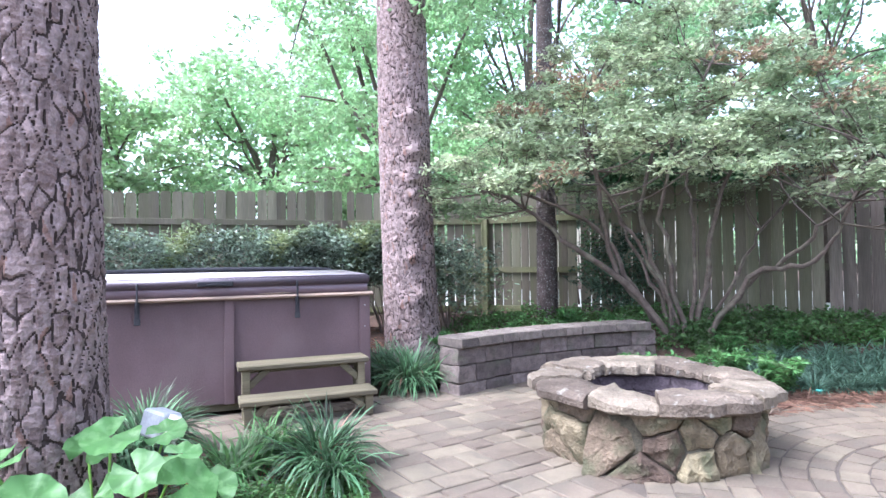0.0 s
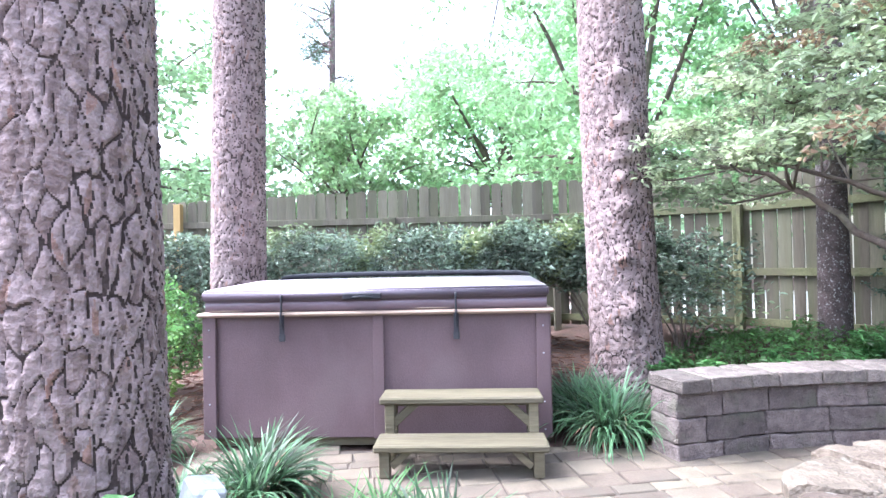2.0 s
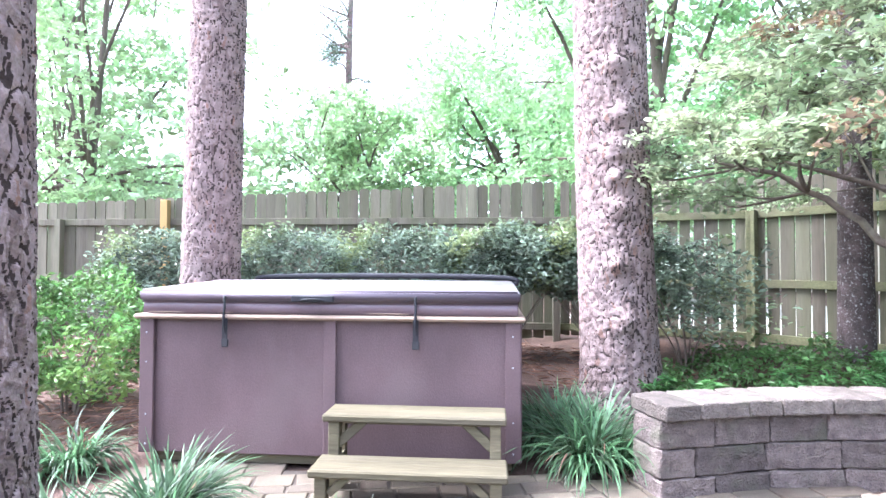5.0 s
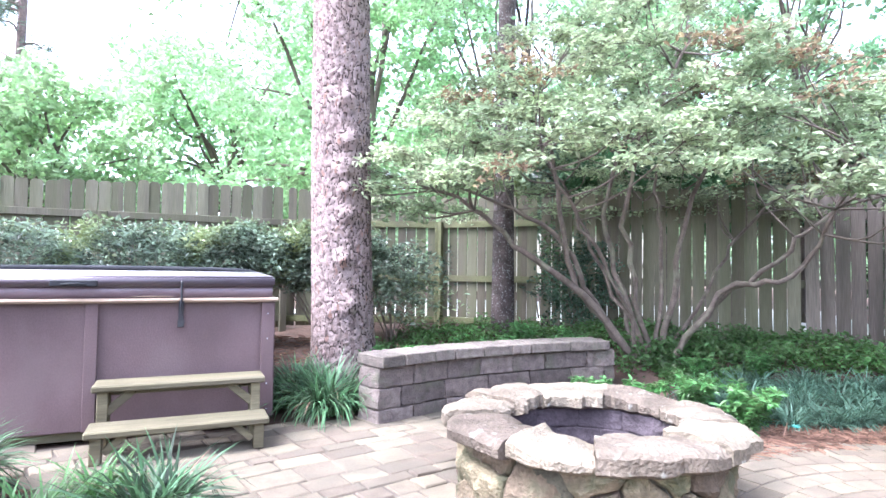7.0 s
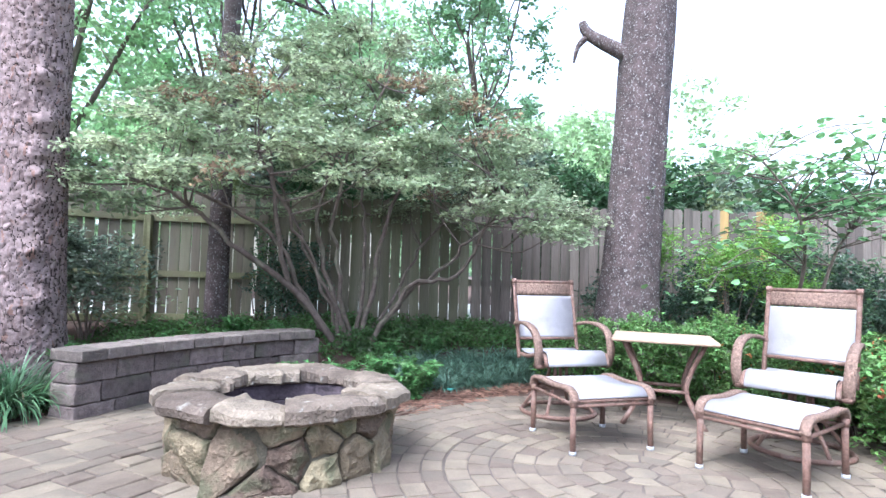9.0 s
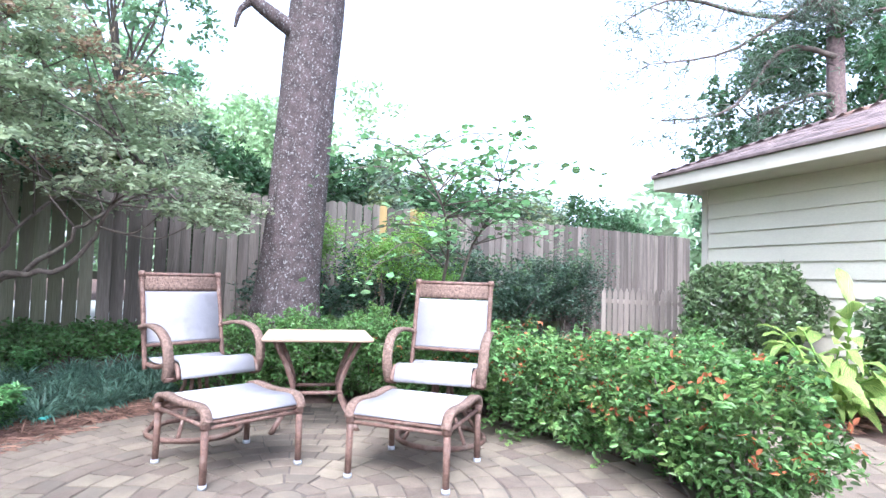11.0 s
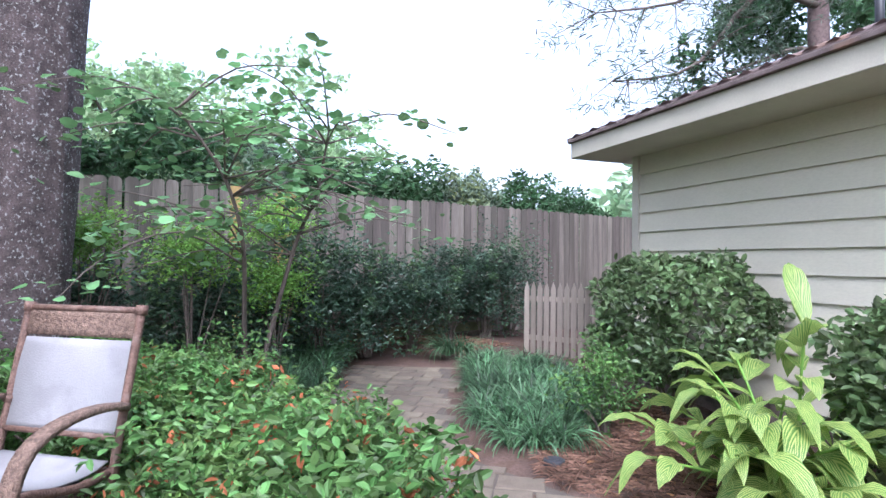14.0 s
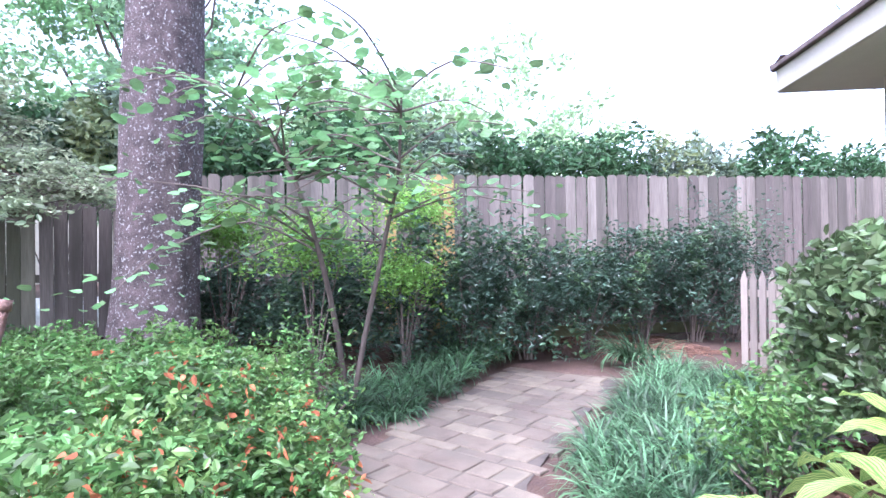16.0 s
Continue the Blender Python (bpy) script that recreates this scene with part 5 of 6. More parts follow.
def shrub(name, centre, size, count, leaf, mat, label, category="shrub", stems=9, seed=0, hollow=0.55, extra=None, group="", aspect=0.45, up=0.3, lumpy=0.16, whorl=0, lift=0.0, power=3.0):
    """A bush: stems from the ground and a leafy shell with an uneven outline."""
    r = np.random.default_rng(seed)
    x, y, z0 = centre
    sx, sy, h = size
    s = thing(name, pose(x, y, z0), label, category, group)
    low = max(0.1 * h, lift)
    n = count if not whorl else count // whorl
    d = r.normal(size=(n, 3))
    d /= np.linalg.norm(d, axis=1, keepdims=True)
    sq = (np.abs(d) ** power).sum(1) ** (1 / power)
    d = d / sq[:, None]
    rad = (hollow + (1 - hollow) * r.uniform(0, 1, n) ** 0.5) * (1 + lumpy * lumps(seed, d * 1.0, 30, 4.5))
    p = d * rad[:, None] * np.array([sx, sy, (h - low) / 2]) + [0, 0, (h + low) / 2]
    p[:, 2] = np.maximum(p[:, 2], 0.03)
    if whorl:
        p = np.repeat(p, whorl, 0) + r.normal(size=(n * whorl, 3)) * 0.012
    ends = p[r.integers(0, len(p), stems)] * [0.85, 0.85, 0.85]
    paths = [(curve([(e[0] * 0.15, e[1] * 0.15, -0.05), (e[0] * 0.35, e[1] * 0.35, e[2] * 0.4), e], 8), np.linspace(0.014, 0.004, 8)) for e in ends]
    tagged(tubes("branching", paths, BARK_SMOOTH, s, 5), kind="stuff")
    piece("foliage", mesh_of("foliage", *leaves(p, leaf, aspect, up), mat), s)
    if extra is not None:
        em, en, es = extra
        q = p[r.integers(0, len(p), en)]
        q = q[q[:, 2] > h * 0.35]
        q = np.repeat(q, 4, 0) + r.normal(size=(len(q) * 4, 3)) * 0.015
        tagged(piece("spent_bloom_mass", mesh_of("spent_bloom_mass", *leaves(q + [0, 0, 0.02], es, 0.5, 0.2, droop=0.6), em), s), kind="stuff")
    return s

# ---- placing ----
fences()
house()
hot_tub()
tub_steps()
retaining_wall()
fire_pit()
patio_chair(pose(5.27, 2.06, 0, 0, 0, -35), "brown rattan swivel chair with white mesh sling beside the big tree")
patio_chair(pose(5.46, 0.34, 0, 0, 0, -97), "brown rattan swivel chair with white mesh sling against the azaleas")
ottoman(pose(4.67, 1.51, 0, 0, 0, -35), "rattan ottoman with white mesh sling before its chair")
ottoman(pose(4.79, 0.42, 0, 0, 0, -104), "rattan ottoman with white mesh sling, set square to its chair")
side_table(pose(5.63, 1.31, 0, 0, 0, 19))


def pine(x, y, r0, r1, height, seed, label, lean=(0, 0), cells=0.11, seg=150, rows=330, knobs=(), fine=4.2):
    t = thing("pine_tree", pose(x, y, float(ground(x, y))), label, "tree", "pines in the garden")
    pine_trunk("trunk", t, r0, r1, height, seed, lean, cells, seg, rows, knobs=knobs, fine=fine)
    r = np.random.default_rng(seed)
    a, hz = r.uniform(0, 6.28, 16), r.uniform(0.86, 1.0, 16) * height
    top = np.array([lean[0] * height, lean[1] * height, 0])
    ends = np.c_[2.6 * np.cos(a), 2.6 * np.sin(a), hz + 0.8] + top
    tagged(tubes("branching", limb_paths(top + [0, 0, height * 0.9], ends, r1 * 0.4, 0.02, 0.05, 7, seed), BARK_FAR, t, 6), kind="stuff")
    crown("crown", ends, 1.1, 5000, 0.2, NEEDLE, t, 0.08, 0.2, seed)


pine(-0.295, 3.074, 0.335, 0.27, 12, 21, "large pine trunk with thick plated bark near the path", (-0.004, 0.0), 0.064, 320, 560, fine=2.9)
pine(2.69, 6.2, 0.31, 0.23, 13, 22, "pine trunk with knotty plated bark beside the hot tub", (-0.022, 0.0), 0.056, 190, 430, knobs=((-1.6, 2.9, 0.09), (-1.7, 2.2, 0.1), (-1.6, 1.75, 0.08), (-1.75, 1.3, 0.08), (-1.6, 0.85, 0.09), (-1.5, 2.5, 0.1), (-1.65, 2.0, 0.07)))
pine(-1.12, 6.72, 0.275, 0.21, 14, 23, "tall pine trunk with grey plated bark behind the hot tub", (0.006, 0.0), 0.052, 140, 360)


def oak():
    """The dark lichened tree behind the chairs, with one broken limb."""
    x, y = 7.66, 2.41
    t = thing("oak_tree", pose(x, y, float(ground(x, y))), "dark trunk spotted with white lichen behind the patio chairs", "tree")
    rows, seg = 160, 72
    z = np.linspace(0, 1, rows) ** 1.2 * 9
    a = np.linspace(0, 2 * np.pi, seg, endpoint=False)
    A, Z = np.meshgrid(a, z)
    R = 0.345 - 0.012 * Z + 0.2 * np.exp(-Z / 0.4) * (1 + 0.35 * np.sin(A * 4 + 1))
    R = R + 0.008 * lumps(9, np.stack([np.cos(A) * 9, np.sin(A) * 9, Z * 2.2], -1).reshape(-1, 3), 40, 1.0).reshape(R.shape)
    v = np.stack([R * np.cos(A), R * np.sin(A) - 0.067 * Z, Z - 0.1], -1).reshape(-1, 3)
    i, j = np.meshgrid(np.arange(rows - 1), np.arange(seg), indexing="ij")
    k = (j + 1) % seg
    piece("trunk", mesh_of("trunk", v, np.stack([i * seg + j, i * seg + k, (i + 1) * seg + k, (i + 1) * seg + j], -1).reshape(-1, 4), BARK_GREY, smooth=True), t)
    tubes("broken_limb", [(curve([(-0.12, -0.1, 3.7), (-0.28, 0.18, 3.88), (-0.36, 0.36, 4.02), (-0.37, 0.42, 4.16)], 10), np.linspace(0.1, 0.05, 10)), (curve([(-0.35, 0.33, 4.0), (-0.4, 0.46, 3.86), (-0.42, 0.5, 3.66)], 7), np.linspace(0.05, 0.015, 7))], BARK_GREY, t, 9, "short broken limb stub")
    r = np.random.default_rng(3)
    ends = np.c_[r.uniform(-2.2, 3.4, 14), r.uniform(-3, 3, 14), r.uniform(8.5, 11, 14)]
    tagged(tubes("branching", limb_paths((0.0, -0.62, 8.6), ends, 0.12, 0.02, 0.05, 8, 5), BARK_GREY, t, 6), kind="stuff")
    crown("crown", ends, 1.0, 9000, 0.12, TREELEAF, t, 0.5, 0.3, 5)


oak()


def back_tree():
    """The straight tree in the fence corner, with hanging leafy branches."""
    x, y = 4.98, 6.92
    t = thing("young_oak", pose(x, y, float(ground(x, y))), "slim straight tree with pale base before the fence", "tree")
    tubes("trunk", [(curve([(0, 0, -0.1), (0.0, 0, 0.5), (0.01, 0, 2.5), (0.06, 0.0, 5.5), (0.2, 0, 10)], 24), np.r_[0.2, 0.165, np.linspace(0.158, 0.09, 22)])], BARK_GREY, t, 18)
    r = np.random.default_rng(12)
    n = 34
    a, q = r.uniform(0, 6.28, n), r.uniform(0.8, 3.4, n)
    ends = np.c_[q * np.cos(a) - 0.3, q * np.sin(a) + 1.0, r.uniform(3.4, 8.5, n)]
    tagged(tubes("branching", [p for e, h in zip(ends, r.uniform(4.5, 8.5, n)) for p in limb_paths((0.06, 0, h), [e], 0.045, 0.008, 0.12, 9, int(h * 100))], BARK_GREY, t, 6), kind="stuff")
    crown("crown", ends, 0.75, 26000, 0.085, TREELEAF, t, 0.5, 0.35, 13)


back_tree()


def spreading_shrub():
    """The large many-stemmed shrub: bare leaning stems below flat, layered sprays of pale leaves."""
    x, y = 5.75, 5.1
    z = float(ground(x, y))
    s = thing("spreading_shrub", pose(x, y, z), "wide many-stemmed shrub with pale variegated leaves and bare lower stems", "shrub")
    r = np.random.default_rng(31)
    d, w = np.array([0.61, 0.79]), np.array([0.79, -0.61])

    def at(side, fore, h):
        return np.r_[w * side + d * fore, h - z]

    # main stems, each through (across, away, height)
    main = [
        (0.046, [(-0.05, 0, 0.1), (-0.5, -0.1, 0.62), (-0.85, -0.2, 1.2), (-1.0, -0.3, 2.2), (-1.2, -0.5, 3.0)]),
        (0.036, [(-0.12, 0.1, 0.1), (-0.62, 0.0, 0.85), (-0.95, -0.1, 1.5), (-1.6, -0.4, 1.85), (-2.3, -0.7, 2.15)]),
        (0.04, [(-0.1, -0.1, 0.1), (-0.75, -0.35, 0.95), (-1.35, -0.6, 1.35), (-1.75, -0.8, 1.75), (-2.5, -1.0, 2.05)]),
        (0.034, [(0.0, 0.1, 0.1), (-0.3, 0.2, 1.0), (-0.45, 0.2, 1.9), (-0.2, 0.1, 2.8), (0.1, 0.0, 3.5)]),
        (0.03, [(-0.02, -0.1, 0.1), (-0.15, -0.3, 0.9), (-0.3, -0.5, 1.7), (-0.1, -0.8, 2.6), (0.25, -0.9, 3.3)]),
        (0.035, [(0.1, 0.1, 0.1), (0.3, 0.2, 1.1), (0.45, 0.3, 1.9), (0.75, 0.2, 2.6), (1.0, 0.1, 3.1)]),
        (0.03, [(0.12, -0.05, 0.1), (0.5, -0.3, 0.75), (1.0, -0.6, 1.2), (1.35, -0.7, 1.6), (1.95, -0.9, 2.0)]),
        (0.03, [(0.15, -0.1, 0.1), (0.6, -0.5, 0.95), (1.05, -0.9, 1.1), (1.3, -1.0, 1.5), (1.5, -1.2, 2.1)]),
        (0.026, [(0.05, 0.05, 0.1), (0.15, 0.3, 1.3), (0.1, 0.5, 2.1), (0.3, 0.6, 3.1)]),
        (0.026, [(-0.1, 0.05, 0.1), (-0.4, 0.4, 1.0), (-0.85, 0.7, 2.0), (-1.3, 0.7, 2.7)]),
        (0.022, [(0.1, 0.1, 0.1), (0.7, 0.4, 1.1), (1.2, 0.4, 1.8), (1.9, 0.2, 2.3)]),
        (0.022, [(-0.08, -0.12, 0.1), (-0.35, -0.5, 0.9), (-0.75, -0.9, 1.6), (-1.1, -1.2, 2.3)]),
    ]
    nodes = []
    for rad, line in main:
        pts = curve([at(*q) for q in line], 18)
        pts[2:-1] += r.normal(size=(15, 3)) * 0.022
        tubes("stem", [(pts, np.linspace(rad * 1.1, 0.012, 18))], BARK_SMOOTH, s, 10)
        nodes += list(pts[8:])
    nodes = np.array(nodes)
    # flat sprays in tiers under a low dome
    spots, tries = [], 0
    while len(spots) < 150 and tries < 6000:
        tries += 1
        f, g = r.uniform(-1, 1), r.uniform(-1, 1)
        rr = math.hypot(f, g)
        if rr > 1:
            continue
        top = 4.0 - 2.05 * rr**1.7 - 0.25 * max(0, f)
        low = 2.45 - 0.6 * rr
        h = low + (top - low) * r.uniform(0, 1) ** 0.7
        side = f * (2.95 if f < 0 else 2.5)
        p = at(side, g * 1.6 - 0.45, h)
        if all(np.linalg.norm((p - q) * [1, 1, 2.0]) > 0.5 for q in spots):
            spots.append(p)
    for side, fore, h in ((-2.5, -0.5, 1.8), (-2.85, -0.8, 1.95), (-2.2, -0.8, 1.75), (-1.8, -1.0, 1.95), (1.6, -1.6, 1.6), (1.95, -1.4, 1.55), (2.2, -1.2, 1.65), (1.2, -1.7, 1.75), (2.4, -0.9, 1.8), (2.3, -0.5, 2.05)):
        spots.append(at(side, fore, h))
    paths, leaf, dry = [], [], []
    for p in spots:
        under = nodes[nodes[:, 2] < p[2] + 0.05]
        o = under[np.argmin(np.linalg.norm((under - p) * [1, 1, 0.6], axis=1))]
        way = np.r_[(p - o)[:2], 0] + np.r_[p[:2], 0] * 0.25
        way = way / (np.linalg.norm(way) + 1e-9)
        body = curve([o, o * 0.5 + p * 0.5 + r.normal(size=3) * 0.06 - [0, 0, 0.05], p], 8)
        paths.append((body, np.linspace(0.012, 0.005, 8)))
        size = r.uniform(0.32, 0.6)
        side = np.array([-way[1], way[0], 0])
        brown = r.uniform() < 0.13
        for k in range(9):
            an = r.normal() * 0.9
            ln = size * r.uniform(0.5, 1.15)
            e = p + (way * math.cos(an) + side * math.sin(an)) * ln + [0, 0, r.normal() * 0.06 - 0.16 * ln * ln / size + 0.05]
            twig = curve([p, (p + e) / 2 + [0, 0, 0.04], e], 6)
            paths.append((twig, np.linspace(0.005, 0.0015, 6)))
            n = int(42 * ln / 0.45)
            t = r.uniform(0.1, 1.05, n)
            q = np.stack([np.interp(t, np.linspace(0, 1, 6), twig[:, i]) for i in range(3)], -1)
            q += r.normal(size=(n, 3)) * [0.055, 0.055, 0.022]
            (dry if brown and k < 5 else leaf).append(q)
    tagged(tubes("branching", paths, BARK_SMOOTH, s, 5), kind="stuff")
    piece("foliage", mesh_of("foliage", *leaves(np.concatenate(leaf), 0.062, 0.5, 0.62), SHRUBLEAF), s)
    piece("dry_foliage", mesh_of("dry_foliage", *leaves(np.concatenate(dry), 0.055, 0.5, 0.4), SHRUBDEAD), s, None, "tan dry leaves")


spreading_shrub()


def redbud():
    """A young two-stemmed tree with round, thin leaves."""
    x, y = 8.3, 0.72
    z = float(ground(x, y))
    t = thing("redbud_tree", pose(x, y, z), "young redbud with two thin stems and round light-green leaves", "tree")
    r = np.random.default_rng(41)
    paths, spots = [], []
    stems = [curve([(0.02, 0.02, -0.05), (-0.16, -0.02, 0.8), (-0.54, -0.17, 1.62), (-0.75, -0.1, 2.2), (-0.95, 0.15, 2.7)], 16), curve([(0.0, -0.03, -0.05), (0.02, -0.14, 0.6), (0.04, -0.38, 1.65), (-0.1, -0.6, 2.1), (-0.25, -0.75, 2.7)], 16)]
    stems = [q * [1, 1, 0.88] for q in stems]
    for st in stems:
        paths.append((st, np.linspace(0.027, 0.008, 16)))
        for k in range(24):
            o = st[r.integers(7, 16)]
            a = r.uniform(0, 6.28)
            ln = r.uniform(0.5, 1.5)
            e = o + np.array([ln * math.cos(a) * 0.75 - 0.2, ln * math.sin(a), r.uniform(-0.25, 0.4)])
            p = curve([o, o * 0.5 + e * 0.5 + [0, 0, 0.14], e], 9)
            paths.append((p, np.linspace(0.009, 0.003, 9)))
            for q in p[2:]:
                for _ in range(3):
                    spots.append(q + r.normal(size=3) * [0.09, 0.09, 0.05])
    low = curve([(-0.35, -0.1, 1.25), (-0.8, 0.2, 1.5), (-1.3, 0.42, 1.3), (-1.6, 0.52, 1.02)], 10)
    paths.append((low, np.linspace(0.01, 0.003, 10)))
    for q in low[3:]:
        for _ in range(9):
            spots.append(q + r.normal(size=3) * [0.2, 0.2, 0.12])
    for q in paths[:1]:
        tubes("stem", [(q[0], q[1])], BARK_FAR, t, 8)
    tagged(tubes("branching", paths[1:], BARK_FAR, t, 7), kind="stuff")
    n = len(spots)
    a = np.linspace(0, 2 * np.pi, 9, endpoint=False)
    prof = np.c_[0.5 + 0.5 * np.cos(a), 0.5 * np.sin(a) * (1 + 0.12 * np.cos(a))]
    vs, fs = [], []
    for i, q in enumerate(spots):
        s = r.uniform(0.05, 0.105)
        m = np.array(Euler((r.normal() * 0.3, r.normal() * 0.3 + 0.2, r.uniform(0, 6.28))).to_matrix())
        loc = np.c_[prof * s, -0.12 * s * np.abs(prof[:, 1]) * 2]
        vs.append(loc @ m.T + q)
        fs.append(np.array([[k, k + 1, 8 - (k + 1), 8 - k] for k in range(0, 3)]) + i * 9)
    piece("leaves", mesh_of("leaves", np.concatenate(vs), np.concatenate(fs), REDBUD), t)


redbud()

# azaleas round the patio's far edge
k = 0
for x, y, sx, h in ((4.5, -1.3, 0.36, 0.78), (4.95, -1.1, 0.4, 0.78), (5.42, -0.86, 0.42, 0.74), (5.86, -0.62, 0.38, 0.62), (5.75, -0.38, 0.42, 0.72), (6.3, -0.5, 0.4, 0.58), (6.3, 0.02, 0.46, 0.72), (6.75, 0.0, 0.38, 0.6), (6.55, 0.55, 0.48, 0.76), (7.05, 0.6, 0.4, 0.68), (6.7, 1.15, 0.5, 0.76), (7.15, 1.4, 0.4, 0.7), (6.65, 1.8, 0.48, 0.76), (6.45, 2.42, 0.42, 0.72)):
    shrub("azalea", (x, y, float(ground(x, y))), (sx, sx, h), 6600, 0.045, AZALEA, "leafy green azalea with spent orange blooms" if y < 0.6 else "leafy green azalea bush behind the patio chairs", stems=12, seed=50 + k, extra=(BLOOM, 80, 0.044) if y < 0.6 else None, group="azaleas", aspect=0.5, up=0.45, whorl=5, lumpy=0.17)
    k += 1
shrub("dark_conifer", (5.75, 6.35, float(ground(5.75, 6.35))), (0.55, 0.4, 1.25), 5000, 0.05, DARKSHRUB, "soft dark green shrub in the fence corner", seed=72, lumpy=0.3)
shrub("azalea", (-1.85, 5.75, float(ground(-1.85, 5.75))), (0.75, 0.7, 1.18), 9000, 0.055, AZALEA, "rounded yellow-green azalea beside the hot tub", seed=71, group="azaleas", whorl=5)
# clipped hedge behind the tub
for i, (x, y, sx, h) in enumerate(((-2.2, 7.75, 0.8, 1.35), (-0.75, 7.7, 0.85, 1.38), (0.6, 7.6, 0.8, 1.4), (1.75, 7.6, 0.75, 1.42), (2.75, 7.45, 0.7, 1.45), (3.55, 7.2, 0.5, 1.2))):
    shrub("hedge_shrub", (x, y, float(ground(x, y))), (sx, 0.5, h), 9000 if i < 5 else 3200, 0.066, HEDGE, "glossy dark green clipped hedge shrub along the fence", seed=80 + i, group="hedge along the back fence", lumpy=0.14 if i < 5 else 0.32, lift=(0.3, 0.3, 0.3, 0.75, 0.75, 0.45)[i], up=0.5)
# dark shrubs before the side fence
for i, (s, off, sx, h, mat, leaf) in enumerate(((6.7, 0.75, 0.6, 0.95, DARKSHRUB, 0.055), (7.7, 0.9, 0.55, 1.1, DARKSHRUB, 0.055), (8.5, 0.9, 0.62, 1.35, DARKSHRUB, 0.055), (9.2, 0.95, 0.55, 1.45, DARKSHRUB, 0.055), (9.9, 0.85, 0.55, 1.3, DARKSHRUB, 0.055), (10.7, 0.65, 0.5, 1.15, DARKSHRUB, 0.05), (11.4, 0.6, 0.5, 1.3, DARKSHRUB, 0.05), (12.1, 0.6, 0.45, 1.4, DARKSHRUB, 0.05), (12.65, 0.55, 0.4, 1.65, DARKSHRUB, 0.04))):
    c = POST_2 + DIR_B * s + NOR_B * off
    shrub("fence_shrub", (c[0], c[1], float(ground(*c))), (sx, 0.46, h), 4200, leaf * 1.25, mat, "dark glossy evergreen shrub along the side fence", seed=100 + i, group="shrubs along the side fence", lumpy=0.36, up=0.5, lift=(0.15, 0.15, 0.12, 0.12, 0.15, 0.35, 0.4, 0.35, 0.3)[i], stems=14)
for i, (x, y, h, s) in enumerate(((8.6, 1.42, 1.58, 0.42), (9.75, 1.1, 1.9, 0.42), (9.3, 0.9, 1.25, 0.35), (8.3, 2.3, 1.6, 0.35))):
    shrub("nandina", (x, y, float(ground(x, y))), (s, s, h), 2600, 0.046, NANDINA, "feathery bright green nandina among dark shrubs", seed=120 + i, group="nandinas", lumpy=0.35, up=0.5, hollow=0.15, lift=h - 0.55)
shrub("rounded_bush", (8.66, -2.97, 0.0), (0.8, 0.74, 1.42), 7600, 0.072, BUSHLEAF, "clipped rounded evergreen bush against the house", "bush", 22, 131, 0.72, group="bushes by the house", lumpy=0.1, lift=0.34, power=2.2, aspect=0.6)
shrub("rounded_bush", (6.72, -3.75, 0.0), (0.5, 0.5, 1.15), 4000, 0.078, BUSHLEAF, "clipped rounded evergreen bush beside the striped ginger", "bush", 10, 132, 0.65, group="bushes by the house", lumpy=0.12, power=2.3, aspect=0.6)
shrub("small_nandina", (8.0, -2.25, 0.0), (0.26, 0.26, 0.72), 1500, 0.045, AZALEA, "small feathery nandina at the foot of the bush", seed=133, lumpy=0.3, hollow=0.2)
for i, (x, y) in enumerate(((7.5, 0.35), (7.75, 0.75))):
    shrub("wispy_shrub", (x, y, float(ground(x, y))), (0.34, 0.34, 0.85), 700, 0.045, AZALEA, "sparse wispy shrub with pale leaves", seed=140 + i, lumpy=0.4, hollow=0.1, stems=14)


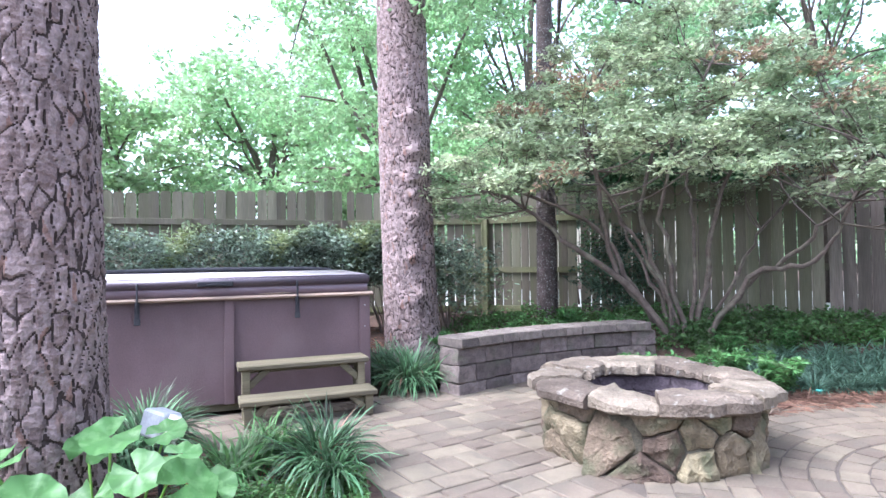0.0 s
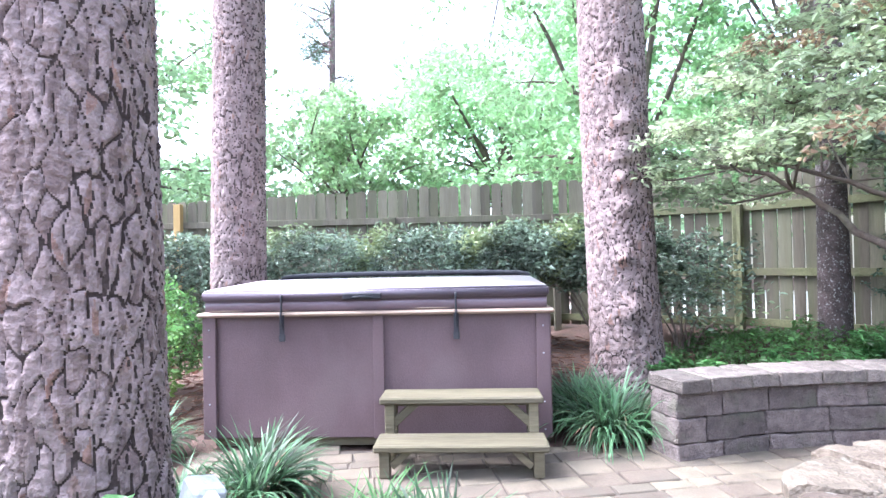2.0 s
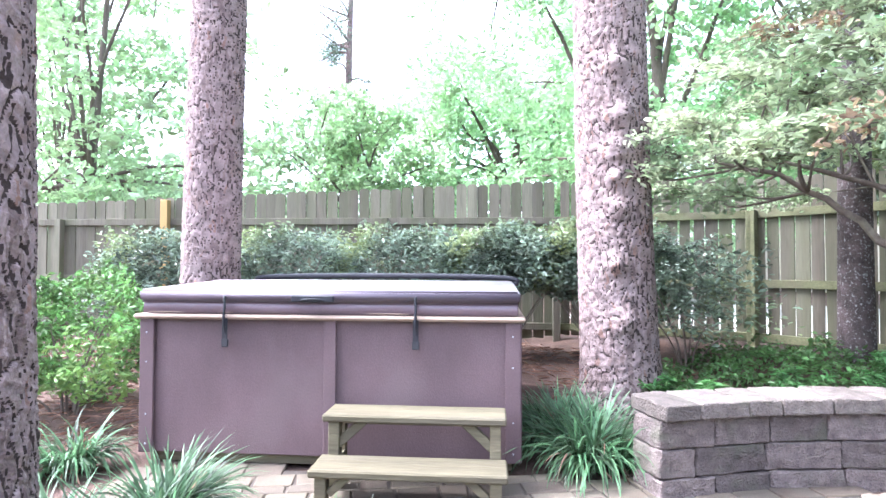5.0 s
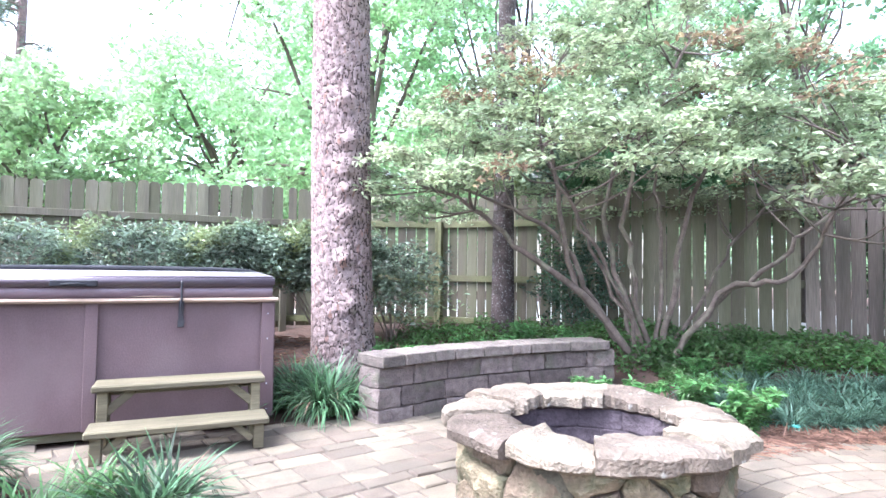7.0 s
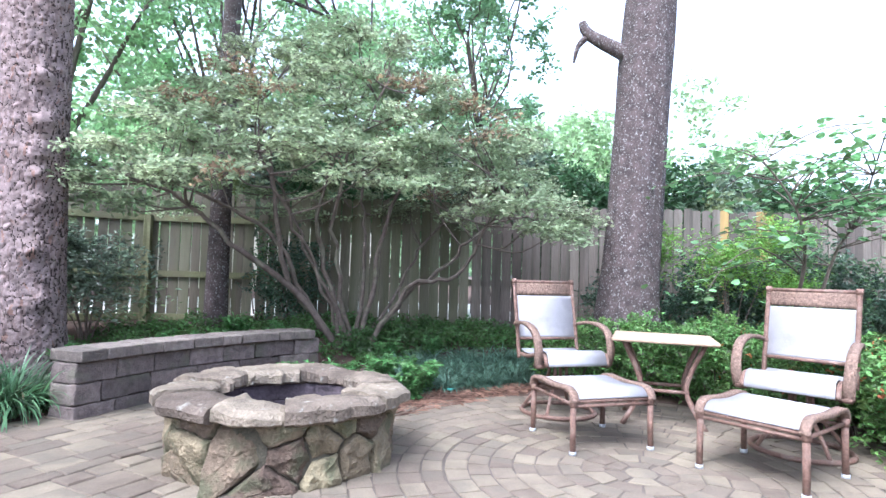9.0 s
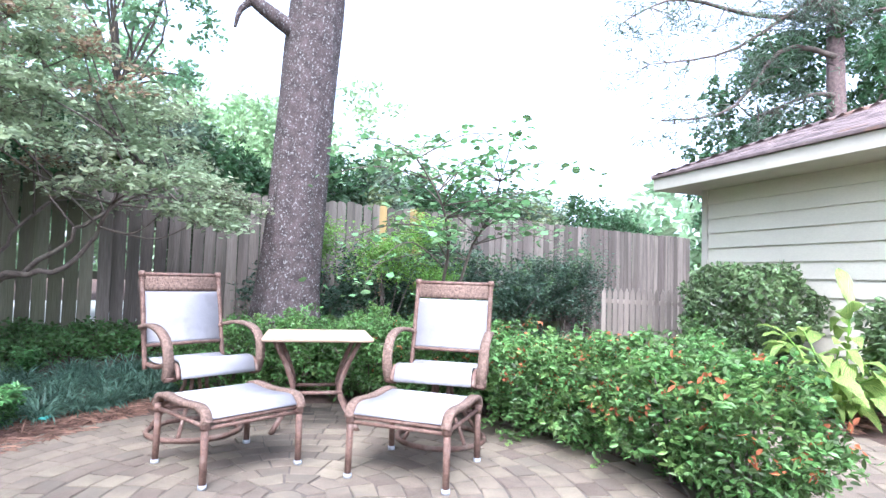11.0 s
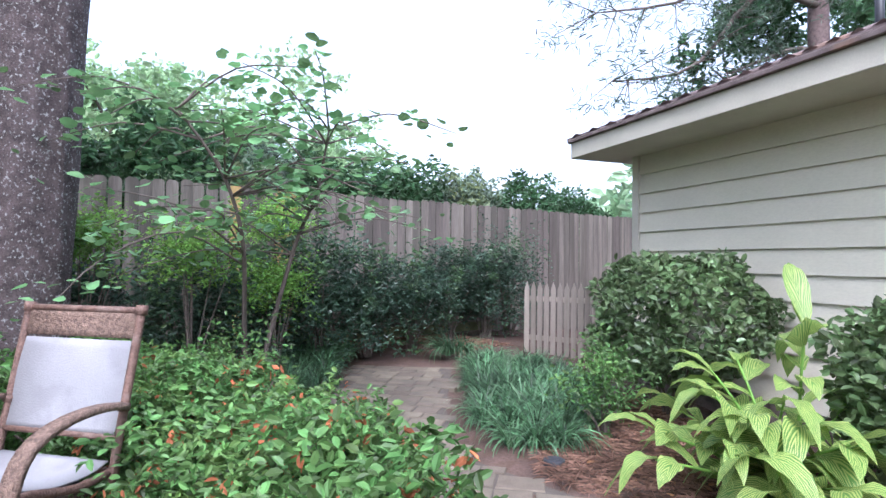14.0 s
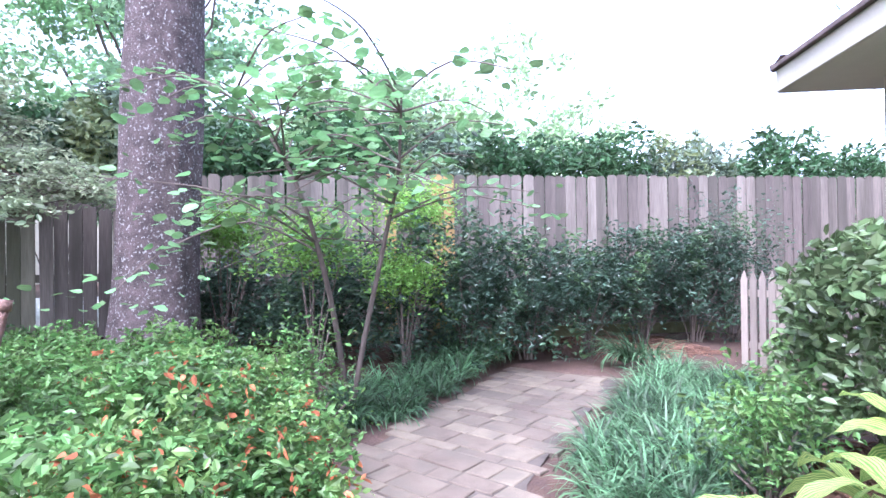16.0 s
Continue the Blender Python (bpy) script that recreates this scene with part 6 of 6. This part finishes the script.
def ginger(x, y):
    g = thing("shell_ginger", pose(x, y, -0.02), "shell ginger with broad yellow-striped green leaves", "plant")
    r = np.random.default_rng(61)
    # canes: heading, reach, height, leaves
    canes = [(200, 0.05, 1.02, 11), (150, 0.55, 0.42, 8), (178, 0.5, 0.3, 8), (130, 0.45, 0.55, 8), (215, 0.4, 0.45, 8), (165, 0.3, 0.62, 8), (240, 0.45, 0.5, 7), (100, 0.35, 0.6, 8), (60, 0.3, 0.7, 7), (285, 0.35, 0.65, 7), (20, 0.25, 0.75, 7), (190, 0.2, 0.5, 7), (145, 0.7, 0.25, 7), (80, 0.6, 0.35, 8), (105, 0.65, 0.28, 8), (60, 0.5, 0.4, 7), (120, 0.55, 0.4, 8)]
    for turn, reach, h, count in canes:
        a = radians(turn)
        lean = np.array([math.cos(a), math.sin(a), 0])
        b = np.r_[r.normal(size=2) * 0.06, 0] + lean * 0.05
        cane = curve([b, b + lean * reach * 0.35 + [0, 0, h * 0.6], b + lean * reach + [0, 0, h]], 14)
        tubes("cane", [(cane, np.linspace(0.013, 0.006, 14))], NANDINA, g, 6)
        for i in range(count):
            f = 0.3 + 0.7 * i / (count - 1)
            o = np.array([np.interp(f, np.linspace(0, 1, 14), cane[:, c]) for c in range(3)])
            an = a + (1 if i % 2 else -1) * r.uniform(0.35, 1.5) * (1.35 - f * 0.7) + (math.pi / 2 * (i % 4) if h > 0.9 else 0)
            ln, wd = r.uniform(0.33, 0.46), r.uniform(0.1, 0.13)
            up = i >= count - 3 and h > 0.9
            rise = 1.15 - 0.25 * (count - 1 - i) if up else r.uniform(0.3, 0.8)
            fall = 0.45 if up else r.uniform(0.5, 0.95)
            s = np.linspace(0, 1, 11)
            way = np.array([math.cos(an), math.sin(an), 0])
            mid = o + way * (ln * s * (1 - 0.15 * s) * (0.6 if up else 0.95))[:, None] + np.c_[0 * s, 0 * s, ln * (rise * s - fall * s**2)]
            half = wd * np.sin(np.pi * np.clip(s, 0.03, 1) ** 0.8) ** 0.85 * 0.5 + 0.0015
            side = np.array([-way[1], way[0], 0.0])
            roll = r.normal() * 0.35
            keel = half * r.uniform(0.15, 0.35)
            ripple = 0.006 * np.sin(s * 19 + r.uniform(0, 6))
            lf = mid - side * half[:, None] + np.c_[0 * s, 0 * s, keel - half * roll + ripple]
            rt = mid + side * half[:, None] + np.c_[0 * s, 0 * s, keel + half * roll - ripple]
            v = np.concatenate([lf, mid, rt])
            j = np.arange(10)
            q = np.concatenate([np.stack([j, j + 11, j + 12, j + 1], -1), np.stack([j + 11, j + 22, j + 23, j + 12], -1)])
            me = mesh_of("leaf", v, q, GINGER, smooth=True)
            uv = me.uv_layers.new(name="UVMap")
            idx = np.zeros(len(me.loops), np.int32)
            me.loops.foreach_get("vertex_index", idx)
            across = np.abs(idx // 11 - 1)
            uv.data.foreach_set("uv", np.c_[(idx % 11) / 10 * 0.9 - across * 0.75 + i * 0.7, across * 0.5 + i].ravel().astype(np.float32))
            piece("leaf", me, g)


ginger(6.88, -2.98)


def leopard_plant():
    g = thing("leopard_plant", pose(0.13, 2.42, 0.02), "leopard plant with large round glossy green leaves", "plant")
    r = np.random.default_rng(66)
    spots = [(-0.55, -0.15, 0.33, 0.13), (-0.38, 0.12, 0.42, 0.14), (-0.2, -0.12, 0.35, 0.13), (0.0, 0.2, 0.47, 0.13), (0.12, 0.0, 0.36, 0.12), (0.27, 0.12, 0.38, 0.09), (0.3, -0.12, 0.33, 0.14), (0.02, -0.25, 0.28, 0.13), (-0.35, -0.32, 0.25, 0.14), (0.14, -0.3, 0.2, 0.1), (-0.7, 0.1, 0.35, 0.13), (-0.1, 0.3, 0.4, 0.11), (0.2, 0.28, 0.44, 0.1), (-0.25, 0.0, 0.2, 0.13), (0.1, -0.15, 0.14, 0.12), (-0.05, 0.08, 0.24, 0.13), (0.4, 0.05, 0.24, 0.11), (-0.15, -0.4, 0.18, 0.13)]
    for x, y, z, rad in spots:
        n, m = 22, 5
        a = np.linspace(0.3, 2 * np.pi - 0.3, n)
        q = np.linspace(0.05, 1, m)
        A, Q = np.meshgrid(a, q)
        rad = rad * 0.86
        R = rad * Q * (1 + 0.06 * np.cos(A * 2) + 0.02 * np.sin(A * 9))
        zz = 0.05 * rad * 10 * Q**2 * 0.25 * rad / 0.13 + 0.011 * np.sin(A * 7) * Q**2 + 0.16 * rad * Q**2 - 0.02 * Q
        loc = np.stack([R * np.cos(A), R * np.sin(A), zz], -1).reshape(-1, 3)
        tilt = np.array((Euler((r.normal() * 0.22 + 0.42, r.normal() * 0.25, 0)).to_matrix() @ Euler((0, 0, r.uniform(0, 6.28))).to_matrix()))
        i, j = np.meshgrid(np.arange(m - 1), np.arange(n - 1), indexing="ij")
        f = np.stack([i * n + j, i * n + j + 1, (i + 1) * n + j + 1, (i + 1) * n + j], -1).reshape(-1, 4)
        z *= 0.93
        lf = piece("leaf", mesh_of("leaf", loc @ tilt.T + [x, y, z], f, LEOPARD, smooth=True), g)
        tubes("stalk", [(curve([(x * 0.4, y * 0.4, 0), (x * 0.75, y * 0.75, z * 0.6), (x, y, z - 0.005)], 7), 0.006)], NANDINA, lf, 5)


leopard_plant()


def garden_lamp():
    g = thing("garden_spotlight", pose(0.29, 2.93, 0.03), "small grey cast-metal garden spotlight on a stake", "lamp")
    tubes("stake", [([(0, 0, -0.05), (0, 0, 0.3)], [0.012, 0.012])], PLASTIC, g)
    box_turn = pose(0, 0, 0, -12, 8, -48)
    boxpart("housing", (0, 0, 0.38), (0.14, 0.12, 0.125), METAL, g, "grey metal housing", 0.012, box_turn)
    boxpart("lens", (0.045, -0.05, 0.372), (0.125, 0.055, 0.115), LENSGLASS, g, "frosted glass lens", 0.016, box_turn)
    tubes("knob", [([(0.05, -0.04, 0.31), (0.06, -0.05, 0.28)], [0.012, 0.01])], LENSGLASS, g)


garden_lamp()

# liriope clumps
for i, (x, y, s, n, mat) in enumerate(((0.12, 3.75, 0.46, 620, BLADE), (-0.12, 3.5, 0.38, 360, BLADE), (1.12, 3.12, 0.42, 560, BLADE), (0.62, 3.2, 0.34, 300, BLADE_LIGHT), (0.85, 3.5, 0.34, 240, BLADE_LIGHT), (0.45, 2.95, 0.26, 200, BLADE_LIGHT), (2.22, 4.95, 0.5, 800, BLADE), (2.15, 5.35, 0.46, 600, BLADE), (2.02, 5.75, 0.36, 260, BLADE), (-0.9, 4.6, 0.38, 260, BLADE), (-1.2, 4.3, 0.38, 260, BLADE))):
    grass_clump(x, y, s, n, mat, 150 + i, "light green liriope tuft at the patio edge" if mat is BLADE_LIGHT else "dark green liriope clump with arching blades", 0.0 if y < 5 else None)
field_of("liriope_bed", [(7.5, -1.55), (8.3, -1.3), (10.6, -1.16), (11.0, -1.4), (10.3, -2.2), (8.9, -2.35), (7.85, -2.15)], 11500, 0.36, 0.013, BLADE, "bed of arching green liriope beside the path", "grass", lean=1.5, seed=5)
field_of("liriope_border", [(7.5, 0.25), (8.2, 0.22), (10.6, 0.45), (10.8, 0.95), (9.0, 0.95), (7.8, 0.8)], 5000, 0.32, 0.013, BLADE, "strip of liriope between the path and the shrubs", "grass", lean=1.5, seed=6)
field_of("mondo_bed", [(4.95, 3.45), (5.8, 2.95), (6.6, 2.75), (7.0, 3.1), (6.4, 3.9), (5.5, 4.2), (5.0, 4.0)], 8000, 0.24, 0.01, BLADE_FIELD, "bed of fine blue-green mondo grass before the side fence", "grass", lean=1.4, seed=7)
grass_clump(11.15, -0.95, 0.5, 240, BLADE, 190, "tall liriope clump at the end of the path")


def ground_cover(name, poly, count, leaf, mat, height, label, seed):
    r = np.random.default_rng(seed)
    p = np.array(poly, float)
    q = r.uniform(p.min(0), p.max(0), (count * 3, 2))
    q = q[inside(p, q[:, 0], q[:, 1])][:count]
    h = height * (0.35 + 0.65 * smooth(0.5 + 0.5 * lumps(seed, q, 30, 6.0))) * r.uniform(0, 1, len(q)) ** 0.6
    ob = piece(name, mesh_of(name, *leaves(np.c_[q, ground(q[:, 0], q[:, 1]) + h], leaf, 0.55, 0.55), mat))
    tagged(ob, label, "ground cover", kind="stuff")


ground_cover("ground_cover", [(2.6, 5.1), (5.0, 5.2), (5.1, 4.7), (6.8, 4.8), (7.5, 4.3), (6.9, 5.4), (5.0, 7.3), (3.8, 7.6), (3.1, 6.8)], 11000, 0.055, IVY, 0.24, "low leafy ground cover under the spreading shrub", 201)
ground_cover("ground_cover", [(5.3, 4.35), (6.4, 4.0), (7.1, 3.2), (7.6, 3.6), (7.0, 4.8), (5.6, 5.2)], 6500, 0.055, IVY, 0.22, "low leafy ground cover before the side fence", 203)
ground_cover("low_ground_cover", [(0.6, 2.55), (1.2, 2.5), (1.28, 2.95), (0.9, 3.1), (0.5, 2.85)], 2600, 0.03, IVY, 0.12, "low creeping ground cover at the patio edge", 202)


def fern(x, y, size, fronds, seed, label="bright green fern with arching fronds"):
    r = np.random.default_rng(seed)
    f = thing("fern", pose(x, y, float(ground(x, y))), label, "fern", "ferns")
    ribs, spots, ways = [], [], []
    for k in range(fronds):
        a = 6.283 * k / fronds + r.normal() * 0.2
        ln = size * r.uniform(0.7, 1.1)
        d = np.array([math.cos(a), math.sin(a), 0])
        lean = r.uniform(0.15, 0.6)
        rib = curve([(0, 0, 0), d * ln * lean * 0.5 + [0, 0, ln * 0.55], d * ln * lean + [0, 0, ln * (0.95 - lean * 0.45)]], 12)
        ribs.append((rib, np.linspace(0.004, 0.0015, 12)))
        for t in np.linspace(0.15, 0.98, 20):
            q = np.array([np.interp(t, np.linspace(0, 1, 12), rib[:, i]) for i in range(3)])
            for s in (-1, 1):
                side = np.array([-d[1], d[0], 0.15]) * s
                for _ in range(2):
                    spots.append(q + side * r.uniform(0, 0.02))
                    ways.append(side * 1.6 * (1.1 - t))
    tubes("ribs", ribs, FERN, f, 4)
    v, q = leaves(np.array(spots), 0.06 * size / 0.4, 0.35, 0.7, spread=np.array(ways))
    piece("fronds", mesh_of("fronds", v, q, FERN), f)


for i, (x, y, s) in enumerate(((4.35, 3.75, 0.4), (4.65, 3.55, 0.46), (4.75, 3.2, 0.44), (4.95, 3.75, 0.38), (4.2, 4.2, 0.36), (5.1, 3.35, 0.32), (3.1, 5.6, 0.46), (3.5, 5.5, 0.4), (3.9, 5.9, 0.44), (4.4, 5.7, 0.4), (2.9, 6.0, 0.4), (4.7, 6.0, 0.42), (5.0, 5.5, 0.38), (5.6, 4.35, 0.3), (6.1, 4.1, 0.3))):
    fern(x, y, s, 10, 210 + i)


def litter(name, poly, count, mat, label, straw=True, seed=0):
    r = np.random.default_rng(seed)
    p = np.array(poly, float)
    q = r.uniform(p.min(0), p.max(0), (count * 3, 2))
    q = q[inside(p, q[:, 0], q[:, 1])][:count]
    base = np.c_[q, ground(q[:, 0], q[:, 1]) + 0.012 + r.uniform(0, 0.012, len(q))]
    v, f = leaves(base, 0.13 if straw else 0.06, 0.03 if straw else 0.55, 0.93, 0.1)
    tagged(piece(name, mesh_of(name, v, f, mat)), label, "litter", kind="stuff")


litter("pine_straw", [(7.0, -1.75), (7.6, -1.7), (9.2, -2.4), (9.4, -2.7), (7.0, -3.7), (6.3, -2.7)], 5200, STRAW, "fallen brown pine straw beside the path", seed=1)
litter("pine_straw", [(3.7, 2.95), (5.6, 2.75), (6.4, 2.6), (5.4, 3.4), (4.6, 4.3), (3.75, 4.3)], 5200, STRAW, "fallen brown pine straw at the patio edge", seed=2)
litter("pine_straw", [(-3, 1.6), (0.9, 2.2), (1.2, 3.0), (0.4, 3.9), (-3, 4.6)], 5000, STRAW, "fallen brown pine straw under the large pine", seed=3)
litter("pine_straw", [(-3.5, 5.0), (-0.7, 5.0), (-0.7, 7), (2.0, 7), (2.3, 5.6), (4.0, 6.8), (2, 8.5), (-4, 8.5)], 5000, STRAW, "fallen brown pine straw behind the hot tub", seed=4)
litter("pine_straw", [(9.5, 0.5), (11.5, 0.45), (11.5, -0.8), (11.2, -1.0), (11.9, -1.6), (12.6, -0.6), (11.4, 1.0)], 3800, STRAW, "fallen brown pine straw at the end of the path", seed=8)
litter("fallen_leaves", [(-0.5, 2.0), (1.2, 2.3), (1.2, 3.2), (0.2, 3.8), (-0.5, 3.0)], 60, DEADLEAF, "curled brown fallen leaves", False, 5)
litter("fallen_leaves", [(6.5, -2.6), (7.5, -1.9), (9.2, -2.2), (9.0, -3.0), (7.0, -3.4)], 80, DEADLEAF, "curled brown fallen leaves on mulch", False, 6)
litter("fallen_leaves", [(9.5, 0.4), (11.6, 0.6), (11.9, -0.9), (11.5, -1.0), (11.4, 0.4)], 70, DEADLEAF, "curled brown fallen leaves at the path end", False, 7)

shrub("lime_sedum", (5.03, 3.39, 0.0), (0.09, 0.09, 0.2), 900, 0.03, FERN, "small lime green tufted plant at the patio edge", "plant", 4, 145, 0.3)
shrub("lime_sedum", (4.5, 3.49, 0.0), (0.13, 0.11, 0.17), 700, 0.03, FERN, "low lime green mound behind the fire pit", "plant", 4, 146, 0.4)
scrap = boxpart("plant_tag", (5.3, 3.2, 0.02), (0.14, 0.05, 0.012), TEAL, None, "small teal plastic plant tag lying on mulch", 0.004, pose(0, 0, 0, 6, 4, 20))
tagged(scrap, category="tag")
cap = thing("sprinkler_cap", pose(7.32, -1.81, 0.0), "round dark plastic sprinkler cap set in mulch", "sprinkler")
tubes("rim", [([(0, 0, -0.05), (0, 0, 0.012), (0, 0, 0.016)], [0.07, 0.07, 0.062])], PLASTIC, cap, 20)
tubes("lid", [([(0, 0, 0.0), (0, 0, 0.02), (0, 0, 0.024)], [0.045, 0.045, 0.038])], PLASTIC, cap, 16)

# ---- beyond the fences ----
# added pale plane, no known drive: it whitens the gaps between fence boards
e0, e1 = POST_2 - DIR_B * 3.5, POST_2 + DIR_B * 6.0
paving_bed("neighbour_drive", [tuple(e0 - NOR_B * 0.5), tuple(e1 - NOR_B * 0.5), tuple(e1 - NOR_B * 7), tuple(e0 - NOR_B * 7)], 0.365, GAP_PALE, "pale plane added beyond the fence to brighten the board gaps")
for i, (s, off, h) in enumerate(((1.2, -1.7, 2.9), (2.6, -1.6, 2.6), (4.0, -1.8, 2.8), (5.3, -1.6, 3.0), (6.6, -1.8, 2.7), (8.0, -1.6, 2.9), (9.3, -1.7, 2.75), (10.6, -1.9, 2.85), (12.0, -1.7, 2.75), (13.5, -1.8, 2.8), (15.2, -1.8, 2.85), (17.0, -1.8, 2.8))):
    c = POST_2 + DIR_B * s + NOR_B * off
    shrub("tall_hedge", (c[0], c[1], float(ground(*c))), (1.05, 0.8, h + 0.1), 9000, 0.125, TREELEAF_DARK if i % 3 else HEDGE, "tall dense green hedge beyond the side fence", "hedge", 8, 230 + i, 0.6, group="hedge beyond the side fence", lumpy=0.13, lift=1.55 if i < 4 else 0.0)
far = ((2.4, 19.5, 7.7, 4.0, TREELEAF, 0.22, 0.3), (-2.4, 18.5, 5.8, 2.8, TREELEAF_PALE, 0.2, 0.2), (7.0, 21, 9.0, 4.2, TREELEAF, 0.22, 0.2), (-7.5, 13.5, 11.0, 3.8, TREELEAF_PALE, 0.2, 0.18), (-11, 17, 12.0, 4.5, TREELEAF_PALE, 0.22, 0.15), (8.5, 13, 11.0, 3.6, TREELEAF, 0.18, 0.22), (4.8, 13.2, 10.5, 2.8, TREELEAF, 0.17, 0.27), (12.5, 11.5, 8.0, 3.4, TREELEAF, 0.18, 0.25), (17.5, 9.0, 6.0, 3.0, TREELEAF_PALE, 0.2, 0.3), (22, 6.5, 6.5, 3.6, TREELEAF_PALE, 0.22, 0.3), (18.5, -9.0, 8.0, 3.0, TREELEAF_DARK, 0.2, 0.3), (21.5, -14.5, 10.0, 3.8, TREELEAF_DARK, 0.22, 0.25), (24.5, -10.5, 7.0, 3.0, TREELEAF_DARK, 0.22, 0.3))
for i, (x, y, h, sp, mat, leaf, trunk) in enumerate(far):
    broad_tree(x, y, h, sp, mat, 260 + i, "dark leafy tree behind the house" if mat is TREELEAF_DARK else ("leafy tree beyond the fence, paled with painted haze" if mat is TREELEAF_PALE else "broad green oak beyond the fence"), leaf * 0.95, 12500, trunk, 0.2 if h > 9 else 0.28)

broad_tree(10.3, 6.47, 7.4, 1.5, TREELEAF_MID, 290, "leafy green tree beyond the fence corner", 0.12, 7000, 0.08, 0.45)


def far_pine(x, y, height, r0, seed, limbs, label, low=0.45):
    z = float(ground(x, y))
    t = thing("pine_tree", pose(x, y, z), label, "tree", "far pines")
    r = np.random.default_rng(seed)
    tubes("trunk", [(curve([(0, 0, -0.2), (0.05, 0.05, height * 0.5), (0.2, 0, height)], 16), np.linspace(r0, r0 * 0.35, 16))], BARK, t, 12)
    ends, paths = [], []
    for k in range(limbs):
        h = height * r.uniform(low, 1)
        a = r.uniform(0, 6.28)
        ln = r.uniform(1.2, 3.2) * (1.25 - h / height * 0.6)
        e = np.array([ln * math.cos(a), ln * math.sin(a), h + r.uniform(-0.3, 0.7)])
        paths += limb_paths((0.1, 0, h), [e], r0 * 0.22, 0.012, 0.08, 8, seed + k)
        for f in np.linspace(0.45, 1, 5):
            ends.append(np.array([0.1, 0, h]) * (1 - f) + e * f + r.normal(size=3) * 0.2)
    tagged(tubes("branching", paths, BARK, t, 6), kind="stuff")
    crown("crown", np.array(ends), 0.5, 9000, 0.2, NEEDLE, t, 0.06, 0.2, seed, label="thin grey-green needles")
    return t


far_pine(-4.9, 26.4, 15, 0.27, 301, 26, "tall thin pine beyond the back fence", 0.3)
pt = far_pine(16.5, -8.4, 14, 0.3, 303, 18, "large pine with reddish bark behind the house", 0.55)
sweep = [((16.5, -8.4, 7.6), (14.2, -3.2, 6.0)), ((16.5, -8.4, 7.0), (14.8, -3.6, 4.9)), ((16.5, -8.4, 8.6), (13.2, -4.6, 7.2)), ((16.5, -8.4, 8.0), (14.0, -2.6, 6.9)), ((16.5, -8.4, 6.0), (15.4, -6.0, 5.2)), ((16.5, -8.4, 8.2), (14.0, -6.4, 7.4))]
sp, st = [], []
rs = np.random.default_rng(9)
for k, (o, e) in enumerate(sweep):
    o, e = np.array(o) - [16.5, -8.4, 0], np.array(e) - [16.5, -8.4, 0]
    p = limb_paths(o, [e], 0.08, 0.012, 0.06, 12, 400 + k)
    sp += p
    for q in p[0][0][4:]:
        for _ in range(4):
            w = q + rs.normal(size=3) * [0.45, 0.45, 0.3] - [0, 0, 0.2]
            sp.append((curve([q, (q + w) / 2, w], 5), np.linspace(0.012, 0.004, 5)))
            st.append(w)
tubes("sweeping_limb_mass", sp, BARK_FAR, pt, 6, "drooping lower limbs")
crown("sweeping_needles", np.array(st), 0.34, 8000, 0.17, NEEDLE, pt, 0.06, 0.2, 402, label="thin hanging needles")


def far_wood():
    """A ragged belt of distant woods that closes the view all round."""
    r = np.random.default_rng(77)
    n = 24000
    a = r.uniform(0, 2 * np.pi, n)
    d = r.uniform(36, 46, n)
    top = 5.2 + 2.2 * lumps(5, np.c_[np.cos(a), np.sin(a)] * 9, 30, 1.2)
    h = top * r.uniform(0, 1, n) ** 0.8
    p = np.c_[6 + d * np.cos(a), 2 + d * np.sin(a), h]
    tagged(piece("far_wood", mesh_of("far_wood", *leaves(p, 1.0, 0.6, 0.2), FARWOOD)), "belt of distant green woods with haze painted into the leaves", "woods", kind="stuff")


far_wood()


def neighbour_house():
    h = thing("neighbour_house", pose(16, 22, 0, 0, 0, -30), "pale neighbouring house far beyond the fence", "house")
    boxpart("wall", (0, 0, 2.4), (9, 5, 4.8), TRIM, h)
    rv = np.array([(-5, -3, 4.8), (5, -3, 4.8), (5, 3, 4.8), (-5, 3, 4.8), (-5, 0, 6.4), (5, 0, 6.4)])
    piece("roof", mesh_of("roof", rv, [np.array([[0, 1, 5, 4], [2, 3, 4, 5]]), np.array([[1, 2, 5], [3, 0, 4]])], SHINGLE), h)
    for x in (-2.6, 0, 2.6):
        boxpart("window", (x, -2.51, 3.2), (1.0, 0.06, 1.2), LENSGLASS, h)


neighbour_house()

# ---- paving ----
patio()
garden_path()
